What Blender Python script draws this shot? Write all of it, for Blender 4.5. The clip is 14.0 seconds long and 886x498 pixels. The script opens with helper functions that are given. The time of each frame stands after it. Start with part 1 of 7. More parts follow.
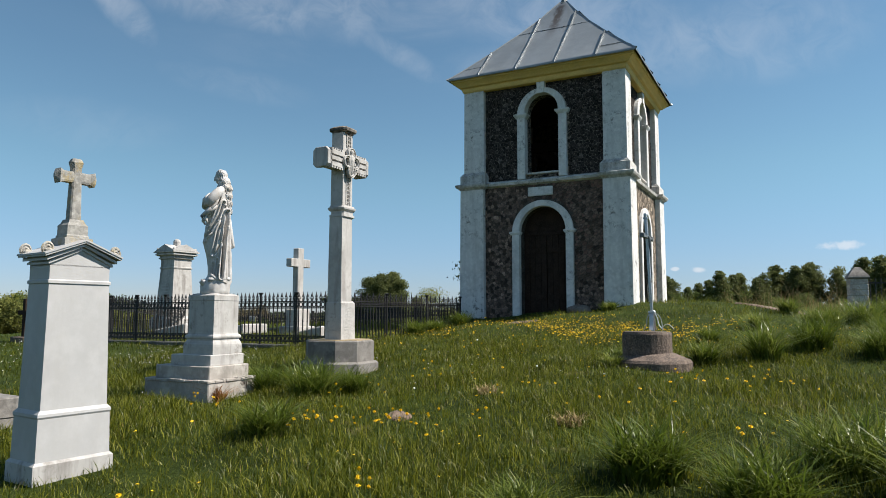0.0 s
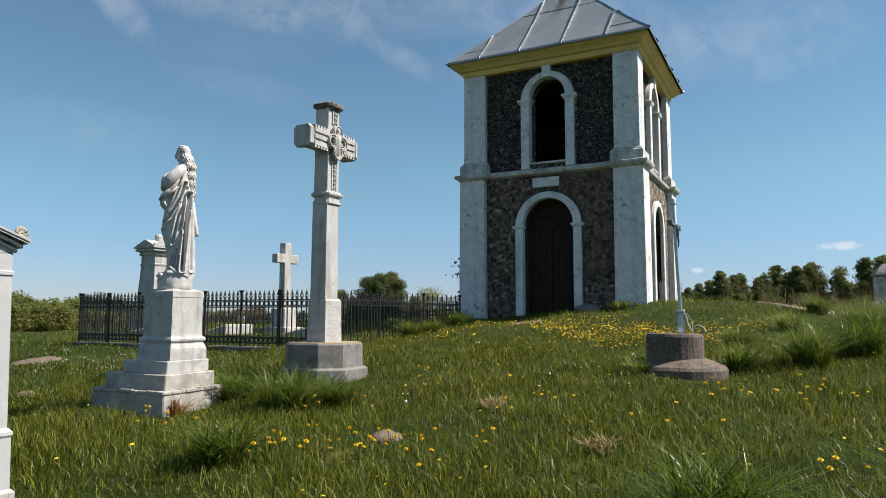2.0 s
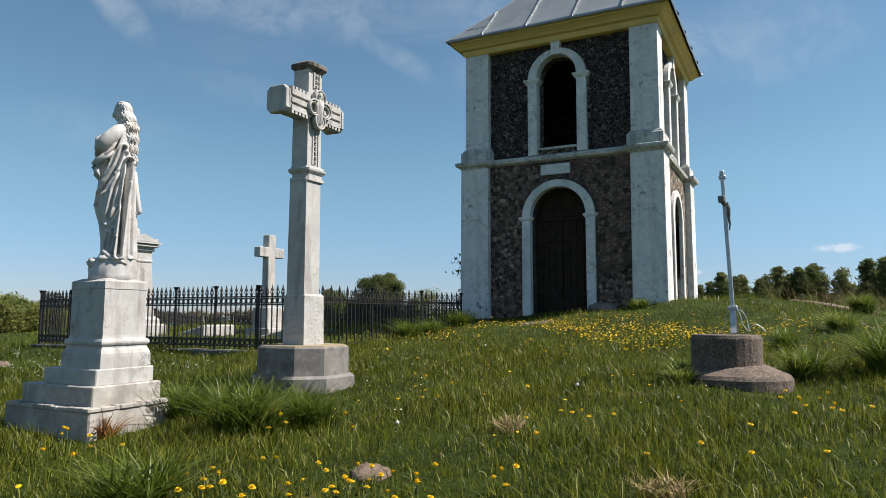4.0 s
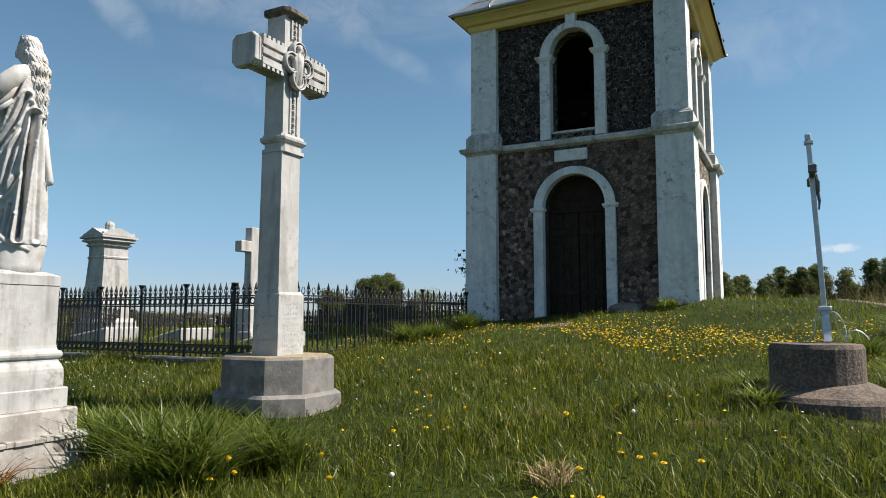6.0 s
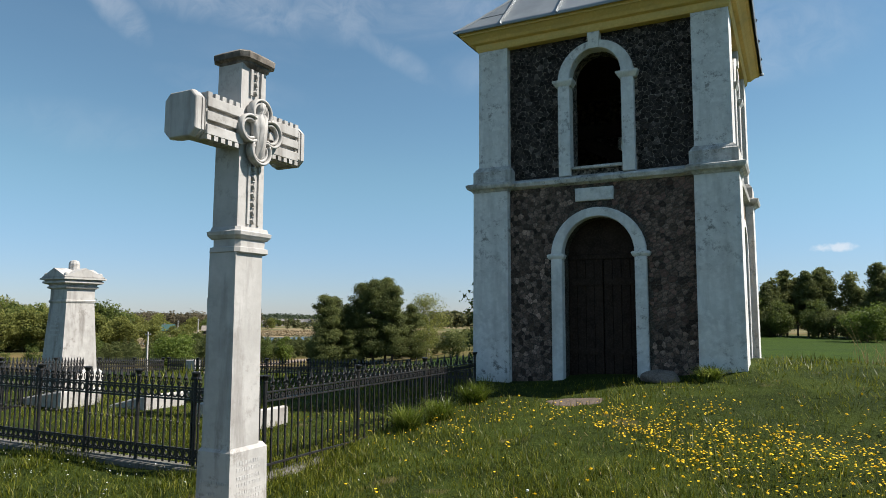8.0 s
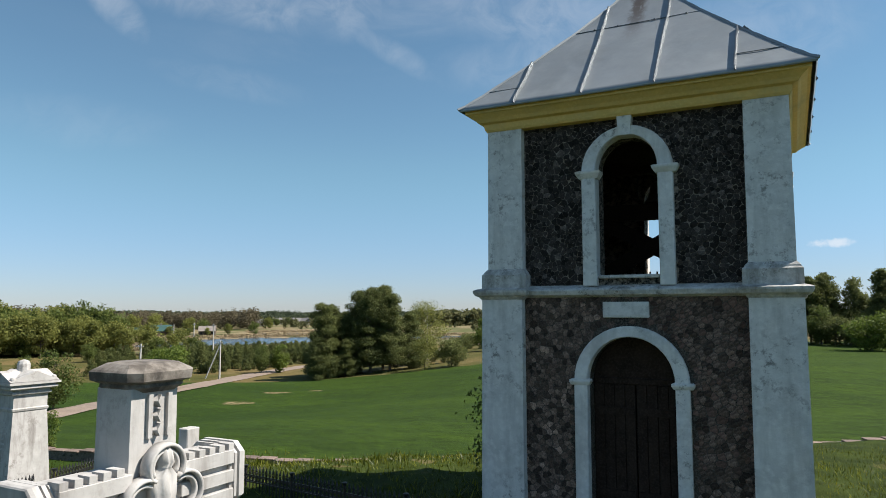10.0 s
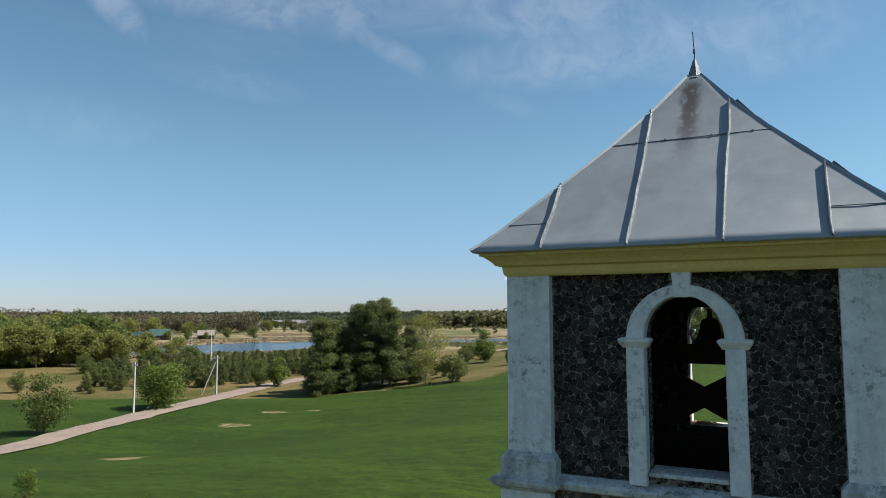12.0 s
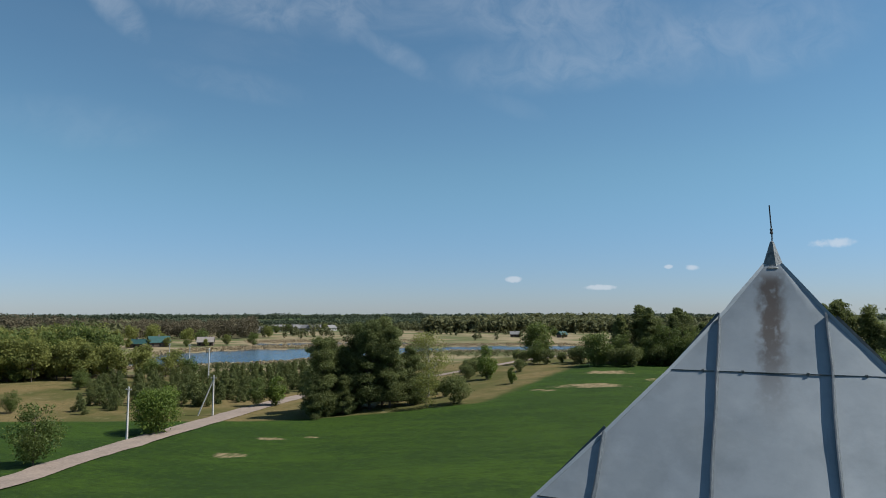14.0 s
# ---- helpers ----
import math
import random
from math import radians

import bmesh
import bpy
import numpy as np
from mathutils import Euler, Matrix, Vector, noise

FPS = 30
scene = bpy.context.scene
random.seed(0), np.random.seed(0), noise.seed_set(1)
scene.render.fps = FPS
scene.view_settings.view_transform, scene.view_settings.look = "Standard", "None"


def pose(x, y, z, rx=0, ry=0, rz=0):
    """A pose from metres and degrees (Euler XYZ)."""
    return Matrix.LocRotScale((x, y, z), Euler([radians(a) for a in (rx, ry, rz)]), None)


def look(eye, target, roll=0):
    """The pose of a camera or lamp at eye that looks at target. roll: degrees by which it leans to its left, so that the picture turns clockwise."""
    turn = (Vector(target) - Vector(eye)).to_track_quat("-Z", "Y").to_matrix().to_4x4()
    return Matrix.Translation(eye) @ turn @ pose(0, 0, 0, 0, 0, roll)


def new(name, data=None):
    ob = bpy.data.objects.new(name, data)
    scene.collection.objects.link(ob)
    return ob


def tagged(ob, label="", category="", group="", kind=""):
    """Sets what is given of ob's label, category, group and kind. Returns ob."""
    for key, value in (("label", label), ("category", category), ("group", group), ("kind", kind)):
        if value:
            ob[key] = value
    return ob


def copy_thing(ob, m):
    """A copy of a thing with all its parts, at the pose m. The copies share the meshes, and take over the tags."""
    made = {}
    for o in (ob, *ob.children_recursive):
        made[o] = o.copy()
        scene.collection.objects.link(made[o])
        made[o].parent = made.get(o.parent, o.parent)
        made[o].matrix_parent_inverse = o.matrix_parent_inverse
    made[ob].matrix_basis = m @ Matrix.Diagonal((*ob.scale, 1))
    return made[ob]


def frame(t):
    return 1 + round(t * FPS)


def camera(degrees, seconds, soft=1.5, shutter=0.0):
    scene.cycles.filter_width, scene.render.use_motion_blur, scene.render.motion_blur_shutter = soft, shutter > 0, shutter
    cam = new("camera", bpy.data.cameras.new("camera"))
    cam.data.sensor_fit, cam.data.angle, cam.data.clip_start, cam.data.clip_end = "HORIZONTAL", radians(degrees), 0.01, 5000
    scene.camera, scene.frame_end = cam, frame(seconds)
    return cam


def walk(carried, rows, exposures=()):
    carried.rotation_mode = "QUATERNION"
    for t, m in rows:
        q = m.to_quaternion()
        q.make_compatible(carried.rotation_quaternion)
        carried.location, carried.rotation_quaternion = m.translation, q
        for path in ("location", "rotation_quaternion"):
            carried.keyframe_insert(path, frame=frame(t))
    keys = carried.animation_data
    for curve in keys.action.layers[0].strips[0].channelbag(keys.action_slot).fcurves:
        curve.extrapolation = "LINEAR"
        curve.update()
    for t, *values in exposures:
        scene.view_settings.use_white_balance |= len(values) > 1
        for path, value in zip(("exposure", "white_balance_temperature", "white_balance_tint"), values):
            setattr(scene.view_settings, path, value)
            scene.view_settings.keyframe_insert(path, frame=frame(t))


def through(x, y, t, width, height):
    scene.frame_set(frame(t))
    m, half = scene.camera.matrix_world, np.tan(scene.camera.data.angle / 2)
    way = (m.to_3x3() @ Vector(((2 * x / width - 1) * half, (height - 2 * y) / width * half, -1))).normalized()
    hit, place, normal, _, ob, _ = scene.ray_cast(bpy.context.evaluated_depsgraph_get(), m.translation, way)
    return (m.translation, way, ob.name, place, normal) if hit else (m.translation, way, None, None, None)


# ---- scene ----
# seconds, place in metres, yaw, pitch and roll in degrees
cam = camera(66.06, 14.0, 0.9)
ROWS = [
    (0.0, 6.235, -20.185, -0.103, 27.59, 5.39, -0.12),
    (0.5, 6.114, -19.917, -0.095, 27.58, 5.38, -0.14),
    (1.0, 5.962, -19.652, -0.105, 27.55, 5.40, -0.14),
    (1.5, 5.793, -19.352, -0.108, 27.52, 5.42, -0.14),
    (2.0, 5.644, -19.027, -0.118, 27.48, 5.42, -0.15),
    (2.5, 5.467, -18.682, -0.127, 27.44, 5.48, -0.17),
    (3.0, 5.293, -18.358, -0.144, 27.39, 5.52, -0.19),
    (5.5, 4.280, -16.602, -0.184, 27.33, 5.62, -0.10),
    (6.0, 4.093, -16.276, -0.148, 27.31, 5.63, -0.11),
    (6.5, 3.896, -15.915, -0.001, 27.28, 5.63, -0.13),
    (7.0, 3.665, -15.581, 0.275, 27.24, 5.61, -0.14),
    (7.5, 3.403, -15.186, 0.614, 27.23, 5.58, -0.14),
    (8.0, 3.187, -14.777, 1.034, 27.20, 5.53, -0.13),
    (10.5, 2.054, -12.851, 3.889, 27.01, 5.14, 0.02),
    (11.0, 1.809, -12.431, 4.533, 27.00, 5.10, 0.06),
    (11.5, 1.516, -11.937, 5.246, 27.00, 5.09, 0.08),
    (12.0, 1.250, -11.483, 5.924, 27.04, 5.12, 0.09),
    (12.5, 0.986, -10.936, 6.675, 27.08, 5.14, 0.07),
    (13.0, 0.737, -10.496, 7.385, 27.10, 5.18, 0.06),
    (13.5, 0.479, -10.012, 8.194, 27.11, 5.22, 0.06),
    (14.0, 0.205, -9.561, 9.113, 27.11, 5.24, 0.04),
]
walk(cam, [(t, pose(x, y, z, 90 + pitch, roll, yaw)) for t, x, y, z, yaw, pitch, roll in ROWS],
     [(0.0, 0.72, 6600, 10), (8.0, 0.78, 6640, 10), (11.0, 0.80, 6560, 10), (12.5, 0.70, 6390, 9), (14.0, 0.40, 6120, 8)])
# ---- end camera ----

# ---------------------------------------------------------------- light
SUN_AZ, SUN_EL = 24.0, 51.0          # degrees from +x towards +y, and above the ground
world = bpy.data.worlds.new("sky")
scene.world = world
world.use_nodes = True
wn, wl = world.node_tree.nodes, world.node_tree.links
wn.clear()
w_out = wn.new("ShaderNodeOutputWorld")
w_bg = wn.new("ShaderNodeBackground")
w_sky = wn.new("ShaderNodeTexSky")
w_sky.sky_type = "NISHITA"
w_sky.sun_disc = False
w_sky.sun_elevation = radians(SUN_EL)
w_sky.sun_rotation = radians(90 - SUN_AZ)
w_sky.altitude = 150
w_sky.air_density = 1.0
w_sky.dust_density = 0.15
w_sky.ozone_density = 2.4
w_bg.inputs["Strength"].default_value = 0.062


def w_math(op, a, b=None, clamp=False):
    n = wn.new("ShaderNodeMath")
    n.operation, n.use_clamp = op, clamp
    for i, v in enumerate((a, b)):
        if v is None:
            continue
        if isinstance(v, (int, float)):
            n.inputs[i].default_value = v
        else:
            wl.new(v, n.inputs[i])
    return n.outputs[0]


def w_noise(vector, scale, detail, rough=0.55, distortion=0.0):
    n = wn.new("ShaderNodeTexNoise")
    n.inputs["Scale"].default_value = scale
    n.inputs["Detail"].default_value = detail
    n.inputs["Roughness"].default_value = rough
    n.inputs["Distortion"].default_value = distortion
    wl.new(vector, n.inputs["Vector"])
    return n.outputs["Fac"]


def w_ramp(value, lo, hi):
    n = wn.new("ShaderNodeMapRange")
    n.interpolation_type = "SMOOTHSTEP"
    n.inputs["From Min"].default_value, n.inputs["From Max"].default_value = lo, hi
    wl.new(value, n.inputs["Value"])
    return n.outputs["Result"]


# thin high cloud: the sky's dome laid flat at one height and streaked
w_co = wn.new("ShaderNodeTexCoord")
w_sep = wn.new("ShaderNodeSeparateXYZ")
wl.new(w_co.outputs["Generated"], w_sep.inputs[0])
w_up = w_math("MAXIMUM", w_sep.outputs["Z"], 0.02)
w_flat = wn.new("ShaderNodeCombineXYZ")
wl.new(w_math("DIVIDE", w_sep.outputs["X"], w_up), w_flat.inputs[0])
wl.new(w_math("DIVIDE", w_sep.outputs["Y"], w_up), w_flat.inputs[1])
w_map = wn.new("ShaderNodeMapping")
w_map.inputs["Rotation"].default_value = (0, 0, radians(-20))
w_map.inputs["Scale"].default_value = (0.75, 0.85, 1)
w_map.inputs["Location"].default_value = (0.2, 4.1, 0)
wl.new(w_flat.outputs[0], w_map.inputs[0])
streak = w_ramp(w_noise(w_map.outputs[0], 1.6, 8, 0.62, 0.6), 0.42, 0.74)
patch = w_ramp(w_noise(w_map.outputs[0], 0.55, 3), 0.36, 0.60)
high = w_ramp(w_sep.outputs["Z"], 0.30, 0.50)
veil = w_math("MULTIPLY", w_math("MULTIPLY", streak, patch), high)
# wisps of cirrus over the lake: laid out on a plane to the north-west; across, up, half length, half width, slant, strength
def w_dot(direction):
    n = wn.new("ShaderNodeVectorMath")
    n.operation = "DOT_PRODUCT"
    wl.new(w_co.outputs["Generated"], n.inputs[0])
    n.inputs[1].default_value = direction
    return n.outputs["Value"]


NW = radians(27.2)
ahead = w_math("MAXIMUM", w_dot((-math.sin(NW), math.cos(NW), 0)), 0.05)
across = w_math("DIVIDE", w_dot((math.cos(NW), math.sin(NW), 0)), ahead)
above = w_math("DIVIDE", w_sep.outputs["Z"], ahead)
w_plane = wn.new("ShaderNodeCombineXYZ")
wl.new(across, w_plane.inputs[0])
wl.new(above, w_plane.inputs[1])
fray = w_math("MULTIPLY", w_math("SUBTRACT", w_noise(w_plane.outputs[0], 5.0, 7, 0.6, 0.7), 0.5), 2.6)
fine_fray = w_noise(w_plane.outputs[0], 16.0, 6, 0.62, 1.0)
wisps = None
for cu, cv, hl, hw, slant, power in ((-0.505, 0.475, 0.070, 0.026, -50, 0.75), (-0.26, 0.475, 0.22, 0.045, -8, 0.62), (-0.075, 0.392, 0.070, 0.018, -33, 0.48), (0.17, 0.455, 0.20, 0.055, -6, 0.62), (0.26, 0.395, 0.24, 0.045, 8, 0.55),
                                       (0.14, 0.375, 0.045, 0.016, -38, 0.45), (-0.32, 0.345, 0.10, 0.022, -12, 0.22), (0.48, 0.42, 0.18, 0.06, 12, 0.45), (-0.55, 0.285, 0.14, 0.035, -6, 0.16), (0.10, 0.31, 0.05, 0.014, -20, 0.14)):
    du, dv = w_math("SUBTRACT", across, cu), w_math("SUBTRACT", above, cv)
    c, q = math.cos(radians(slant)), math.sin(radians(slant))
    p1 = w_math("DIVIDE", w_math("ADD", w_math("MULTIPLY", du, c), w_math("MULTIPLY", dv, q)), hl)
    p2 = w_math("DIVIDE", w_math("SUBTRACT", w_math("MULTIPLY", dv, c), w_math("MULTIPLY", du, q)), hw)
    r2 = w_math("ADD", w_math("ADD", w_math("MULTIPLY", p1, p1), w_math("MULTIPLY", p2, p2)), fray)
    one = w_math("MULTIPLY", w_ramp(r2, 1.9, -0.3), power)
    wisps = one if wisps is None else w_math("MAXIMUM", wisps, one)
wisps = w_math("MULTIPLY", w_math("MULTIPLY", wisps, w_ramp(fine_fray, 0.15, 0.75)), w_ramp(ahead, 0.2, 0.4))
veil = w_math("MAXIMUM", veil, wisps)
# a few small fair-weather clouds low over the fields: direction and half size
ragged = w_math("MULTIPLY", w_math("SUBTRACT", w_noise(w_co.outputs["Generated"], 60.0, 6, 0.6), 0.5), 3.2)
puff = None
for cx, cz, hx, hz in ((0.049, 0.087, 0.026, 0.0065), (-0.360, 0.0465, 0.011, 0.0045), (-0.246, 0.034, 0.024, 0.004), (-0.121, 0.060, 0.010, 0.0045), (-0.152, 0.062, 0.006, 0.003), (0.62, 0.09, 0.03, 0.008), (0.75, 0.07, 0.04, 0.007)):
    dx = w_math("DIVIDE", w_math("SUBTRACT", w_sep.outputs["X"], cx), hx)
    dz = w_math("DIVIDE", w_math("SUBTRACT", w_sep.outputs["Z"], cz), hz)
    q = w_math("ADD", w_math("MULTIPLY", dx, dx), w_math("MULTIPLY", dz, dz))
    puff = q if puff is None else w_math("MINIMUM", puff, q)
puff = w_math("MULTIPLY", w_ramp(w_math("ADD", puff, ragged), 1.3, 0.1), w_ramp(w_sep.outputs["Y"], 0.0, 0.1))
cover = w_math("MAXIMUM", w_math("MULTIPLY", veil, 0.34), w_math("MULTIPLY", puff, 0.55))
w_mix = wn.new("ShaderNodeMix")
w_mix.data_type = "RGBA"
w_mix.inputs["B"].default_value = (8.6, 8.8, 9.2, 1)
wl.new(cover, w_mix.inputs["Factor"])
w_tint = wn.new("ShaderNodeMix")
w_tint.data_type, w_tint.blend_type = "RGBA", "MULTIPLY"
w_tint.inputs["Factor"].default_value = 1.0
w_low = wn.new("ShaderNodeMix")
w_low.data_type = "RGBA"
w_low.inputs["A"].default_value, w_low.inputs["B"].default_value = (0.68, 0.805, 1.14, 1), (0.96, 1.17, 1.12, 1)
wl.new(w_ramp(w_sep.outputs["Z"], 0.0, 0.22), w_low.inputs["Factor"])
wl.new(w_low.outputs["Result"], w_tint.inputs["B"])
wl.new(w_sky.outputs[0], w_tint.inputs["A"])
wl.new(w_tint.outputs["Result"], w_mix.inputs["A"])
wl.new(w_mix.outputs["Result"], w_bg.inputs["Color"])
wl.new(w_bg.outputs[0], w_out.inputs[0])

sun_data = bpy.data.lights.new("sun", "SUN")
sun_data.energy = 5.0
sun_data.angle = radians(0.53)
sun_data.color = (1.0, 0.955, 0.88)
sun = new("sun", sun_data)
sun_dir = Vector((math.cos(radians(SUN_AZ)) * math.cos(radians(SUN_EL)), math.sin(radians(SUN_AZ)) * math.cos(radians(SUN_EL)), math.sin(radians(SUN_EL))))
sun.matrix_world = look(sun_dir * 60, (0, 0, 0))


# ---------------------------------------------------------------- materials
def material(name, base, dark=None, light=None, rough=0.8, metal=0.0, scale=3.0, fine=40.0, bump=0.3, bump_scale=60.0, contrast=(0.35, 0.65), stain=None, stain_amount=0.5, stain_scale=1.2, spread=0.0, spec=0.5, depth=0.01, streak=None, fleck=None):
    """Base colour broken by coarse patches and fine grain, stains, relief and an optional tone per object."""
    m = bpy.data.materials.new(name)
    m.use_nodes = True
    n, l = m.node_tree.nodes, m.node_tree.links
    b = n["Principled BSDF"]
    co = n.new("ShaderNodeTexCoord")
    vec = co.outputs["Object"]

    def tex(sc, det=6, r=0.6):
        t = n.new("ShaderNodeTexNoise")
        t.inputs["Scale"].default_value, t.inputs["Detail"].default_value, t.inputs["Roughness"].default_value = sc, det, r
        l.new(vec, t.inputs["Vector"])
        return t.outputs["Fac"]

    def ramp(v, lo, hi):
        t = n.new("ShaderNodeMapRange")
        t.inputs["From Min"].default_value, t.inputs["From Max"].default_value = lo, hi
        l.new(v, t.inputs["Value"])
        return t.outputs["Result"]

    def mix(f, a, c):
        t = n.new("ShaderNodeMix")
        t.data_type = "RGBA"
        for key, v in (("Factor", f), ("A", a), ("B", c)):
            if isinstance(v, (int, float)):
                t.inputs[key].default_value = v
            elif isinstance(v, tuple):
                t.inputs[key].default_value = (*v, 1)
            else:
                l.new(v, t.inputs[key])
        return t.outputs["Result"]

    dark = dark or tuple(c * 0.7 for c in base)
    light = light or tuple(min(1, c * 1.2) for c in base)
    col = mix(ramp(tex(scale), *contrast), dark, base)
    col = mix(ramp(tex(fine, 4), 0.45, 0.8), col, light)
    if stain:
        f = n.new("ShaderNodeMath")
        f.operation = "MULTIPLY"
        l.new(ramp(tex(stain_scale, 9, 0.7), 0.5, 0.68), f.inputs[0])
        f.inputs[1].default_value = stain_amount
        col = mix(f.outputs[0], col, stain)
    def times(a, c):
        t = n.new("ShaderNodeMath")
        t.operation = "MULTIPLY"
        l.new(a, t.inputs[0])
        if isinstance(c, (int, float)):
            t.inputs[1].default_value = c
        else:
            l.new(c, t.inputs[1])
        return t.outputs[0]

    if streak:                                 # rain streaks: colour, amount, scale
        t = n.new("ShaderNodeTexNoise")
        t.inputs["Scale"].default_value, t.inputs["Detail"].default_value, t.inputs["Roughness"].default_value = streak[2], 8, 0.65
        mp = n.new("ShaderNodeMapping")
        mp.inputs["Scale"].default_value = (1, 1, 0.14)
        l.new(vec, mp.inputs[0])
        l.new(mp.outputs[0], t.inputs["Vector"])
        col = mix(times(ramp(t.outputs["Fac"], 0.50, 0.70), streak[1]), col, streak[0])
    if fleck:                                  # flaked paint in patches: colour, amount, scale
        f = times(ramp(tex(fleck[2], 10, 0.78), 0.53, 0.60), ramp(tex(fleck[2] * 0.13, 4), 0.44, 0.62))
        col = mix(times(f, fleck[1]), col, fleck[0])
    if spread:
        info = n.new("ShaderNodeObjectInfo")
        hsv = n.new("ShaderNodeHueSaturation")
        mr = n.new("ShaderNodeMapRange")
        l.new(info.outputs["Random"], mr.inputs["Value"])
        mr.inputs["To Min"].default_value, mr.inputs["To Max"].default_value = 1 - spread, 1 + spread
        l.new(mr.outputs["Result"], hsv.inputs["Value"])
        l.new(col, hsv.inputs["Color"])
        col = hsv.outputs["Color"]
    l.new(col, b.inputs["Base Color"])
    b.inputs["Metallic"].default_value = metal
    b.inputs["Specular IOR Level"].default_value = spec
    rr = n.new("ShaderNodeMapRange")
    l.new(tex(scale * 2.3, 5), rr.inputs["Value"])
    rr.inputs["To Min"].default_value, rr.inputs["To Max"].default_value = max(0.02, rough - 0.12), min(1, rough + 0.12)
    l.new(rr.outputs["Result"], b.inputs["Roughness"])
    if bump:
        bp = n.new("ShaderNodeBump")
        bp.inputs["Strength"].default_value, bp.inputs["Distance"].default_value = bump, depth
        l.new(tex(bump_scale, 8, 0.65), bp.inputs["Height"])
        l.new(bp.outputs[0], b.inputs["Normal"])
    return m


def leafy(name, dark, light, rough=0.6, through=0.25, stuff=True, mid=None):
    """Leaves and blades: tone varies from piece to piece, and light passes through a little."""
    m = bpy.data.materials.new(name)
    m.use_nodes = True
    n, l = m.node_tree.nodes, m.node_tree.links
    b = n["Principled BSDF"]
    geo = n.new("ShaderNodeNewGeometry")
    info = n.new("ShaderNodeObjectInfo")
    add = n.new("ShaderNodeMath")
    add.operation = "MULTIPLY_ADD"
    l.new(info.outputs["Random"], add.inputs[0])
    add.inputs[1].default_value = 0.35
    sc = n.new("ShaderNodeMath")
    sc.operation = "MULTIPLY"
    l.new(geo.outputs["Random Per Island"], sc.inputs[0])
    sc.inputs[1].default_value = 0.65
    l.new(sc.outputs[0], add.inputs[2])
    cr = n.new("ShaderNodeValToRGB")
    cr.color_ramp.elements[0].color = (*dark, 1)
    cr.color_ramp.elements[1].color = (*light, 1)
    if mid:
        e = cr.color_ramp.elements.new(0.5)
        e.color = (*mid, 1)
    l.new(add.outputs[0], cr.inputs[0])
    l.new(cr.outputs[0], b.inputs["Base Color"])
    b.inputs["Roughness"].default_value = rough
    b.inputs["Specular IOR Level"].default_value = 0.25
    if through:
        tr = n.new("ShaderNodeBsdfTranslucent")
        l.new(cr.outputs[0], tr.inputs["Color"])
        mx = n.new("ShaderNodeMixShader")
        mx.inputs[0].default_value = through
        l.new(b.outputs[0], mx.inputs[1])
        l.new(tr.outputs[0], mx.inputs[2])
        l.new(mx.outputs[0], n["Material Output"].inputs["Surface"])
    return m


M_PLASTER = material("whitewash", (0.70, 0.685, 0.66), (0.55, 0.54, 0.525), (0.77, 0.755, 0.73), 0.85, scale=1.4, fine=10, bump=0.5, bump_scale=22, stain=(0.36, 0.36, 0.35), stain_amount=0.35, stain_scale=2.0, depth=0.015, streak=((0.30, 0.295, 0.28), 0.45, 3.5), fleck=((0.13, 0.12, 0.11), 0.85, 7.0))
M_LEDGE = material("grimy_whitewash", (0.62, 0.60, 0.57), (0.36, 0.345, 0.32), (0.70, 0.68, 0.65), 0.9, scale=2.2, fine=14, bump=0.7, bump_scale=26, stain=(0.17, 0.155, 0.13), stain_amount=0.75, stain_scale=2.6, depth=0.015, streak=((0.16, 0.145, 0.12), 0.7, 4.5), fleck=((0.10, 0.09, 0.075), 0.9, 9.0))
M_YELLOW = material("yellow_plaster", (0.74, 0.51, 0.165), (0.64, 0.44, 0.14), (0.79, 0.57, 0.22), 0.85, scale=1.2, fine=20, bump=0.25, stain=(0.30, 0.24, 0.12), stain_amount=0.4)
M_MORTAR = material("mortar_dark", (0.085, 0.070, 0.058), (0.030, 0.026, 0.022), (0.20, 0.175, 0.15), 0.95, scale=4, fine=30, bump=0.8, bump_scale=30, depth=0.02, spec=0.1)
M_MORTAR_UP = material("mortar_pale", (0.24, 0.20, 0.165), (0.012, 0.011, 0.010), (0.38, 0.33, 0.28), 0.95, scale=9, fine=34, contrast=(0.47, 0.60), bump=0.8, bump_scale=30, depth=0.02, spec=0.1)
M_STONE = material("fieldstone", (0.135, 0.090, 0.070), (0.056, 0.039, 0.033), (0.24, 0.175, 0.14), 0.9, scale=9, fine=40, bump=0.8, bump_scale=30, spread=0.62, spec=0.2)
# fieldstone made lighter in colour to carry the sun on the side walls
M_STONE_SIDE = material("sun_lightened_fieldstone", (0.21, 0.165, 0.125), (0.10, 0.08, 0.062), (0.32, 0.26, 0.205), 0.9, scale=9, fine=40, bump=0.8, bump_scale=30, spread=0.5, spec=0.2)
M_STONE_RED = material("fieldstone_red", (0.15, 0.09, 0.07), (0.08, 0.05, 0.042), (0.22, 0.14, 0.115), 0.9, scale=9, fine=40, bump=0.8, bump_scale=30, spread=0.5, spec=0.2)
M_STONE_UP = material("dark_stone", (0.032, 0.026, 0.024), (0.016, 0.014, 0.013), (0.075, 0.060, 0.052), 0.9, scale=9, fine=60, bump=0.8, bump_scale=40, spread=0.5, spec=0.15)
M_ZINC = material("galvanised_sheet", (0.285, 0.305, 0.315), (0.245, 0.265, 0.275), (0.315, 0.335, 0.345), 0.45, metal=0.5, scale=0.6, fine=2.5, bump=0.2, bump_scale=1.1, depth=0.03, stain=(0.20, 0.215, 0.215), stain_amount=0.4, stain_scale=1.5)
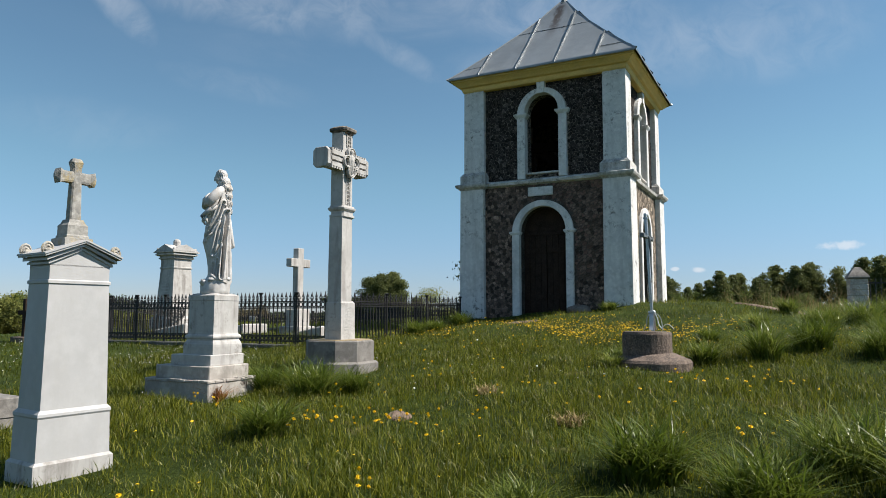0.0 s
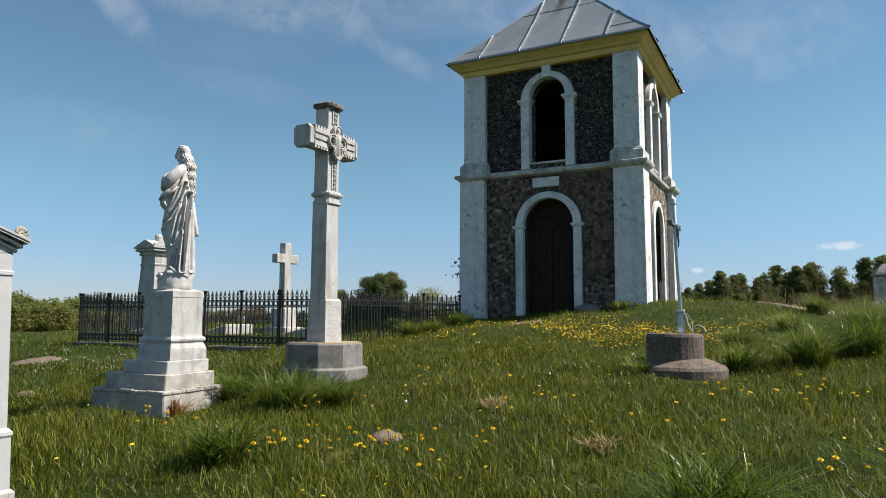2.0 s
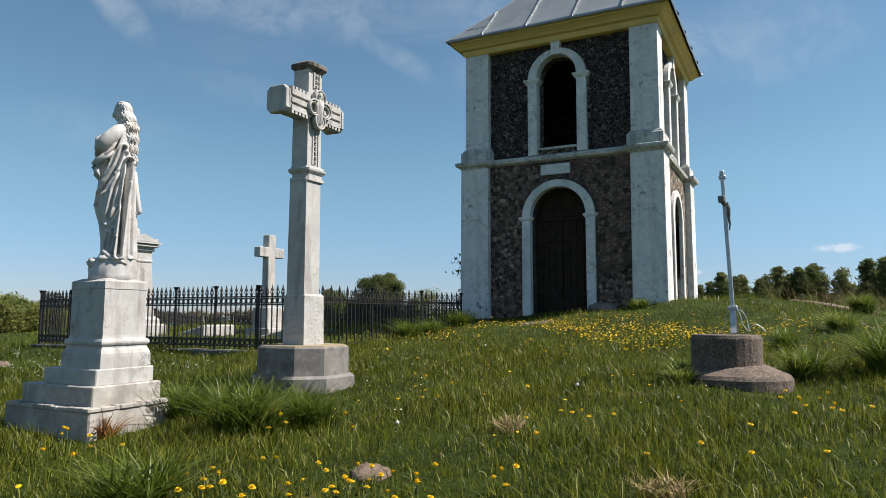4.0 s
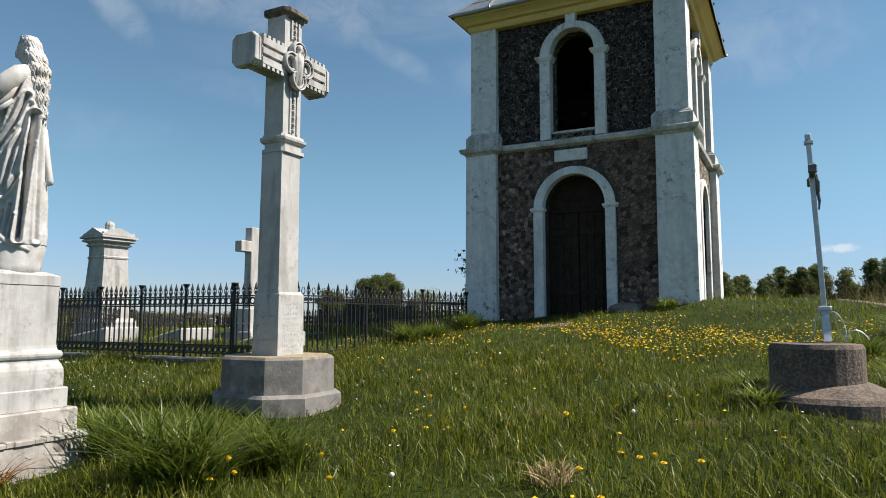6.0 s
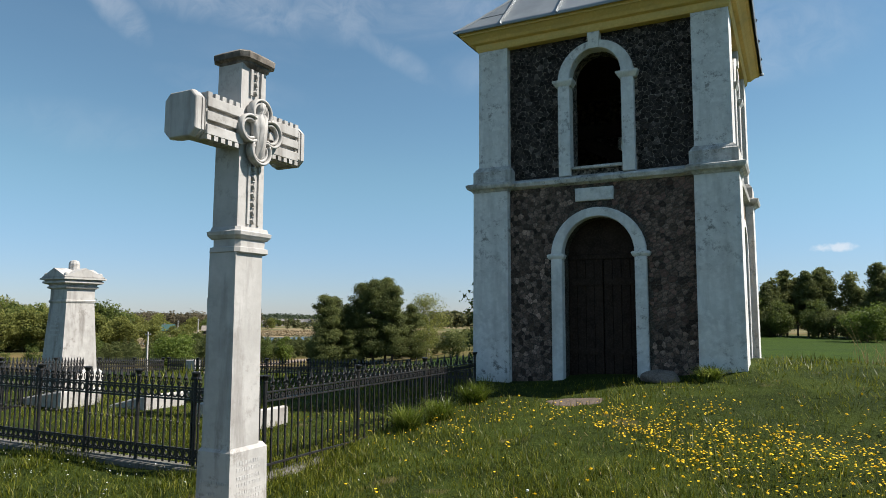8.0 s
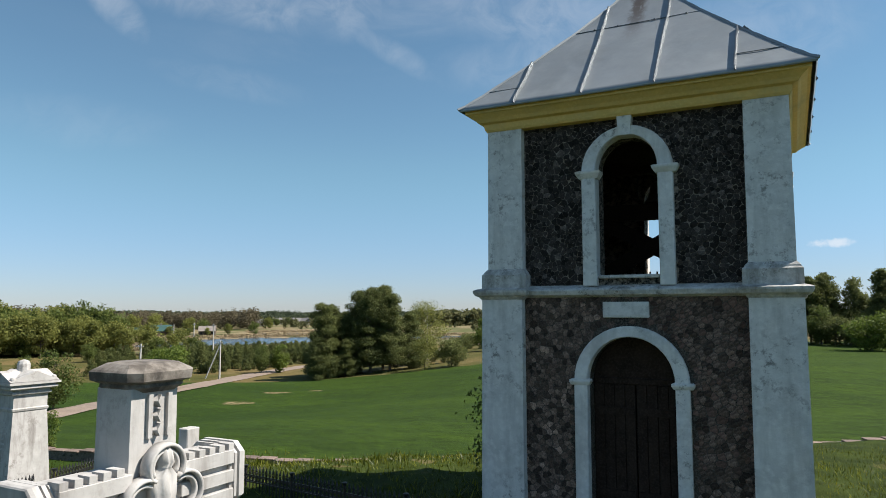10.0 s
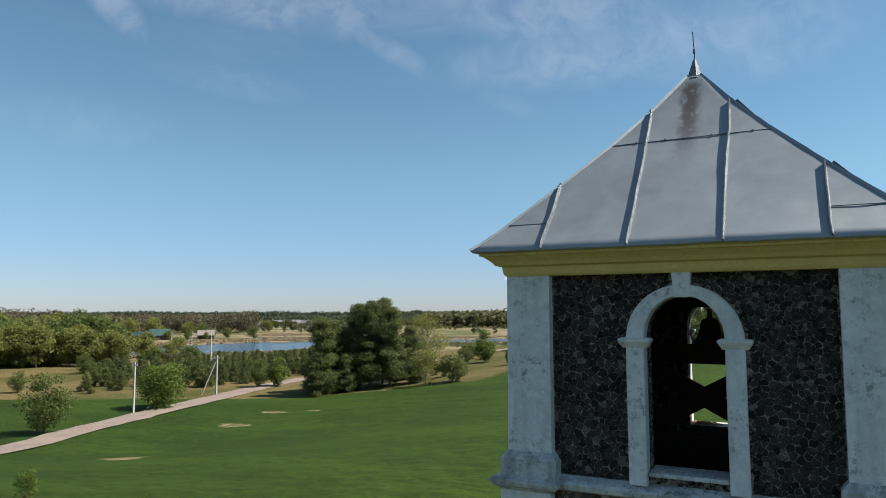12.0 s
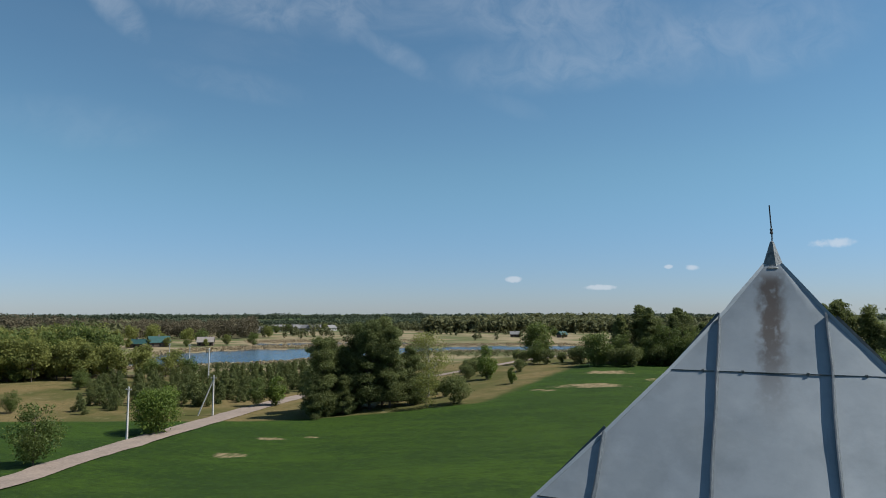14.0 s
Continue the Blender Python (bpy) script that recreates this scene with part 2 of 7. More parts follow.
M_ZINC_DARK = material("old_zinc", (0.16, 0.17, 0.17), (0.08, 0.085, 0.09), (0.26, 0.26, 0.25), 0.55, metal=0.4, scale=6, fine=30, bump=0.4)
# seam sheet darkened in colour to hold the shadow line along each seam
M_SEAM = material("shadowed_seam_sheet", (0.075, 0.09, 0.105), (0.05, 0.06, 0.07), (0.12, 0.135, 0.15), 0.5, metal=0.5, scale=3, fine=14, bump=0.2)
# timber kept near black so doorway and belfry inside look unlit
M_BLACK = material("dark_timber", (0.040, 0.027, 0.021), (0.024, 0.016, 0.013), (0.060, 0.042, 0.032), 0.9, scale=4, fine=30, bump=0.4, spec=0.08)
M_IRON = material("wrought_iron", (0.022, 0.022, 0.024), (0.012, 0.012, 0.013), (0.05, 0.045, 0.04), 0.5, metal=0.3, scale=8, fine=60, bump=0.3, stain=(0.07, 0.04, 0.025), stain_amount=0.35, stain_scale=5)
M_WHITE_STONE = material("painted_stone", (0.465, 0.445, 0.425), (0.355, 0.338, 0.32), (0.515, 0.495, 0.475), 0.75, scale=1.8, fine=5, bump=0.2, bump_scale=24, stain=(0.30, 0.28, 0.26), stain_amount=0.55, stain_scale=2.0, streak=((0.17, 0.15, 0.135), 0.8, 5.0), fleck=((0.17, 0.15, 0.13), 0.6, 8.0))
M_GREY_STONE = material("weathered_stone", (0.235, 0.215, 0.195), (0.095, 0.087, 0.08), (0.33, 0.305, 0.28), 0.85, scale=2.4, fine=9, bump=0.5, bump_scale=28, stain=(0.10, 0.09, 0.08), stain_amount=0.6, stain_scale=2.4, streak=((0.09, 0.08, 0.07), 0.5, 5.0), fleck=((0.06, 0.055, 0.05), 0.6, 9.0))
M_LICHEN = material("lichened_stone", (0.38, 0.36, 0.325), (0.19, 0.18, 0.165), (0.46, 0.44, 0.40), 0.85, scale=3, fine=22, bump=0.5, bump_scale=35, stain=(0.36, 0.25, 0.06), stain_amount=0.85, stain_scale=6.5, fleck=((0.07, 0.06, 0.05), 0.8, 10.0))
M_OCHRE_LICHEN = material("ochre_lichen", (0.29, 0.205, 0.095), (0.17, 0.135, 0.085), (0.36, 0.28, 0.16), 0.95, scale=6, fine=26, bump=0.6, bump_scale=35, stain=(0.40, 0.38, 0.34), stain_amount=0.8, stain_scale=4.0)
M_PAINTED = material("smooth_grey_paint", (0.43, 0.42, 0.415), (0.375, 0.365, 0.36), (0.465, 0.455, 0.45), 0.6, scale=1.5, fine=5, bump=0.12, bump_scale=16, stain=(0.36, 0.34, 0.32), stain_amount=0.35, stain_scale=1.6, streak=((0.34, 0.32, 0.30), 0.3, 4.0))
M_STEP = material("grimy_step_stone", (0.44, 0.40, 0.36), (0.26, 0.235, 0.21), (0.52, 0.48, 0.435), 0.85, scale=2.0, fine=7, bump=0.4, bump_scale=24, stain=(0.15, 0.13, 0.11), stain_amount=0.65, stain_scale=2.2, streak=((0.15, 0.13, 0.11), 0.6, 4.0), fleck=((0.07, 0.06, 0.05), 0.6, 8.0))
M_CAP_STONE = material("dark_capstone", (0.14, 0.118, 0.098), (0.055, 0.047, 0.04), (0.27, 0.235, 0.20), 0.9, scale=5, fine=14, bump=0.5, bump_scale=30, stain=(0.36, 0.34, 0.31), stain_amount=0.4, stain_scale=5)
M_CONCRETE = material("old_concrete", (0.13, 0.092, 0.070), (0.06, 0.045, 0.036), (0.25, 0.185, 0.145), 0.9, scale=5, fine=40, bump=0.8, bump_scale=40, depth=0.02)
M_SILVER = material("silver_paint", (0.50, 0.51, 0.53), (0.38, 0.39, 0.41), (0.60, 0.61, 0.62), 0.4, metal=0.6, scale=6, fine=40, bump=0.15)


# ---------------------------------------------------------------- shape helpers
def mesh_of(name, bm, mat, smooth=False):
    me = bpy.data.meshes.new(name)
    bm.normal_update()
    bm.to_mesh(me)
    bm.free()
    for m in mat if isinstance(mat, (list, tuple)) else (mat,):
        me.materials.append(m)
    if smooth:
        me.polygons.foreach_set("use_smooth", [True] * len(me.polygons))
    return me


def part(name, bm, mat, parent=None, label="", smooth=False, m=None):
    """One mesh object from a bmesh, under a thing or a part."""
    ob = new(name, mesh_of(name, bm, mat, smooth))
    if parent:
        ob.parent = parent
    if m is not None:
        ob.matrix_basis = m
    if label:
        ob["label"] = label
    return ob


def mesh_np(name, verts, faces, mat, parent=None, smooth=False):
    """A mesh object from arrays of vertices and of equally sized faces."""
    me = bpy.data.meshes.new(name)
    verts, faces = np.asarray(verts, np.float32), np.asarray(faces, np.int32)
    k = faces.shape[1]
    me.vertices.add(len(verts))
    me.vertices.foreach_set("co", verts.ravel())
    me.loops.add(faces.size)
    me.loops.foreach_set("vertex_index", faces.ravel())
    me.polygons.add(len(faces))
    me.polygons.foreach_set("loop_start", np.arange(0, faces.size, k, dtype=np.int32))
    me.polygons.foreach_set("loop_total", np.full(len(faces), k, np.int32))
    me.update(calc_edges=True)
    for m in mat if isinstance(mat, (list, tuple)) else (mat,):
        me.materials.append(m)
    if smooth:
        me.polygons.foreach_set("use_smooth", [True] * len(faces))
    ob = new(name, me)
    if parent:
        ob.parent = parent
    return ob


def thing(name, m, label, category, group="", kind=""):
    ob = new(name)
    ob.empty_display_size = 0.2
    ob.matrix_basis = m
    return tagged(ob, label, category, group, kind)


def box(bm, x0, x1, y0, y1, z0, z1, bevel=0.0, m=None):
    r = bmesh.ops.create_cube(bm, size=1)
    v = r["verts"]
    t = Matrix.Translation(((x0 + x1) / 2, (y0 + y1) / 2, (z0 + z1) / 2)) @ Matrix.Diagonal((x1 - x0, y1 - y0, z1 - z0, 1))
    bmesh.ops.transform(bm, matrix=t, verts=v)
    if bevel:
        es = list({e for a in v for e in a.link_edges})
        r = bmesh.ops.bevel(bm, geom=es, offset=bevel, segments=1, affect="EDGES")
        v = list({a for f in r["faces"] for a in f.verts} | {a for a in v if a.is_valid})
    if m is not None:
        bmesh.ops.transform(bm, matrix=m, verts=v)
    return v


def loft(bm, rings, close=True):
    """A skin over rings of equally many points, capped at both ends."""
    vs = [[bm.verts.new(p) for p in ring] for ring in rings]
    k = len(vs[0])
    for a, b in zip(vs, vs[1:]):
        for i in range(k):
            j = (i + 1) % k
            bm.faces.new((a[i], a[j], b[j], b[i]))
    if close:
        bm.faces.new(list(reversed(vs[0])))
        bm.faces.new(vs[-1])
    return [v for r in vs for v in r]


def square(h, z, hy=None, cut=0.0, cx=0.0, cy=0.0):
    """A ring: a square of half width h at height z, with cut corners if asked."""
    hy = h if hy is None else hy
    if not cut:
        return [(cx - h, cy - hy, z), (cx + h, cy - hy, z), (cx + h, cy + hy, z), (cx - h, cy + hy, z)]
    c = cut
    return [(cx - h + c, cy - hy, z), (cx + h - c, cy - hy, z), (cx + h, cy - hy + c, z), (cx + h, cy + hy - c, z), (cx + h - c, cy + hy, z), (cx - h + c, cy + hy, z), (cx - h, cy + hy - c, z), (cx - h, cy - hy + c, z)]


def stack(bm, profile, ratio=1.0, cut=0.0):
    """A turned-square body: profile rows of half width and height."""
    return loft(bm, [square(h, z, h * ratio, cut) for h, z in profile])


def lathe(bm, profile, k=20, cx=0.0, cy=0.0):
    return loft(bm, [[(cx + r * math.cos(2 * math.pi * i / k), cy + r * math.sin(2 * math.pi * i / k), z) for i in range(k)] for r, z in profile])


def tube(bm, points, r, k=6):
    """A round bar along points."""
    pts = [Vector(p) for p in points]
    rings = []
    for i, p in enumerate(pts):
        d = (pts[min(i + 1, len(pts) - 1)] - pts[max(i - 1, 0)]).normalized()
        a = d.orthogonal().normalized() if abs(d.z) > 0.95 else d.cross(Vector((0, 0, 1))).normalized()
        if abs(d.z) > 0.95:
            a = Vector((1, 0, 0))
            a = (a - d * a.dot(d)).normalized()
        b = d.cross(a)
        rr = r[i] if isinstance(r, (list, tuple)) else r
        rings.append([p + rr * (math.cos(2 * math.pi * j / k) * a + math.sin(2 * math.pi * j / k) * b) for j in range(k)])
    return loft(bm, rings)


def ring_flat(bm, cx, cz, r, w, y0, y1, k=14):
    """A flat ring standing in the plane y, as bent from strip iron."""
    outer = [(cx + r * math.cos(2 * math.pi * i / k), cz + r * math.sin(2 * math.pi * i / k)) for i in range(k)]
    inner = [(cx + (r - w) * math.cos(2 * math.pi * i / k), cz + (r - w) * math.sin(2 * math.pi * i / k)) for i in range(k)]
    V = [[bm.verts.new((x, y, z)) for x, z in pts] for pts, y in ((outer, y0), (inner, y0), (inner, y1), (outer, y1))]
    for i in range(k):
        j = (i + 1) % k
        for a, b in ((0, 1), (1, 2), (2, 3), (3, 0)):
            bm.faces.new((V[a][i], V[a][j], V[b][j], V[b][i]))


def S(t):
    t = np.clip(t, 0, 1)
    return t * t * (3 - 2 * t)


# the lake's near and far shores: distance by direction in degrees
SHORE_DEG = (96, 100, 108, 112, 117, 119, 122, 128, 133, 139, 141.5, 143.5, 145)
SHORE_IN = (352, 348, 342, 338, 338, 332, 305, 290, 266, 258, 256, 258, 262)
SHORE_OUT = (353, 362, 392, 388, 378, 366, 374, 370, 366, 346, 318, 276, 263)


def lake_bed(x, y):
    r = np.hypot(x, y)
    deg = np.degrees(np.arctan2(y, x)) % 360
    wob = 5.0 * np.sin(deg * 1.9) + 3.0 * np.sin(deg * 5.3 + 1.0)
    near, far = np.interp(deg, SHORE_DEG, SHORE_IN) + 0.5 * wob, np.interp(deg, SHORE_DEG, SHORE_OUT) + wob
    bed = S((r - near) / 7) * (1 - S((r - far) / 9))
    pond = S((r - 408 - wob) / 7) * (1 - S((r - 436 - wob) / 9)) * S((deg - 120) / 2) * (1 - S((deg - 132) / 2))
    return np.maximum(bed, pond) * S((deg - 97) / 2) * (1 - S((deg - 143) / 1.5))


def gz(x, y):
    """Height of the ground: churchyard on a knoll, falling to fields and the lake."""
    x, y = np.asarray(x, float), np.asarray(y, float)
    base = -0.85 + np.where(y < -9, 0.075, 0.05) * (np.clip(y, -22, -2) + 9)
    z = base + 0.7 * np.exp(-((x - 3.0) ** 2 + (y + 0.5) ** 2) / 28.9)
    d = -0.6 * x + 0.8 * y
    z = z - 3.6 * S((d - 4) / 18) - 5.0 * S((d - 25) / 50)
    z = z + 5.6 * S((x + 0.5 * y + 45) / 85) * S((d - 30) / 40)
    r = np.hypot(x, y)
    basin = -10.72 + 1.0 * S((r - 450) / 70) + 0.12 * np.sin(x * 0.021 + 0.5) * np.sin(y * 0.017 + 2.0) - 1.3 * lake_bed(x, y)
    far = S((r - 190) / 85)
    z = z * (1 - far) + basin * far
    z = z - 0.08 * np.exp(-((x - 0.72) ** 2 + (y + 16.52) ** 2) / 1.5)
    z = z + 0.05 * np.sin(x * 0.9 + 1.3) * np.sin(y * 0.7) + 0.03 * np.sin(x * 2.3 + y * 1.9)
    return z


def gh(x, y):
    return float(gz(x, y))


# ---------------------------------------------------------------- ground
def ground_material():
    m = bpy.data.materials.new("ground_cover")
    m.use_nodes = True
    n, l = m.node_tree.nodes, m.node_tree.links
    b = n["Principled BSDF"]
    co = n.new("ShaderNodeTexCoord")
    sep = n.new("ShaderNodeSeparateXYZ")
    l.new(co.outputs["Object"], sep.inputs[0])
    X, Y = sep.outputs["X"], sep.outputs["Y"]

    def val(v, node, i):
        if isinstance(v, (int, float)):
            node.inputs[i].default_value = v
        else:
            l.new(v, node.inputs[i])

    def mth(op, a, c=0.0):
        t = n.new("ShaderNodeMath")
        t.operation = op
        val(a, t, 0), val(c, t, 1)
        return t.outputs[0]

    def rng(v, lo, hi):
        t = n.new("ShaderNodeMapRange")
        t.interpolation_type = "SMOOTHSTEP"
        t.inputs["From Min"].default_value, t.inputs["From Max"].default_value = lo, hi
        l.new(v, t.inputs["Value"])
        return t.outputs["Result"]

    def tex(sc, det=6, r=0.6, stretch=None, turn=0.0):
        t = n.new("ShaderNodeTexNoise")
        t.inputs["Scale"].default_value, t.inputs["Detail"].default_value, t.inputs["Roughness"].default_value = sc, det, r
        if stretch:
            mp = n.new("ShaderNodeMapping")
            mp.inputs["Scale"].default_value = stretch
            mp.inputs["Rotation"].default_value = (0, 0, turn)
            l.new(co.outputs["Object"], mp.inputs[0])
            l.new(mp.outputs[0], t.inputs["Vector"])
        else:
            l.new(co.outputs["Object"], t.inputs["Vector"])
        return t.outputs["Fac"]

    def mix(f, a, c):
        t = n.new("ShaderNodeMix")
        t.data_type = "RGBA"
        for key, v in (("Factor", f), ("A", a), ("B", c)):
            if isinstance(v, (int, float)):
                t.inputs[key].default_value = v
            elif isinstance(v, tuple):
                t.inputs[key].default_value = (*v, 1)
            else:
                l.new(v, t.inputs[key])
        return t.outputs["Result"]

    # churchyard turf
    turf = mix(rng(tex(1.1, 8), 0.38, 0.62), (0.015, 0.024, 0.004), (0.034, 0.048, 0.007))
    turf = mix(rng(tex(38, 3), 0.5, 0.75), turf, (0.062, 0.080, 0.018))
    turf = mix(mth("MULTIPLY", rng(tex(0.8, 5), 0.62, 0.72), 0.6), turf, (0.16, 0.12, 0.06))
    # young corn in drilled rows
    crop = mix(rng(tex(0.05, 6, 0.6, (1, 2.2, 1), radians(-26)), 0.38, 0.62), (0.017, 0.036, 0.005), (0.031, 0.058, 0.006))
    crop = mix(mth("MULTIPLY", rng(X, -55.0, 5.0), 0.34), crop, (0.050, 0.082, 0.009))
    crop = mix(mth("MULTIPLY", rng(tex(0.45, 7, 0.75, (0.12, 1, 1), radians(-26)), 0.47, 0.60), 0.38), crop, (0.010, 0.020, 0.004))
    crop = mix(mth("MULTIPLY", rng(tex(1.0, 7, 0.8, (0.6, 1, 1), radians(-26)), 0.49, 0.57), 0.5), crop, (0.009, 0.019, 0.004))
    crop = mix(mth("MULTIPLY", rng(tex(1.3, 7, 0.8, (0.7, 1, 1), radians(-26)), 0.53, 0.61), 0.55), crop, (0.052, 0.088, 0.010))
    crop = mix(mth("MULTIPLY", rng(tex(4.5, 5, 0.75, (0.5, 1, 1), radians(-26)), 0.46, 0.58), 0.5), crop, (0.011, 0.024, 0.004))
    # bare sandy spots where the seed failed: centre, half sizes
    spots = None
    for cx, cy, rx, ry in ((-64.0, 56.3, 2.4, 1.5), (-66.0, 67.0, 3.0, 0.9), (-60.5, 68.6, 1.2, 0.6), (-55.0, 33.0, 3.0, 1.6), (-32.5, 112.0, 6.5, 3.0), (-41.0, 108.0, 1.6, 1.0), (-38.5, 107.0, 1.8, 1.2), (-35.0, 135.5, 5.5, 4.0), (-20.0, 122.0, 5.0, 3.0)):
        dx = mth("DIVIDE", mth("ADD", X, -cx), rx)
        dy = mth("DIVIDE", mth("ADD", Y, -cy), ry)
        q = mth("ADD", mth("MULTIPLY", dx, dx), mth("MULTIPLY", dy, dy))
        spots = q if spots is None else mth("MINIMUM", spots, q)
    spots = mth("ADD", spots, mth("MULTIPLY", mth("ADD", tex(0.35, 6, 0.7), -0.5), 5.0))
    crop = mix(mth("MULTIPLY", rng(spots, 1.2, 0.2), 0.9), crop, mix(rng(tex(1.2, 5), 0.4, 0.6), (0.13, 0.10, 0.055), (0.26, 0.19, 0.11)))
    # rough dry grass beyond
    rough = mix(rng(tex(0.05, 8, 0.65), 0.40, 0.60), (0.062, 0.060, 0.018), (0.140, 0.100, 0.044))
    rough = mix(rng(tex(1.2, 8, 0.7), 0.48, 0.68), rough, (0.072, 0.058, 0.021))
    rough = mix(mth("MULTIPLY", rng(tex(0.35, 8, 0.7), 0.55, 0.70), 0.7), rough, (0.17, 0.135, 0.07))
    # reed and meadow near the water
    reed = mix(rng(tex(0.02, 6, 0.6, (1, 2.5, 1), radians(40)), 0.42, 0.58), (0.225, 0.170, 0.105), (0.085, 0.088, 0.036))
    edge = mth("MULTIPLY", mth("ADD", tex(0.3, 4), -0.5), 3.0)
    d = mth("ADD", mth("ADD", mth("MULTIPLY", X, -0.6), mth("MULTIPLY", Y, 0.8)), edge)
    inside = rng(d, 21.0, 22.5)
    # the far side of the corn: a bank that runs along the pines
    bank = mth("ADD", mth("ADD", mth("MULTIPLY", X, -0.45), mth("MULTIPLY", Y, 0.89)), edge)
    over = rng(bank, 105.5, 107.5)
    east = rng(mth("ADD", X, edge), -48.0, -44.5)
    over2 = rng(mth("ADD", mth("MULTIPLY", X, X), mth("MULTIPLY", Y, Y)), 160.0 ** 2, 163.0 ** 2)
    field = mix(inside, turf, crop)
    o = mth("MAXIMUM", mth("MULTIPLY", over, mth("SUBTRACT", 1.0, east)), over2)
    col = mix(mth("MULTIPLY", o, inside), field, rough)
    r2 = mth("ADD", mth("MULTIPLY", X, X), mth("MULTIPLY", Y, Y))
    col = mix(rng(r2, 190.0 ** 2, 240.0 ** 2), col, reed)
    far = mix(rng(tex(0.006, 5, 0.55, (1, 2.6, 1), radians(30)), 0.45, 0.55), (0.035, 0.065, 0.018), (0.115, 0.10, 0.05))
    col = mix(rng(r2, 620.0 ** 2, 700.0 ** 2), col, far)
    l.new(col, b.inputs["Base Color"])
    b.inputs["Roughness"].default_value = 0.95
    b.inputs["Specular IOR Level"].default_value = 0.1
    b.inputs["Sheen Weight"].default_value = 0.025
    b.inputs["Sheen Roughness"].default_value = 0.6
    b.inputs["Sheen Tint"].default_value = (0.55, 0.80, 0.10, 1)
    bp = n.new("ShaderNodeBump")
    bp.inputs["Strength"].default_value, bp.inputs["Distance"].default_value = 0.8, 0.12
    l.new(tex(5, 9, 0.75), bp.inputs["Height"])
    l.new(bp.outputs[0], b.inputs["Normal"])
    return m


def polar_sheet(name, radii, k, mat):
    a = np.linspace(0, 2 * np.pi, k, endpoint=False)
    pts = [np.array([[0.0, 0.0]])]
    for r in radii:
        pts.append(np.stack([r * np.cos(a), r * np.sin(a)], -1))
    xy = np.concatenate(pts)
    v = np.column_stack([xy, gz(xy[:, 0], xy[:, 1])])
    i = np.arange(k)
    j = (i + 1) % k
    tri = np.column_stack([np.zeros(k, int), 1 + i, 1 + j, 1 + j])
    quads = [np.column_stack([1 + q * k + i, 1 + (q + 1) * k + i, 1 + (q + 1) * k + j, 1 + q * k + j]) for q in range(len(radii) - 1)]
    me_faces = np.concatenate(quads)
    v[0, 2] = gh(0, 0)
    ob = mesh_np(name, v, me_faces, mat, smooth=True)
    return ob


M_GROUND = ground_material()
radii = list(np.arange(0.5, 30, 0.5)) + list(30 * 1.045 ** np.arange(0, 47)) + list(np.arange(240, 470, 4.0)) + list(470 * 1.045 ** np.arange(0, 50))
ground = polar_sheet("ground", radii, 360, M_GROUND)
tagged(ground, "grassy knoll falling to green corn fields and dry meadow", "ground", kind="structure")

# ---------------------------------------------------------------- bell tower
tower = thing("bell_tower", pose(0, 0, 0), "two-storey whitewashed fieldstone bell tower with a hipped metal roof", "bell tower")
TURN = [Matrix.Rotation(k * math.pi / 2, 4, "Z") for k in range(4)]      # front, right, back, left
HALF_LO, HALF_UP = 2.30, 2.22


def arched_wall(bm, half, y0, y1, z0, z1, w, sill, spring, k=18):
    """A wall with an opening of half width w, from its sill to a round arch over the springing line."""
    for za, zb in ((z0, sill), (sill, spring), (spring, z1)):
        box(bm, -half, -w, y0, y1, za, zb)
        box(bm, w, half, y0, y1, za, zb)
    if sill > z0:
        box(bm, -w, w, y0, y1, z0, sill)
    a = [math.pi * i / k for i in range(k + 1)]
    pts = [(w * math.cos(t), spring + w * math.sin(t)) for t in a]
    for (xa, za), (xb, zb) in zip(pts, pts[1:]):
        loft(bm, [[(xa, y, za), (xb, y, zb), (xb, y, z1), (xa, y, z1)] for y in (y0, y1)])
    bmesh.ops.remove_doubles(bm, verts=bm.verts, dist=0.0005)


def arch_trim(bm, r0, r1, y0, y1, z0, spring, lift=0.0, k=20):
    """The raised surround of an arched opening."""
    a = [math.pi * i / k for i in range(k + 1)]
    pts = [(r0 * math.cos(t), spring + lift * math.sin(t) ** 0.5 + r0 * math.sin(t), r1 * math.cos(t), spring + r1 * math.sin(t)) for t in a]
    rings = [[(q[0], y1, q[1]), (q[0], y0 + 0.02, q[1]), (q[0] * 0.93 + q[2] * 0.07, y0, q[1] * 0.93 + q[3] * 0.07), (q[0] * 0.1 + q[2] * 0.9, y0, q[1] * 0.1 + q[3] * 0.9), (q[2], y0 + 0.015, q[3]), (q[2], y1, q[3])] for q in pts]
    loft(bm, rings)
    for s in (-1, 1):
        x0, x1 = sorted((s * r0, s * r1))
        box(bm, x0, x1, y0, y1, z0, spring - 0.001, 0.012)


def front(k):
    return TURN[k]


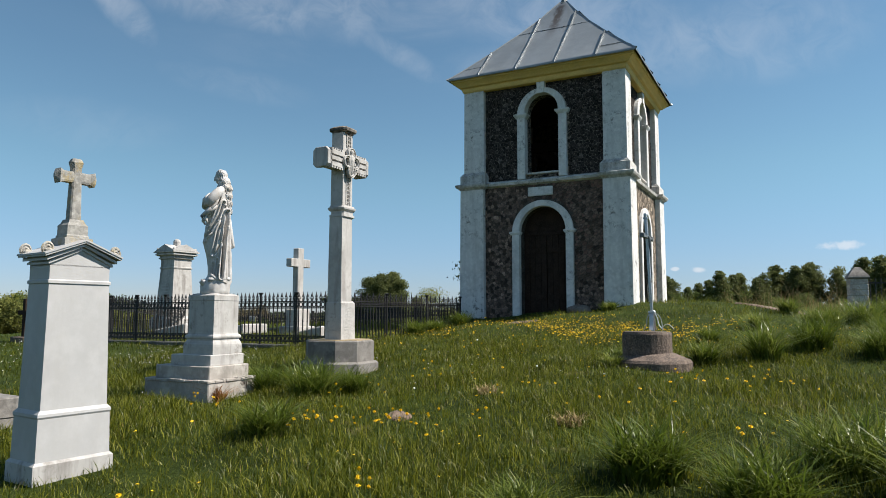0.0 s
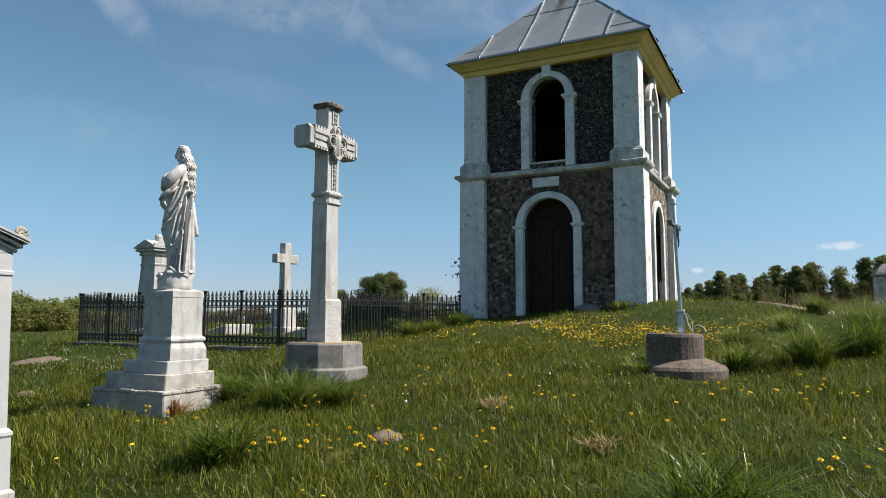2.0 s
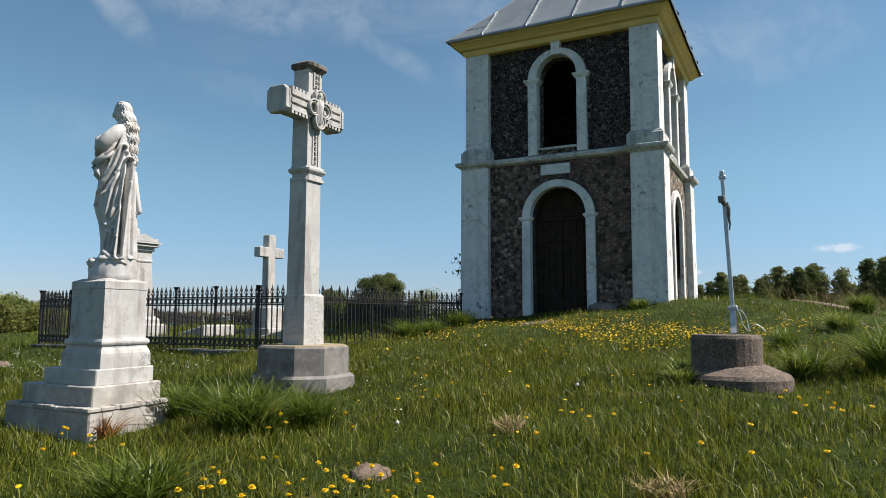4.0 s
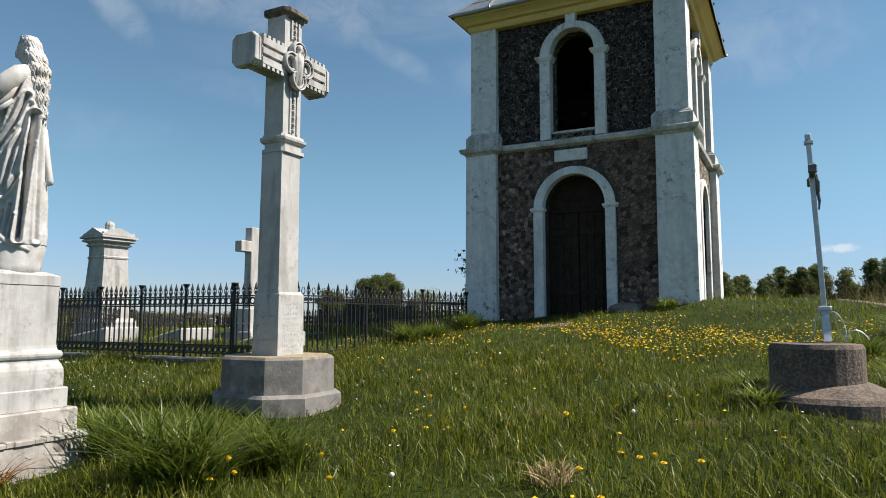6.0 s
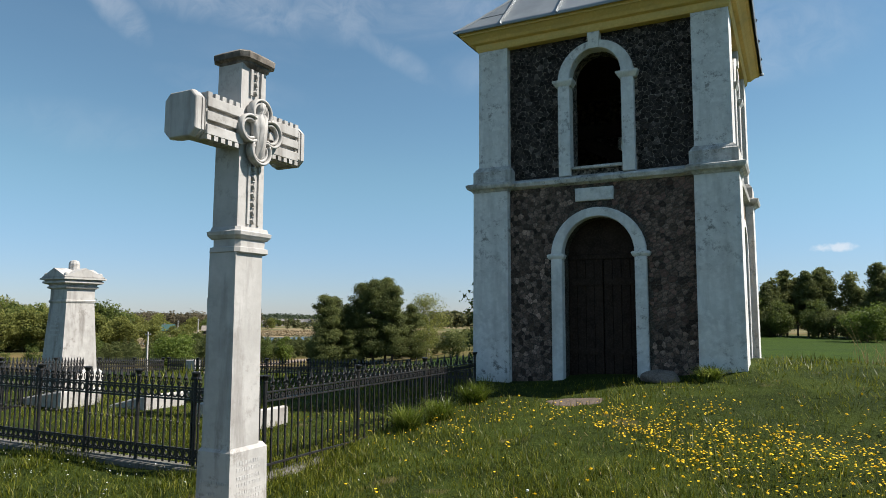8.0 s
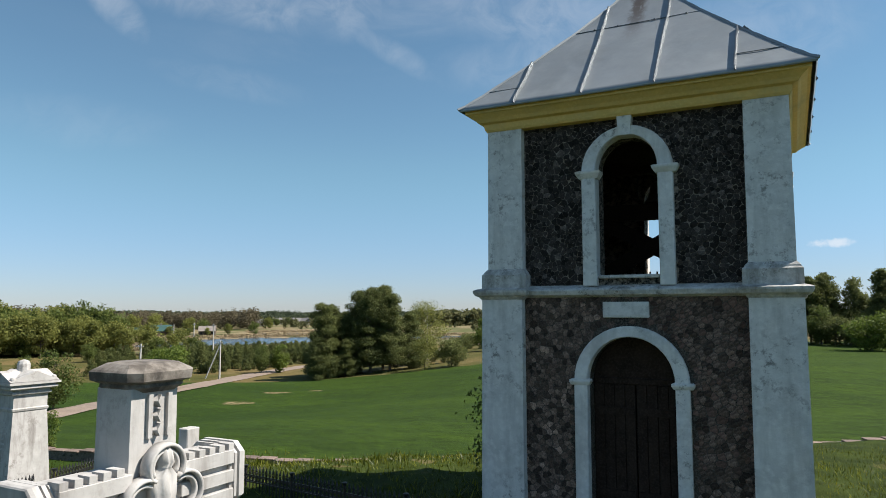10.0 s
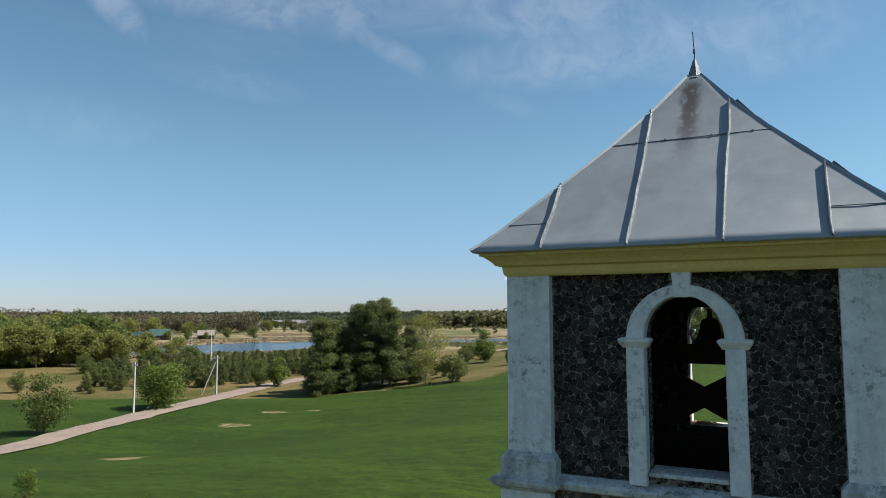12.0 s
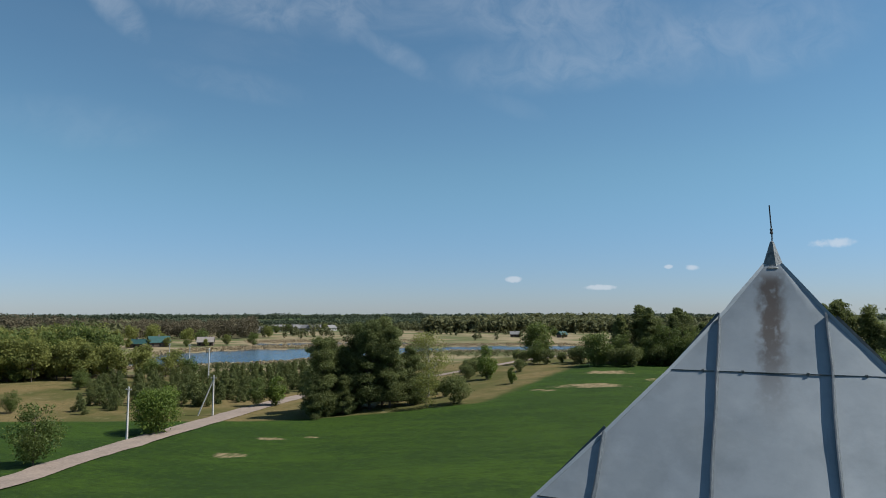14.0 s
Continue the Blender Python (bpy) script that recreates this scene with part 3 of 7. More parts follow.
for k in range(4):
    bm = bmesh.new()
    if k == 0:
        arched_wall(bm, 1.75, -HALF_LO, -1.80, -1.2, 3.55, 0.675, -1.1, 2.19)
    elif k == 1:
        arched_wall(bm, 1.75, -HALF_LO, -2.12, -1.2, 3.55, 0.60, -1.1, 2.15)
        box(bm, -1.75, 1.75, -2.11, -1.80, -1.2, 3.55)
    else:
        box(bm, -1.75, 1.75, -HALF_LO, -1.80, -1.2, 3.55)
    wall_lo = part("wall", bm, M_MORTAR, tower, "rough fieldstone wall in dark mortar", m=front(k))
    bm = bmesh.new()
    arched_wall(bm, 1.76, -HALF_UP, -1.80, 3.55, 6.42, 0.492, 3.84, 5.61)
    wall_up = part("wall", bm, M_MORTAR_UP, tower, "dark stone mosaic wall with pale mortar veins", m=front(k))
    if k == 0:
        FRONT_LO, FRONT_UP = wall_lo, wall_up
    elif k == 1:
        RIGHT_LO, RIGHT_UP = wall_lo, wall_up
    elif k == 2:
        BACK_LO, BACK_UP = wall_lo, wall_up
    else:
        LEFT_LO, LEFT_UP = wall_lo, wall_up
    # opening surrounds
    if k in (0, 1):
        bm = bmesh.new()
        arch_trim(bm, 0.672 if k == 0 else 0.60, 0.885 if k == 0 else 0.80, -2.385, -2.20, -0.6, 2.15, 0.04)
        t = part("arch_surround", bm, M_PLASTER, tower, "whitewashed round arch surround", m=front(k))
        if k == 0:
            for s in (-1, 1):
                bm = bmesh.new()
                x0, x1 = sorted((s * 0.65, s * 0.925))
                loft(bm, [[(x0 - e, -2.385 - e, z), (x1 + e, -2.385 - e, z), (x1 + e, -2.25, z), (x0 - e, -2.25, z)] for e, z in ((0.0, 2.09), (0.012, 2.105), (0.03, 2.14), (0.03, 2.17), (0.0, 2.185))])
                part("impost", bm, M_PLASTER, tower, m=front(k))
    bm = bmesh.new()
    arch_trim(bm, 0.49, 0.72, -2.345, -2.10, 3.67, 5.53, 0.08)
    part("arch_surround", bm, M_PLASTER, tower, "whitewashed round arch surround", m=front(k))
    bm = bmesh.new()
    loft(bm, [[(-0.088, y, 6.085), (0.088, y, 6.085), (0.118, y, 6.41), (-0.118, y, 6.41)] for y in (-2.375, -2.1)])
    part("keystone", bm, M_PLASTER, tower, m=front(k))
    for s in (-1, 1):
        bm = bmesh.new()
        x0, x1 = sorted((s * 0.46, s * 0.76))
        loft(bm, [[(x0 - e, -2.345 - e, z), (x1 + e, -2.345 - e, z), (x1 + e, -2.15, z), (x0 - e, -2.15, z)] for e, z in ((0.0, 5.43), (0.02, 5.46), (0.05, 5.51), (0.055, 5.545), (0.02, 5.56))])
        part("impost", bm, M_PLASTER, tower, m=front(k))
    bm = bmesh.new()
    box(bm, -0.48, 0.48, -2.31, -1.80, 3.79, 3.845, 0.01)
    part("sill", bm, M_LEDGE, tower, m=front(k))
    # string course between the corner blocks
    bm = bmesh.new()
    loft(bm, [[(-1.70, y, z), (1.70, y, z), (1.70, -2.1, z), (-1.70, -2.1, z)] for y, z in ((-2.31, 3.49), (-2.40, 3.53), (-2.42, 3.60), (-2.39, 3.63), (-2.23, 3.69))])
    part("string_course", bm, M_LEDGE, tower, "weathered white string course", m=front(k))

for sx in (-1, 1):
    for sy in (-1, 1):
        m = Matrix.Translation((sx * 2.095, sy * 2.095, 0))
        bm = bmesh.new()
        loft(bm, [square(0.385, -1.2), square(0.375, 0.2), square(0.362, 3.50)])
        part("corner_pilaster", bm, M_PLASTER, tower, "whitewashed corner pilaster, stained low down", m=m)
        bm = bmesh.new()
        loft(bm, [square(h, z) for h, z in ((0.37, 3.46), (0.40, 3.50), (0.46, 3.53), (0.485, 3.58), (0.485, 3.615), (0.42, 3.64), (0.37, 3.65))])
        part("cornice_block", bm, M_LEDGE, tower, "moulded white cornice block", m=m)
        m2 = Matrix.Translation((sx * 2.06, sy * 2.06, 0))
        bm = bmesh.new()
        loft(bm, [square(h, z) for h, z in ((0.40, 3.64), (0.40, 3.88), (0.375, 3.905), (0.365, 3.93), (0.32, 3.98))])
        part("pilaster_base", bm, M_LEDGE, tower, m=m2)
        bm = bmesh.new()
        loft(bm, [square(0.315, 3.95), square(0.310, 6.41)])
        part("corner_pilaster", bm, M_PLASTER, tower, "whitewashed corner pilaster, flaking", m=m2)

bm = bmesh.new()
loft(bm, [square(h, z) for h, z in ((2.385, 6.40), (2.41, 6.44), (2.425, 6.53), (2.50, 6.55), (2.54, 6.60), (2.63, 6.67), (2.67, 6.68), (2.67, 6.745))])
part("entablature", bm, M_YELLOW, tower, "ochre-yellow painted plaster cornice")
bm = bmesh.new()
box(bm, -0.36, 0.36, -2.345, -2.2, 3.165, 3.415, 0.01)
box(bm, -0.33, 0.33, -2.352, -2.3, 3.195, 3.385, 0.004)
plaque = part("plaque", bm, M_PLASTER, tower, "blank whitewashed stone plaque", m=Matrix.Translation((-0.05, 0, 0)))

# roof: four curved sheets, standing seams, hip caps, spike
ROOF = ((2.75, 6.75), (2.45, 7.03), (1.75, 7.745), (1.06, 8.49), (0.55, 9.09), (0.10, 9.69))


def roof_z(h):
    for (h0, z0), (h1, z1) in zip(ROOF, ROOF[1:]):
        if h1 <= h <= h0:
            return z0 + (h0 - h) / (h0 - h1) * (z1 - z0)
    return ROOF[-1][1]


def roof_material():
    m = M_ZINC.copy()
    m.name = "galvanised_roof_sheet"
    n, l = m.node_tree.nodes, m.node_tree.links
    b = n["Principled BSDF"]
    old = b.inputs["Base Color"].links[0].from_socket
    co = n.new("ShaderNodeTexCoord")
    sep = n.new("ShaderNodeSeparateXYZ")
    l.new(co.outputs["Object"], sep.inputs[0])

    def node(op, a, c):
        t = n.new("ShaderNodeMath")
        t.operation = op
        for i, v in enumerate((a, c)):
            if isinstance(v, (int, float)):
                t.inputs[i].default_value = v
            else:
                l.new(v, t.inputs[i])
        return t.outputs[0]

    def rng(v, lo, hi):
        t = n.new("ShaderNodeMapRange")
        t.interpolation_type = "SMOOTHSTEP"
        t.inputs["From Min"].default_value, t.inputs["From Max"].default_value = lo, hi
        l.new(v, t.inputs["Value"])
        return t.outputs["Result"]

    tx = n.new("ShaderNodeTexNoise")
    mp = n.new("ShaderNodeMapping")
    mp.inputs["Scale"].default_value = (11, 11, 0.5)
    tx.inputs["Detail"].default_value = 5
    tx.inputs["Scale"].default_value = 1
    l.new(co.outputs["Object"], mp.inputs[0])
    l.new(mp.outputs[0], tx.inputs["Vector"])
    # rust runs down from the foot of the spike
    wob = node("MULTIPLY", node("SUBTRACT", tx.outputs["Fac"], 0.5), 0.22)
    off = node("ABSOLUTE", node("ADD", node("ADD", sep.outputs["X"], 0.03), wob), 0)
    streak = node("MULTIPLY", rng(off, 0.20, 0.05), node("MULTIPLY", rng(sep.outputs["Z"], 7.75, 9.0), rng(sep.outputs["Z"], 9.66, 9.45)))
    streak = node("MULTIPLY", streak, rng(tx.outputs["Fac"], 0.15, 0.5))
    mx = n.new("ShaderNodeMix")
    mx.data_type = "RGBA"
    mx.inputs["B"].default_value = (0.075, 0.050, 0.034, 1)
    l.new(node("MULTIPLY", streak, 0.85), mx.inputs["Factor"])
    l.new(old, mx.inputs["A"])
    l.new(mx.outputs["Result"], b.inputs["Base Color"])
    return m


M_ROOF = roof_material()
for k in range(4):
    bm = bmesh.new()
    rows = []
    for (h0, z0), (h1, z1) in zip(ROOF, ROOF[1:]):
        for s in range(3):
            f = s / 3
            rows.append((h0 + (h1 - h0) * f, z0 + (z1 - z0) * f))
    rows.append(ROOF[-1])
    grid = []
    for h, z in rows:
        line = []
        for i in range(13):
            x = -h + 2 * h * i / 12
            wave = 0.012 * noise.noise((x * 1.3 + 7 * k, z * 1.1, 3.0)) if 0 < i < 12 else 0
            line.append(bm.verts.new((x, -h - wave, z + wave)))
        grid.append(line)
    for a, b in zip(grid, grid[1:]):
        for i in range(12):
            bm.faces.new((a[i], a[i + 1], b[i + 1], b[i]))
    under = [[bm.verts.new((v.co.x * 0.998, v.co.y + 0.02, v.co.z - 0.03)) for v in grid[0]], ]
    for i in range(12):
        bm.faces.new((under[0][i], under[0][i + 1], grid[0][i + 1], grid[0][i]))
    slope = part("roof_slope", bm, M_ROOF, tower, "grey galvanised sheet roof slope with rust run" if k == 0 else "grey galvanised sheet roof slope", smooth=True, m=front(k))
    # standing seams lean left; their dark tone paints in their shadow
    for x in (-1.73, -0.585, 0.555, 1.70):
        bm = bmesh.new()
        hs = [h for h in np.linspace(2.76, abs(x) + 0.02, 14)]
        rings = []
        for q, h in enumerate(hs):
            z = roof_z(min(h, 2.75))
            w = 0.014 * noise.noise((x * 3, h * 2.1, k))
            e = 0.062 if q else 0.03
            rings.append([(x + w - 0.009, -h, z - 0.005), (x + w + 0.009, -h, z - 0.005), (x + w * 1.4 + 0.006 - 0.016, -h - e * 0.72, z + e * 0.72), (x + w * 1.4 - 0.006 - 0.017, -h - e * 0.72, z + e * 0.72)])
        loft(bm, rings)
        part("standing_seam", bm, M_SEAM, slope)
    z = 8.43
    h = 1.75 - (z - 7.745) / (8.49 - 7.745) * 0.69
    for xa, xb in ((-h, -0.63), (-0.61, 0.54), (0.56, h)):
        bm = bmesh.new()
        box(bm, xa, xb, -h - 0.008, -h + 0.004, z - 0.002, z + 0.008)
        part("lap_joint", bm, M_ZINC_DARK, slope)
    for xc in (-0.75, -0.33, 0.32, 0.86):
        bm = bmesh.new()
        box(bm, xc - 0.016, xc + 0.016, -h - 0.018, -h + 0.004, z - 0.004, z + 0.022, 0.004)
        part("clip", bm, M_ZINC_DARK, slope)
    for xa, xb, zz in ((-2.35, -1.79, 7.13), (1.71, 2.35, 7.13)):
        hh = 2.45 - (zz - 7.03) / (7.745 - 7.03) * 0.70
        bm = bmesh.new()
        box(bm, xa, xb, -hh - 0.008, -hh + 0.004, zz - 0.002, zz + 0.008)
        part("lap_joint", bm, M_ZINC_DARK, slope)
    # the hip cap on this slope's right edge
    bm = bmesh.new()
    rings = []
    for i in range(26):
        f = i / 25
        h = 2.77 + (0.10 - 2.77) * f
        z = roof_z(min(h, 2.75))
        j = 0.006 * noise.noise((i * 1.7, k, 0))
        rings.append([(h - 0.022, -h - 0.002, z + 0.004), (h + 0.008 + j, -h - 0.008 - j, z + 0.03 + j), (h + 0.002, -h + 0.022, z + 0.004), (h - 0.02, -h + 0.02, z - 0.02)])
    loft(bm, rings)
    part("hip_cap", bm, M_ZINC, slope)
bm = bmesh.new()
box(bm, -2.68, 2.68, -2.68, 2.68, 6.72, 6.748)
part("soffit", bm, M_YELLOW, tower)
bm = bmesh.new()
lathe(bm, ((0.155, 9.63), (0.165, 9.645), (0.13, 9.67), (0.115, 9.70), (0.06, 9.87), (0.022, 9.99), (0.004, 10.0)), 10)
part("roof_spike", bm, M_ZINC_DARK, tower, "weathered metal cone at the roof's peak")
bm = bmesh.new()
tube(bm, ((0, 0, 9.95), (0.005, 0, 10.1), (-0.004, 0, 10.25), (-0.012, 0, 10.46)), 0.008, 6)
lathe(bm, ((0.004, 10.08), (0.022, 10.10), (0.012, 10.13), (0.02, 10.15), (0.004, 10.17)), 8)
part("rod", bm, M_IRON, tower)

# inside: floors, dark leaves for the unlit doorway, bell frame
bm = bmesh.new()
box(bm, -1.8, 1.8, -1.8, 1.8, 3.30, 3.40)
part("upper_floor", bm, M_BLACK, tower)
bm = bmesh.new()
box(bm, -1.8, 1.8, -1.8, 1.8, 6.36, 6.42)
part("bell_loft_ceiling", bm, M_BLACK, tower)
bm = bmesh.new()
box(bm, -1.8, 1.8, -1.8, 1.8, -0.35, -0.12)
part("threshold_floor", bm, M_CONCRETE, tower)
bm = bmesh.new()
box(bm, -0.67, 0.67, -1.98, -1.90, 2.09, 2.19, 0.01)
part("transom", bm, M_BLACK, tower, "dark timber door transom")
# dark leaves and arch board stand in for the doorway's shade
for s in (-1, 1):
    door = bmesh.new()
    for i in range(4):
        x0, x1 = sorted((s * (0.01 + i * 0.166), s * (0.01 + i * 0.166 + 0.16)))
        box(door, x0, x1, -1.96, -1.91, -0.12, 2.09, 0.008)
    for z in (0.3, 1.6):
        x0, x1 = sorted((s * 0.03, s * 0.60))
        box(door, x0, x1, -1.985, -1.955, z, z + 0.12)
    part("door_leaf", door, M_BLACK, tower, "dark plank leaf standing for the unlit doorway")
bm = bmesh.new()
k = 14
a = [math.pi * i / k for i in range(k + 1)]
loft(bm, [[(0.668 * math.cos(t), y, 2.19 + 0.668 * math.sin(t)) for t in a] for y in (-1.94, -1.90)])
part("fanlight_board", bm, M_BLACK, tower)
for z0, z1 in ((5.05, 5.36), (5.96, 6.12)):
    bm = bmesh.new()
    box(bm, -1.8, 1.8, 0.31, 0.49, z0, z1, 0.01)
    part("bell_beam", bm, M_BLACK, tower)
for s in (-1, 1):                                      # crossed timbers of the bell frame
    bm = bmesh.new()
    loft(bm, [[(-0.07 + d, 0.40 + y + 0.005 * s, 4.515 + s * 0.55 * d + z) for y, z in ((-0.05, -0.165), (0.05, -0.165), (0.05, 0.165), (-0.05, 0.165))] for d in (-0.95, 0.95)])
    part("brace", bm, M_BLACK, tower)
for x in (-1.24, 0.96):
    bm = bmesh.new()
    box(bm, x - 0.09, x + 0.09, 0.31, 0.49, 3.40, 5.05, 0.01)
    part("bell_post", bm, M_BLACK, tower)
# louvres added in both side openings to keep light out of the belfry
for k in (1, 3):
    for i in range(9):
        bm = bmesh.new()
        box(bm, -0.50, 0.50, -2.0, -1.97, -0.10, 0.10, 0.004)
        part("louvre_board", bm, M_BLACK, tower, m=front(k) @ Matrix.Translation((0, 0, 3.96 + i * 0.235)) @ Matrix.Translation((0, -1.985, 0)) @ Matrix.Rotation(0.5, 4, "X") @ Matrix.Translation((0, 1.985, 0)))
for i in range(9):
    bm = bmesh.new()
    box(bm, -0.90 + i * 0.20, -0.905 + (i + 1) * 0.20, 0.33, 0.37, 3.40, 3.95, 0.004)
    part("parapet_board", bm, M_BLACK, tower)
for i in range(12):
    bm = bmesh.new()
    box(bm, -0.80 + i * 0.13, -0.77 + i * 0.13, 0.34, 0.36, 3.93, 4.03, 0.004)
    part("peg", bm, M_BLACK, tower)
M_BELL = material("bell_bronze", (0.06, 0.05, 0.035), (0.03, 0.028, 0.022), (0.10, 0.08, 0.05), 0.5, metal=0.7, scale=6, fine=30, bump=0.2)
bell = thing("bell", pose(0.05, 0.40, 5.37), "dark bronze bell hung from a timber beam", "bell", "bells in the tower")
bm = bmesh.new()
lathe(bm, ((0.26, 0.0), (0.27, 0.02), (0.22, 0.08), (0.17, 0.2), (0.145, 0.33), (0.13, 0.38), (0.06, 0.42), (0.03, 0.43)), 20)
body = part("bell_body", bm, M_BELL, bell, smooth=True)
bm = bmesh.new()
box(bm, -0.03, 0.03, -0.08, 0.08, 0.42, 0.56, 0.01)
part("yoke", bm, M_BELL, bell)
bm = bmesh.new()
tube(bm, ((0, 0, 0.38), (0, 0, -0.05)), (0.012, 0.03), 6)
part("clapper", bm, M_IRON, bell)
copy_thing(bell, pose(0.62, 0.40, 5.37))
bm = bmesh.new()
tube(bm, ((0, 0, 0), (0.01, 0, -0.18), (-0.01, 0, -0.34), (0.015, 0, -0.50)), 0.012, 5)
for i in range(7):
    ring_flat(bm, 0.0, -0.06 - i * 0.075, 0.022, 0.010, -0.006, 0.006, 8)
chain = thing("chain", pose(-0.33, 0.30, 5.96), "dark iron bell chain hanging from the upper beam", "chain")
part("chain_links", bm, M_IRON, chain)
M_TWIG = material("dry_twigs", (0.30, 0.20, 0.13), (0.18, 0.12, 0.08), (0.42, 0.32, 0.22), 0.9, fine=20, bump=0)
nest = thing("nest", pose(-0.28, 1.95, 3.845), "loose nest of dry twigs on the window sill", "nest")
random.seed(8)
bm = bmesh.new()
for i in range(150):
    a, r, e = random.uniform(0, 6.28), random.uniform(0, 0.26), random.uniform(-0.5, 0.5)
    c = Vector((r * math.cos(a) * 1.3, r * math.sin(a) * 0.5, 0.012 + random.uniform(0, 0.05) * (1 - r * 3)))
    d = Vector((math.cos(a + 1.6 + e), math.sin(a + 1.6 + e) * 0.7, random.uniform(-0.12, 0.2))) * random.uniform(0.05, 0.11)
    tube(bm, (c - d, c + d), 0.004, 4)
part("twig_pile", bm, M_TWIG, nest)["kind"] = "stuff"

# ---------------------------------------------------------------- monuments
# tall tomb stele with a pedimented head and a small stone cross
SX, SY = 0.72, -16.52
stele = thing("gravestone", pose(SX + 0.012, SY + 0.006, gh(SX, SY) - 0.13, 0, 0, -6) @ Matrix.Diagonal((0.90, 0.945, 1.06, 1)), "tall grey-white painted stele with pediment and lichened stone cross", "gravestone")
Z0 = -(gh(SX, SY) - 0.05)          # turns world heights into local ones


def rect(hx, hy, z):
    return square(hx, z + Z0, hy)


bm = bmesh.new()
loft(bm, [rect(0.245, 0.345, -1.55), rect(0.245, 0.345, -1.235), rect(0.225, 0.325, -1.215)])
part("plinth", bm, M_WHITE_STONE, stele, "weathered stained plinth")
bm = bmesh.new()
loft(bm, [rect(0.222, 0.320, -1.22), rect(0.215, 0.312, -0.90), rect(0.224, 0.320, -0.885), rect(0.222, 0.318, -0.865), rect(0.20, 0.295, -0.84)])
part("pedestal", bm, M_PAINTED, stele)
bm = bmesh.new()
loft(bm, [rect(0.198, 0.290, -0.85), rect(0.182, 0.268, 0.115), rect(0.192, 0.278, 0.12), rect(0.192, 0.278, 0.14), rect(0.180, 0.266, 0.15), rect(0.180, 0.266, 0.265)])
part("shaft", bm, M_PAINTED, stele, "smooth grey-white painted shaft")
# pediment head: tympanum block under three raking mouldings with shadow grooves
bm = bmesh.new()
pr = [(-0.266, 0.255), (0.266, 0.255), (0.266, 0.275), (0.0, 0.395), (-0.266, 0.275)]
loft(bm, [[(x, y, z + Z0) for y, z in pr] for x in (-0.18, 0.18)])
part("pediment", bm, M_PAINTED, stele, "smooth gabled head")
for e, z0, th in ((0.018, 0.264, 0.018), (0.006, 0.280, 0.014), (0.044, 0.292, 0.020), (0.030, 0.310, 0.012), (0.072, 0.320, 0.016), (0.080, 0.334, 0.014)):
    bm = bmesh.new()
    w = 0.268 + e
    pr = [(-w, z0), (0.0, z0 + 0.122), (w, z0), (w, z0 + th), (0.0, z0 + 0.122 + th), (-w, z0 + th)]
    loft(bm, [[(x, y, z + Z0) for y, z in pr] for x in (-0.18 - e, 0.18 + e)])
    part("raking_moulding", bm, M_PAINTED, stele)
bm = bmesh.new()
random.seed(6)
for z, n in ((-0.965, 11), (-1.045, 9)):
    for i in range(n):
        x = -0.15 + i * 0.028
        f = 0.3125 + (-0.90 - z) / 0.32 * 0.0075
        box(bm, x, x + random.uniform(0.012, 0.02), -f - 0.003, -f + 0.004, z - 0.018, z + 0.018)
part("inscription", bm, M_CAP_STONE, stele, "worn illegible inscription lines")["kind"] = "stuff"
for sx in (-1, 1):
    for sy in (-1, 1):
        bm = bmesh.new()
        pts = [(sx * 0.20, sy * 0.30 + sy * 0.046 * math.cos(t) * (1 - t / 14), 0.380 + Z0 + 0.05 * math.sin(t) * (1 - t / 14)) for t in np.linspace(-1.5, 9, 26)]
        tube(bm, pts, 0.014, 5)
        lathe(bm, ((0.001, 0.34 + Z0), (0.05, 0.345 + Z0), (0.045, 0.37 + Z0), (0.001, 0.40 + Z0)), 8, sx * 0.19, sy * 0.29)
        part("scroll", bm, M_LICHEN, stele, "carved corner scroll")
bm = bmesh.new()
loft(bm, [square(h, z + Z0) for h, z in ((0.125, 0.40), (0.125, 0.485), (0.10, 0.49), (0.10, 0.505), (0.092, 0.515), (0.092, 0.59), (0.075, 0.61), (0.062, 0.64))])
part("cross_base", bm, M_LICHEN, stele)
bm = bmesh.new()
loft(bm, [square(0.048, 0.63 + Z0, 0.052, 0.012), square(0.040, 1.06 + Z0, 0.040, 0.012), square(0.046, 1.11 + Z0, 0.054, 0.014), square(0.034, 1.14 + Z0, 0.04, 0.014)])
rings = []
for y, e in ((-0.19, 0.25), (-0.158, 1.08), (-0.125, 0.80), (0.125, 0.80), (0.158, 1.08), (0.19, 0.25)):
    rings.append([(x * e, y, 0.985 + z * e + Z0) for x, z in ((-0.045, -0.055), (0.045, -0.055), (0.05, -0.035), (0.05, 0.035), (0.045, 0.055), (-0.045, 0.055), (-0.05, 0.035), (-0.05, -0.035))])
loft(bm, rings)
part("cross", bm, M_LICHEN, stele, "lichen-stained stone cross")

# statue on a stepped pedestal
PX, PY = -0.75, -13.46
ped = thing("pedestal", pose(PX, PY, 0, 0, 0, 1), "stepped white stone pedestal with weathered lower steps", "pedestal")
bm = bmesh.new()
box(bm, -0.77, 0.373, -0.43, 0.42, -1.4, -0.985, 0.012)
part("step", bm, M_STEP, ped, "cracked grimy bottom step")
bm = bmesh.new()                                   # broken lip of mortar along the bottom step
random.seed(15)
x = -0.76
while x < 0.36:
    w = random.uniform(0.05, 0.16)
    box(bm, x, min(x + w, 0.380), -0.438 - random.uniform(0, 0.012), -0.35, -0.99, -0.945 - random.uniform(0, 0.012), 0.006)
    x += w
y = -0.43
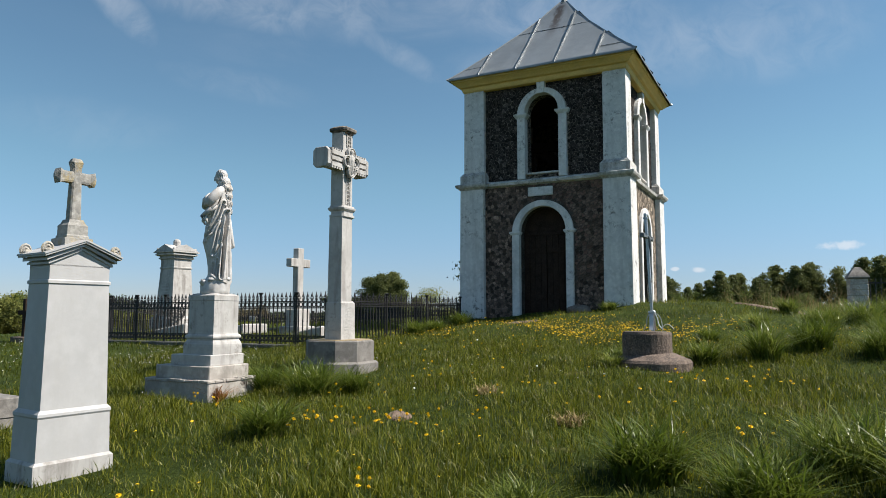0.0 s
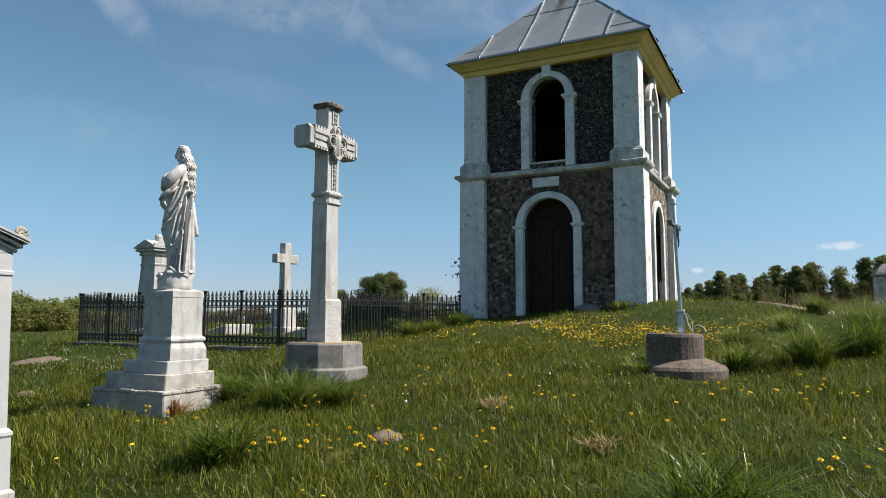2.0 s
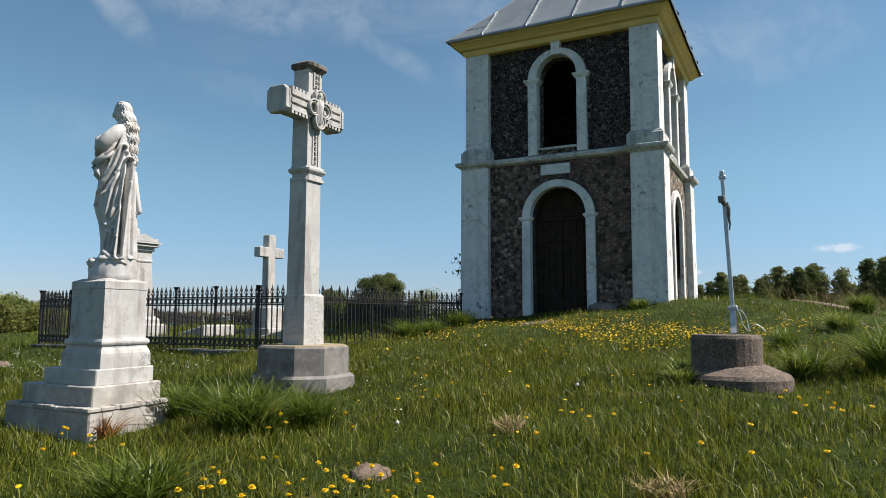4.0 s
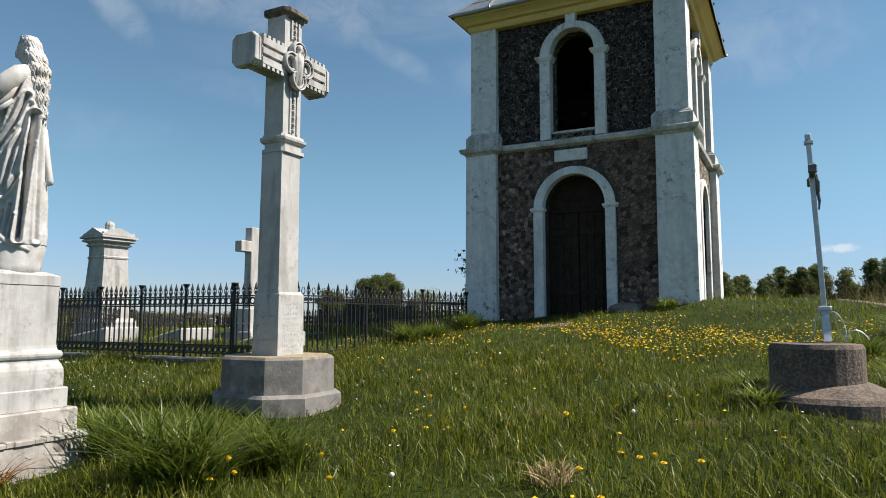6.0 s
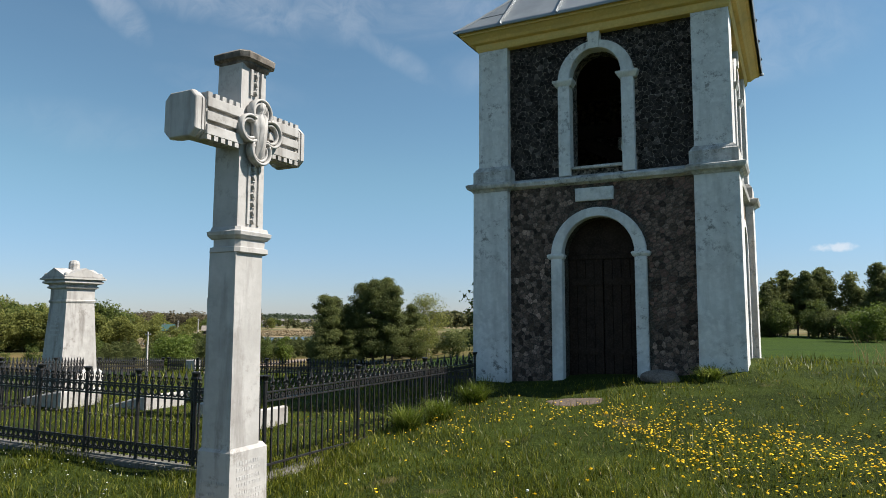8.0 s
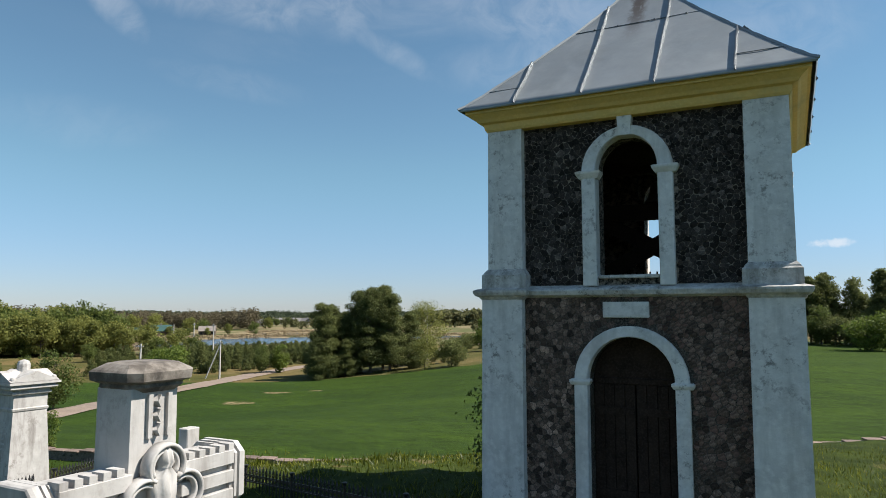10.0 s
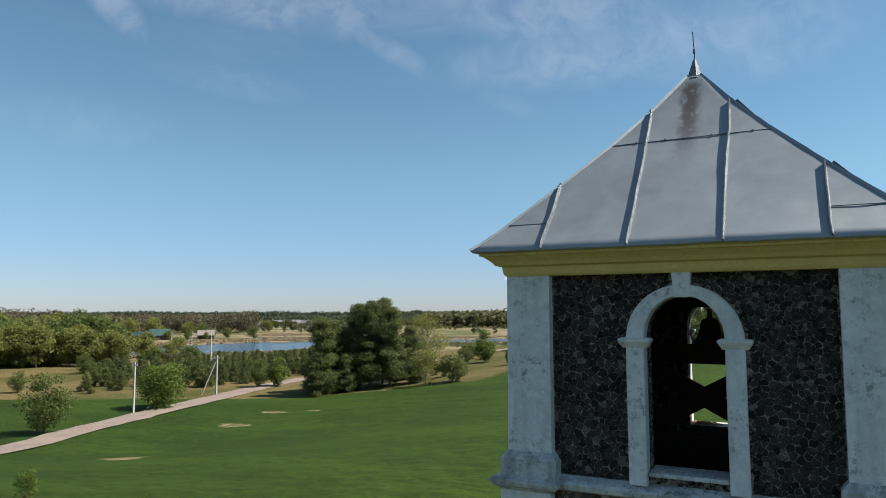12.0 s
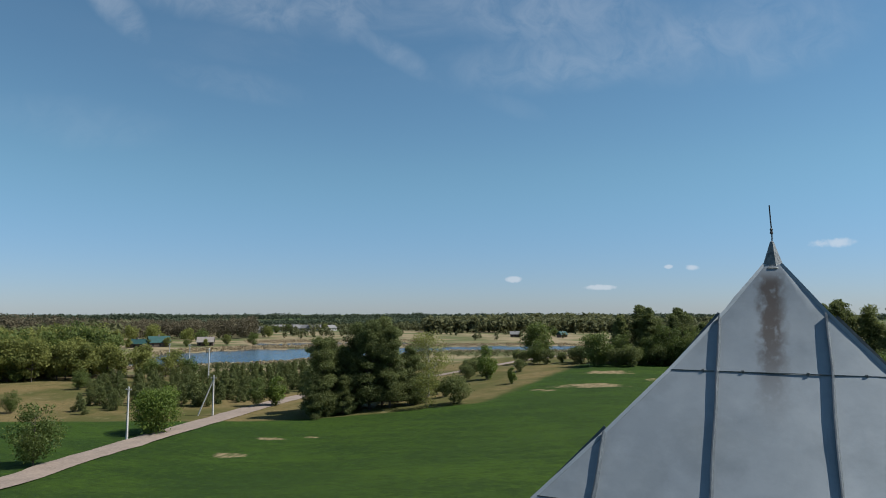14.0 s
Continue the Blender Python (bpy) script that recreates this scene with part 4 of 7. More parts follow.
while y < 0.40:
    w = random.uniform(0.05, 0.14)
    box(bm, 0.30, 0.381 + random.uniform(0, 0.010), y, min(y + w, 0.42), -0.99, -0.945 - random.uniform(0, 0.012), 0.006)
    y += w
box(bm, -0.75, 0.32, -0.36, 0.40, -0.99, -0.95)
part("step_lip", bm, M_STEP, ped, "crumbling lip of the bottom step")
# chips in the step: shallow dark lumps coloured like shaded holes
for cx, cy, cz, sx, sy, sz in ((0.372, -0.285, -1.10, 0.006, 0.040, 0.05), (0.372, -0.26, -1.19, 0.006, 0.022, 0.10), (0.372, 0.18, -1.03, 0.006, 0.050, 0.035), (0.372, 0.255, -1.04, 0.006, 0.012, 0.07)):
    bm = bmesh.new()
    bmesh.ops.create_icosphere(bm, subdivisions=2, radius=1)
    for v in bm.verts:
        v.co = Vector((v.co.x * sx, v.co.y * sy, v.co.z * sz)) * (1 + 0.35 * noise.noise(v.co * 1.8 + Vector((cy * 9, 0, 0))))
    part("chipped_hole", bm, M_CAP_STONE, ped, "dark patch painting the shade of a hole in broken mortar", m=Matrix.Translation((cx, cy, cz)))
bm = bmesh.new()
box(bm, -0.64, 0.318, -0.365, 0.35, -0.96, -0.785, 0.01)
part("step", bm, M_STEP, ped)
bm = bmesh.new()
box(bm, -0.435, 0.270, -0.305, 0.30, -0.79, -0.645, 0.008)
part("step", bm, M_WHITE_STONE, ped)
bm = bmesh.new()                                   # square block with hollowed shoulders, then a round torus
stack(bm, ((0.262, -0.65), (0.262, -0.545), (0.259, -0.515), (0.248, -0.485), (0.237, -0.465), (0.234, -0.445)))
part("base_moulding", bm, M_WHITE_STONE, ped, "block with hollowed shoulders")
bm = bmesh.new()
stack(bm, ((0.230, -0.448), (0.246, -0.440), (0.253, -0.425), (0.253, -0.410), (0.246, -0.395), (0.230, -0.387), (0.226, -0.375), (0.224, -0.357)))
part("torus", bm, M_WHITE_STONE, ped)
bm = bmesh.new()
stack(bm, ((0.221, -0.360), (0.221, 0.055), (0.226, 0.06), (0.226, 0.125), (0.16, 0.155), (0.12, 0.158)))
part("dado", bm, M_WHITE_STONE, ped, "whitewashed dado with dark stains")

M_WORN = material("worn_lettering", (0.455, 0.44, 0.425), bump=0)
# cross monument
DOWN = Matrix.Translation((0, 0, -0.022))
CX, CY = -0.52, -10.93
mon = thing("cross_monument", pose(CX, CY, 0, 0, 0, 0), "tall white stone cross monument with carved roundel", "monument")
bm = bmesh.new()
loft(bm, [square(0.575, -1.3, 0.55, 0.27), square(0.575, -0.905, 0.55, 0.27), square(0.55, -0.875, 0.525, 0.27)])
part("step", bm, M_GREY_STONE, mon, "rough grey bottom step")
bm = bmesh.new()
loft(bm, [square(0.512, -0.885, 0.488, 0.245), square(0.508, -0.56, 0.484, 0.243), square(0.495, -0.54, 0.47, 0.24)])
part("base_slab", bm, M_GREY_STONE, mon, "eight-sided base slab with dark stains")
bm = bmesh.new()
loft(bm, [square(0.49, -0.541, 0.465, 0.237), square(0.485, -0.532, 0.46, 0.235)])
part("slab_top", bm, M_OCHRE_LICHEN, mon, "slab top crusted with ochre lichen")
bm = bmesh.new()
loft(bm, [square(0.162, -0.55, 0.195), square(0.155, 0.06, 0.187), square(0.130, 0.095, 0.165)])
part("inscribed_block", bm, M_WHITE_STONE, mon, "white block with worn inscription")
bm = bmesh.new()
loft(bm, [square(h, z, h * 1.07, 0, 0, -0.028) for h, z in ((0.136, 0.08), (0.129, 1.50))])
part("shaft", bm, M_WHITE_STONE, mon)
bm = bmesh.new()
loft(bm, [square(h, z, h * 1.16, 0.03) for h, z in ((0.133, 1.48), (0.152, 1.49), (0.150, 1.525), (0.134, 1.53), (0.135, 1.585), (0.148, 1.59), (0.165, 1.615), (0.168, 1.64), (0.152, 1.648), (0.145, 1.675), (0.125, 1.68))])
part("collar", bm, M_WHITE_STONE, mon, "moulded grey collar")
bm = bmesh.new()
loft(bm, [square(0.122, 1.66, 0.135, 0, 0, -0.02), square(0.116, 2.91, 0.13, 0, 0, -0.02)])
part("upper_shaft", bm, M_WHITE_STONE, mon)
bm = bmesh.new()
loft(bm, [square(h, z, h * 1.05, 0.05) for h, z in ((0.125, 2.89), (0.135, 2.90), (0.15, 2.915), (0.148, 2.93), (0.178, 2.945), (0.182, 2.985), (0.172, 2.995), (0.135, 3.02), (0.10, 3.028))])
part("cap", bm, M_CAP_STONE, mon, "weathered dark cap")
bm = bmesh.new()
rings = []
for y, e in ((-0.605, 0.93), (-0.60, 0.97), (-0.585, 1.0), (-0.558, 1.0), (-0.556, 0.90), (-0.546, 0.90), (-0.544, 0.975), (-0.526, 0.975), (-0.524, 0.87), (-0.514, 0.87), (-0.512, 0.945), (-0.496, 0.945), (-0.494, 0.83), (-0.16, 0.82), (0.16, 0.82), (0.444, 0.83), (0.446, 0.945), (0.462, 0.945), (0.464, 0.87), (0.474, 0.87), (0.476, 0.975), (0.494, 0.975), (0.496, 0.90), (0.506, 0.90), (0.508, 1.0), (0.535, 1.0), (0.55, 0.97), (0.555, 0.93)):
    c = 0.05
    hx, hz = 0.155 * e, 0.165 * e
    rings.append([(x, y, 2.43 + z) for x, z in ((-hx + c, -hz), (hx - c, -hz), (hx, -hz + c), (hx, hz - c), (hx - c, hz), (-hx + c, hz), (-hx, hz - c), (-hx, -hz + c))])
loft(bm, rings)
part("cross_arm", bm, M_WHITE_STONE, mon, "cross arms with stepped ends", m=DOWN)
for s in (-1, 1):
    bm = bmesh.new()
    ya, yb = sorted((s * 0.14 - 0.02, s * 0.485 - 0.02))
    for z, h in ((2.332, 0.036), (2.43, 0.032), (2.528, 0.036)):
        box(bm, 0.10, 0.160, ya, yb, z - h, z + h, 0.003)
    for i in range(5):
        y = s * (0.20 + i * 0.066) - 0.02
        for z in (2.279, 2.581):
            box(bm, 0.08, 0.157, y - 0.019, y + 0.019, z - 0.0165, z + 0.0165)
    part("carved_band", bm, M_WHITE_STONE, mon, "carved band with toothed edges", m=DOWN)
for dy, dz, r in ((0, 0.14, 0.085), (0, -0.155, 0.085), (-0.115, 0, 0.085), (0.115, 0, 0.085)):
    out = math.atan2(dz, dy)
    for r2, up in ((r + 0.012, 0.06), (r - 0.014, 0.045)):
        bm = bmesh.new()
        loft(bm, [[(0.14 + xx, dy + (r2 + rr) * math.cos(t), 2.43 + dz + (r2 + rr) * math.sin(t)) for xx, rr in ((0, -0.010), (up, -0.008), (up + 0.006, 0.0), (up, 0.010), (0, 0.012))] for t in np.linspace(out - 2.15, out + 2.15, 22)])
        part("roundel_lobe", bm, M_WHITE_STONE, mon, "carved lobe of the roundel", smooth=True, m=DOWN)
bm = bmesh.new()
rings = []
for z, w, d in ((2.19, 0.03, 0.02), (2.24, 0.075, 0.055), (2.34, 0.06, 0.075), (2.45, 0.075, 0.085), (2.53, 0.095, 0.07), (2.565, 0.035, 0.06), (2.59, 0.042, 0.075), (2.64, 0.04, 0.065), (2.67, 0.008, 0.03)):
    rings.append([(0.14 + d * max(0, math.cos(t)) * (1 + 0.22 * math.sin(7 * t + 9 * z)), 0.85 * w * math.sin(t), z) for t in np.linspace(-math.pi, math.pi, 25)[:-1]])
loft(bm, rings)
part("carved_figure", bm, M_WHITE_STONE, mon, "small plain relief shape in the roundel", smooth=True, m=DOWN)
for z0, z1 in ((1.70, 2.16), (2.68, 2.88)):
    bm = bmesh.new()
    n = round((z1 - z0) / 0.065)
    for i in range(n):
        z = z0 + (i + 0.5) * (z1 - z0) / n
        loft(bm, [[(0.118 + d, -0.01 + w * c, z + 0.03 * s) for c, s in ((-1, 0), (0, -1), (1, 0), (0, 1))] for d, w in ((0.0, 0.03), (0.03, 0.016))])
    for y in (-0.055, 0.055):
        box(bm, 0.10, 0.135, y - 0.012, y + 0.012, z0, z1)
    part("bead_band", bm, M_WHITE_STONE, mon, "carved bead band")
random.seed(5)
for i in range(10):
    bm = bmesh.new()
    z = -0.02 - i * 0.046 - (i // 2) * 0.012
    y = -0.12
    while y < 0.12:
        w = random.uniform(0.012, 0.022)
        f = 0.162 - (z + 0.55) / 0.61 * 0.007
        box(bm, f - 0.004, f + 0.0015, y, y + w, z - 0.013, z + 0.013)
        y += w + 0.008
    part("inscription", bm, M_WORN, mon, "worn illegible inscription line")["kind"] = "stuff"
for z, w0 in ((-0.15, 0.12), (-0.23, 0.05), (-0.31, 0.03), (-0.38, 0.14)):
    bm = bmesh.new()
    x = -w0
    while x < w0:
        w = random.uniform(0.012, 0.02)
        f = 0.195 - (z + 0.55) / 0.61 * 0.008
        box(bm, x, x + w, -f - 0.0035, -f + 0.004, z - 0.011, z + 0.011)
        x += w + 0.008
    part("inscription", bm, M_WORN, mon, "worn illegible inscription line")["kind"] = "stuff"

# round concrete footing with a leaning iron cross
FX, FY = 4.22, -9.86
foot = thing("cross_footing", pose(FX, FY, 0), "round brown concrete footing on a broken disc", "footing")
bm = bmesh.new()
lathe(bm, ((0.56, -1.0), (0.56, -0.80), (0.53, -0.76), (0.30, -0.665)), 26, 0.07, 0.0)
part("disc", bm, M_CONCRETE, foot, "low worn concrete disc", smooth=False)
bm = bmesh.new()
lathe(bm, ((0.352, -0.80), (0.352, -0.40), (0.335, -0.365), (0.05, -0.355)), 26)
part("drum", bm, M_CONCRETE, foot, "pebbly concrete drum")

# silver-painted iron cross that leans a little
icross = thing("iron_cross", pose(FX + 0.09, FY, -0.36, 0, -2.2, 0), "leaning silver-painted iron cross with scrolled foot", "cross")
bm = bmesh.new()
box(bm, -0.02, 0.02, -0.02, 0.02, 0.0, 1.70, 0.004)
part("upright", bm, M_SILVER, icross)
bm = bmesh.new()
box(bm, -0.035, 0.035, -0.035, 0.035, 1.66, 1.69, 0.005)
box(bm, -0.025, 0.025, -0.025, 0.025, 1.69, 1.75, 0.01)
part("finial", bm, M_SILVER, icross)
bm = bmesh.new()
box(bm, -0.02, 0.02, -0.30, 0.30, 1.37, 1.41, 0.004)
for s in (-1, 1):
    box(bm, -0.032, 0.032, s * 0.32 - 0.035, s * 0.32 + 0.035, 1.355, 1.425, 0.008)
part("crossbar", bm, M_ZINC_DARK, icross, "dark crossbar with square ends")
bm = bmesh.new()
for z0, z1, x0, x1, r in ((1.40, 1.34, 0.025, 0.035, 0.018), (1.34, 1.25, 0.035, 0.032, 0.022), (1.25, 1.17, 0.032, 0.04, 0.014), (1.17, 1.10, 0.04, 0.03, 0.009)):
    tube(bm, ((x0, 0, z0), (x1, 0, z1)), (r, r * 0.9), 8)
part("carved_shape", bm, M_ZINC_DARK, icross, "small plain dark casting")
bm = bmesh.new()
box(bm, -0.05, 0.05, -0.05, 0.05, 0.26, 0.30, 0.008)
part("clamp", bm, M_SILVER, icross)
for q in range(4):
    bm = bmesh.new()
    pts = [(0.03 + 0.10 * (1 - math.cos(t * 0.9)) * 0.55 + 0.02 * math.sin(t * 2.0), 0.0, 0.28 - t * 0.082) for t in np.linspace(0, 3.2, 14)]
    w = 0.028
    rings = [[(p[0] - 0.004, -w, p[2]), (p[0] + 0.004, -w, p[2]), (p[0] + 0.004, w, p[2]), (p[0] - 0.004, w, p[2])] for p in pts]
    loft(bm, rings)
    part("scroll", bm, M_SILVER, icross, m=Matrix.Rotation(q * math.pi / 2, 4, "Z"))
wire = thing("wire", pose(FX + 0.09, FY, -0.355), "thin bent wire lying on the concrete footing", "wire")
bm = bmesh.new()
tube(bm, [(0.04 + 0.18 * t + 0.03 * math.sin(6 * t), 0.02 * math.cos(5 * t), 0.012 + 0.24 * max(0, math.cos(t * 2.4)) ** 2 * (t < 0.66) + 0.09 * abs(math.sin((t - 0.65) * 5)) * (t >= 0.66)) for t in np.linspace(0, 1.25, 24)], 0.005, 5)
part("wire_bend", bm, M_SILVER, wire)

# statue: one plain mesh, robed, looking away over the graves, hair falling down its back
def statue_mesh():
    """Local x runs along the draped back from breast to spine, -y is the side towards the path."""
    bm = bmesh.new()
    K, N = 168, 300
    # height, breast edge, back edge, half depth
    rows = ((0.33, -0.135, 0.262, 0.19), (0.40, -0.100, 0.270, 0.18), (0.52, -0.098, 0.272, 0.165), (0.60, -0.110, 0.270, 0.165), (0.68, -0.127, 0.266, 0.17), (0.76, -0.150, 0.262, 0.175), (0.85, -0.168, 0.262, 0.175), (0.92, -0.150, 0.262, 0.175), (1.00, -0.136, 0.262, 0.17),
            (1.10, -0.122, 0.255, 0.165), (1.19, -0.118, 0.250, 0.165), (1.27, -0.112, 0.245, 0.165), (1.36, -0.100, 0.240, 0.165), (1.44, -0.075, 0.230, 0.16), (1.50, -0.040, 0.220, 0.15), (1.55, 0.000, 0.205, 0.12), (1.59, 0.040, 0.185, 0.075), (1.63, 0.055, 0.165, 0.055), (1.68, 0.06, 0.16, 0.05))
    zs = np.array([r[0] for r in rows])
    # drapery: lines over the side view, with depth and width of each fold
    folds = (((0.07, 1.56, -0.01, 1.40, -0.08, 1.25), 0.026, 0.016), ((0.09, 1.50, 0.03, 1.36, -0.09, 1.22), 0.034, 0.018), ((0.12, 1.36, 0.05, 1.18, -0.16, 0.87), 0.042, 0.020), ((0.14, 1.30, 0.08, 1.14, -0.06, 0.97, -0.15, 0.90), 0.028, 0.017),
             ((0.15, 1.24, 0.03, 0.98, -0.04, 0.68), 0.030, 0.018), ((0.145, 1.02, 0.09, 0.83, -0.03, 0.66), 0.030, 0.016), ((0.17, 1.24, 0.135, 1.00, 0.11, 0.75, 0.075, 0.36), 0.085, 0.022), ((0.21, 1.20, 0.195, 0.36), 0.020, 0.016), ((0.245, 1.18, 0.262, 0.78), 0.022, 0.014),
             ((0.02, 0.60, -0.02, 0.36), 0.022, 0.013), ((-0.03, 0.56, -0.06, 0.36), 0.020, 0.012), ((0.045, 0.52, 0.02, 0.36), 0.018, 0.012), ((-0.01, 1.30, -0.10, 1.06), 0.022, 0.015), ((0.02, 1.10, -0.08, 0.99), 0.016, 0.014))
    T = np.linspace(0, 2 * np.pi, K, endpoint=False)
    Z = np.linspace(zs[0], zs[-1], N)
    tt, zz = np.meshgrid(T, Z)
    x0, x1, d = (np.interp(zz, zs, [r[i] for r in rows]) for i in (1, 2, 3))
    cx, rx = (x0 + x1) / 2, (x1 - x0) / 2
    px, py = cx + rx * np.cos(tt), d * np.sin(tt)
    push = np.zeros_like(px)
    facing = np.clip(-1.7 * np.sin(tt), 0, 1) + 0.8 * np.clip(1.5 * np.sin(tt), 0, 1)
    for line, dep, wid in folds:
        pts = np.array(line).reshape(-1, 2)
        best, side = np.full(px.shape, 9.0), np.zeros_like(px)
        for p, q in zip(pts, pts[1:]):
            e = q - p
            u = np.clip(((px - p[0]) * e[0] + (zz - p[1]) * e[1]) / (e @ e), 0, 1)
            dx, dz = px - p[0] - u * e[0], zz - p[1] - u * e[1]
            dist = np.hypot(dx, dz)
            near = dist < best
            best = np.where(near, dist, best)
            side = np.where(near, np.sign(e[0] * dz - e[1] * dx), side)
        e = side * best / wid
        push += facing * dep * (-np.exp(-(e / 0.7) ** 2) + 0.55 * np.exp(-((e - 1.5) / 0.8) ** 2) + 0.5 * np.exp(-((e + 1.5) / 0.75) ** 2))
    for i in range(N):
        for j in range(0, K):
            push[i, j] += 0.007 * noise.noise((px[i, j] * 12, py[i, j] * 12, zz[i, j] * 7)) + 0.0025 * noise.noise((px[i, j] * 60, py[i, j] * 60, zz[i, j] * 40))
    nx, ny = np.cos(tt) * d, np.sin(tt) * rx
    nl = np.hypot(nx, ny)
    px, py = px + nx / nl * push, py + ny / nl * push
    loft(bm, [[(px[i, j], py[i, j], Z[i]) for j in range(K)] for i in range(N)])

    def blob(c, r, seg=18, bump=0.0, freq=9):
        g = bmesh.ops.create_uvsphere(bm, u_segments=seg, v_segments=seg // 2 + 2, radius=1)
        for v in g["verts"]:
            k = 1 + bump * noise.noise(v.co * freq * 0.4 + Vector(c) * 5)
            v.co = Vector(c) + Vector((v.co.x * r[0] * k, v.co.y * r[1] * k, v.co.z * r[2] * k))

    # rock under the feet
    rings = []
    for z, a, b, w in ((0.13, -0.215, 0.215, 0.21), (0.19, -0.220, 0.225, 0.215), (0.25, -0.200, 0.235, 0.21), (0.31, -0.180, 0.255, 0.20), (0.36, -0.12, 0.262, 0.185), (0.40, -0.02, 0.20, 0.10)):
        rings.append([((a + b) / 2 + (b - a) / 2 * math.cos(t) * (1 + 0.13 * noise.noise((math.cos(t) * 3, math.sin(t) * 3, z * 9)) + 0.06 * noise.noise((math.cos(t) * 9, math.sin(t) * 9, z * 30))), w * math.sin(t) * (1 + 0.10 * noise.noise((math.cos(t) * 3, math.sin(t) * 3, z * 9 + 4))), z + 0.02 * noise.noise((t * 2, z * 5, 1))) for t in T[::3]])
    loft(bm, rings)
    blob((-0.17, -0.06, 0.30), (0.055, 0.06, 0.05), 14, 0.5, 8)
    blob((-0.06, -0.15, 0.335), (0.07, 0.05, 0.035), 14, 0.3, 8)
    tube(bm, ((-0.08, -0.155, 0.40), (0.00, -0.185, 0.345), (0.09, -0.19, 0.315), (0.16, -0.165, 0.285)), (0.02, 0.026, 0.022, 0.008), 8)           # trailing hem
    # head, hair and the wavy fall of hair in tiers
    blob((0.082, 0.012, 1.722), (0.064, 0.066, 0.090), 22)
    blob((0.022, 0.032, 1.705), (0.018, 0.02, 0.03), 10)
    blob((0.108, 0.0, 1.755), (0.080, 0.078, 0.080), 36, 0.12, 16)
    for i in range(34):
        a = -2.45 + 4.2 * i / 33                                      # round the back of the head, towards the path first
        pts, rad = [], []
        lag = noise.noise((i * 0.9, 2.0, 0))
        fall = 0.615 - 0.09 * abs(a + 0.35) + 0.05 * noise.noise((i * 1.7, 0, 3))
        for q in range(40):
            f = q / 39
            z = 1.812 - fall * f
            tier = math.sin((1.80 - z) * 2 * math.pi / 0.105 + lag * 2.2)
            body = min(1.0, f * 2.6)
            rr = 0.066 + 0.018 * body + 0.007 * tier * body
            squeeze = 1.0 - 0.70 * max(0, f - 0.45) / 0.55
            cxh = 0.108 + 0.050 * body + 0.030 * f
            pts.append((cxh + rr * math.cos(a) * (0.55 + 0.45 * squeeze) + 0.011 * math.sin(f * 24 + i * 1.7) * body, -0.010 + rr * 1.05 * math.sin(a) * squeeze - 0.105 * max(0, f - 0.12), z))
            rad.append((0.017 if f > 0.05 else 0.012) * (1 - 0.5 * f * f) * (1 + 0.18 * tier))
        tube(bm, pts, rad, 7)
    # the arm folded up to the breast, its sleeve, and the cloth that hangs from it
    for s in (-1, 1):
        tube(bm, ((0.11, s * 0.115, 1.545), (0.06, s * 0.148, 1.515), (0.00, s * 0.165, 1.455), (-0.065, s * 0.165, 1.395), (-0.112, s * 0.150, 1.350), (-0.135, s * 0.12, 1.335)), (0.050, 0.064, 0.074, 0.076, 0.066, 0.040), 22)
        tube(bm, ((-0.110, s * 0.14, 1.345), (-0.115, s * 0.10, 1.42), (-0.06, s * 0.05, 1.48)), (0.058, 0.050, 0.030), 14)
        tube(bm, ((0.02, s * 0.17, 1.32), (-0.07, s * 0.175, 1.265), (-0.13, s * 0.15, 1.225), (-0.178, s * 0.115, 1.205), (-0.150, s * 0.12, 1.15), (-0.115, s * 0.13, 1.09)), (0.020, 0.036, 0.040, 0.020, 0.030, 0.010), 12)
        tube(bm, ((0.07, s * 0.165, 1.46), (0.01, s * 0.195, 1.35), (-0.06, s * 0.192, 1.28), (-0.14, s * 0.15, 1.225)), (0.010, 0.020, 0.020, 0.010), 8)
    # free edge of the mantle behind
    loft(bm, [[(x, y - 0.02, z), (x + 0.006, y + 0.012, z), (x - 0.05, y + 0.03, z), (x - 0.05, y - 0.02, z)] for x, y, z in ((0.255, -0.03, 1.16), (0.272, -0.045, 1.02), (0.288, -0.05, 0.90), (0.306, -0.05, 0.79), (0.302, -0.045, 0.765), (0.268, -0.04, 0.755))])
    return mesh_of("statue", bm, M_STATUE, True)


M_STATUE = material("statue_paint", (0.55, 0.53, 0.515), (0.39, 0.37, 0.355), (0.60, 0.585, 0.57), 0.7, scale=3, fine=10, bump=0.2, bump_scale=24, stain=(0.36, 0.29, 0.22), stain_amount=0.6, stain_scale=3.6, streak=((0.24, 0.21, 0.18), 0.4, 8.0))
statue = tagged(new("statue", statue_mesh()), "white painted stone statue of a robed figure on a pedestal", "statue")
statue.matrix_basis = pose(PX, PY, 0, 0, 0, 54) @ Matrix.Rotation(radians(-2.0), 4, "Y") @ Matrix.Diagonal((0.85, 0.93, 1.008, 1))

# ---------------------------------------------------------------- iron fence
M_CURB = material("fence_curb", (0.13, 0.12, 0.105), (0.06, 0.057, 0.05), (0.20, 0.185, 0.165), 0.9, scale=4, fine=30, bump=0.7, stain=(0.06, 0.075, 0.03), stain_amount=0.6)
bm = bmesh.new()
box(bm, -0.009, 0.009, -0.009, 0.009, -0.96, 0.0)
lathe(bm, ((0.006, -0.50), (0.018, -0.485), (0.018, -0.465), (0.006, -0.45)), 6)
lathe(bm, ((0.007, -0.005), (0.016, 0.0), (0.016, 0.012), (0.006, 0.02), (0.007, 0.035), (0.026, 0.06), (0.016, 0.09), (0.002, 0.15)), 6)
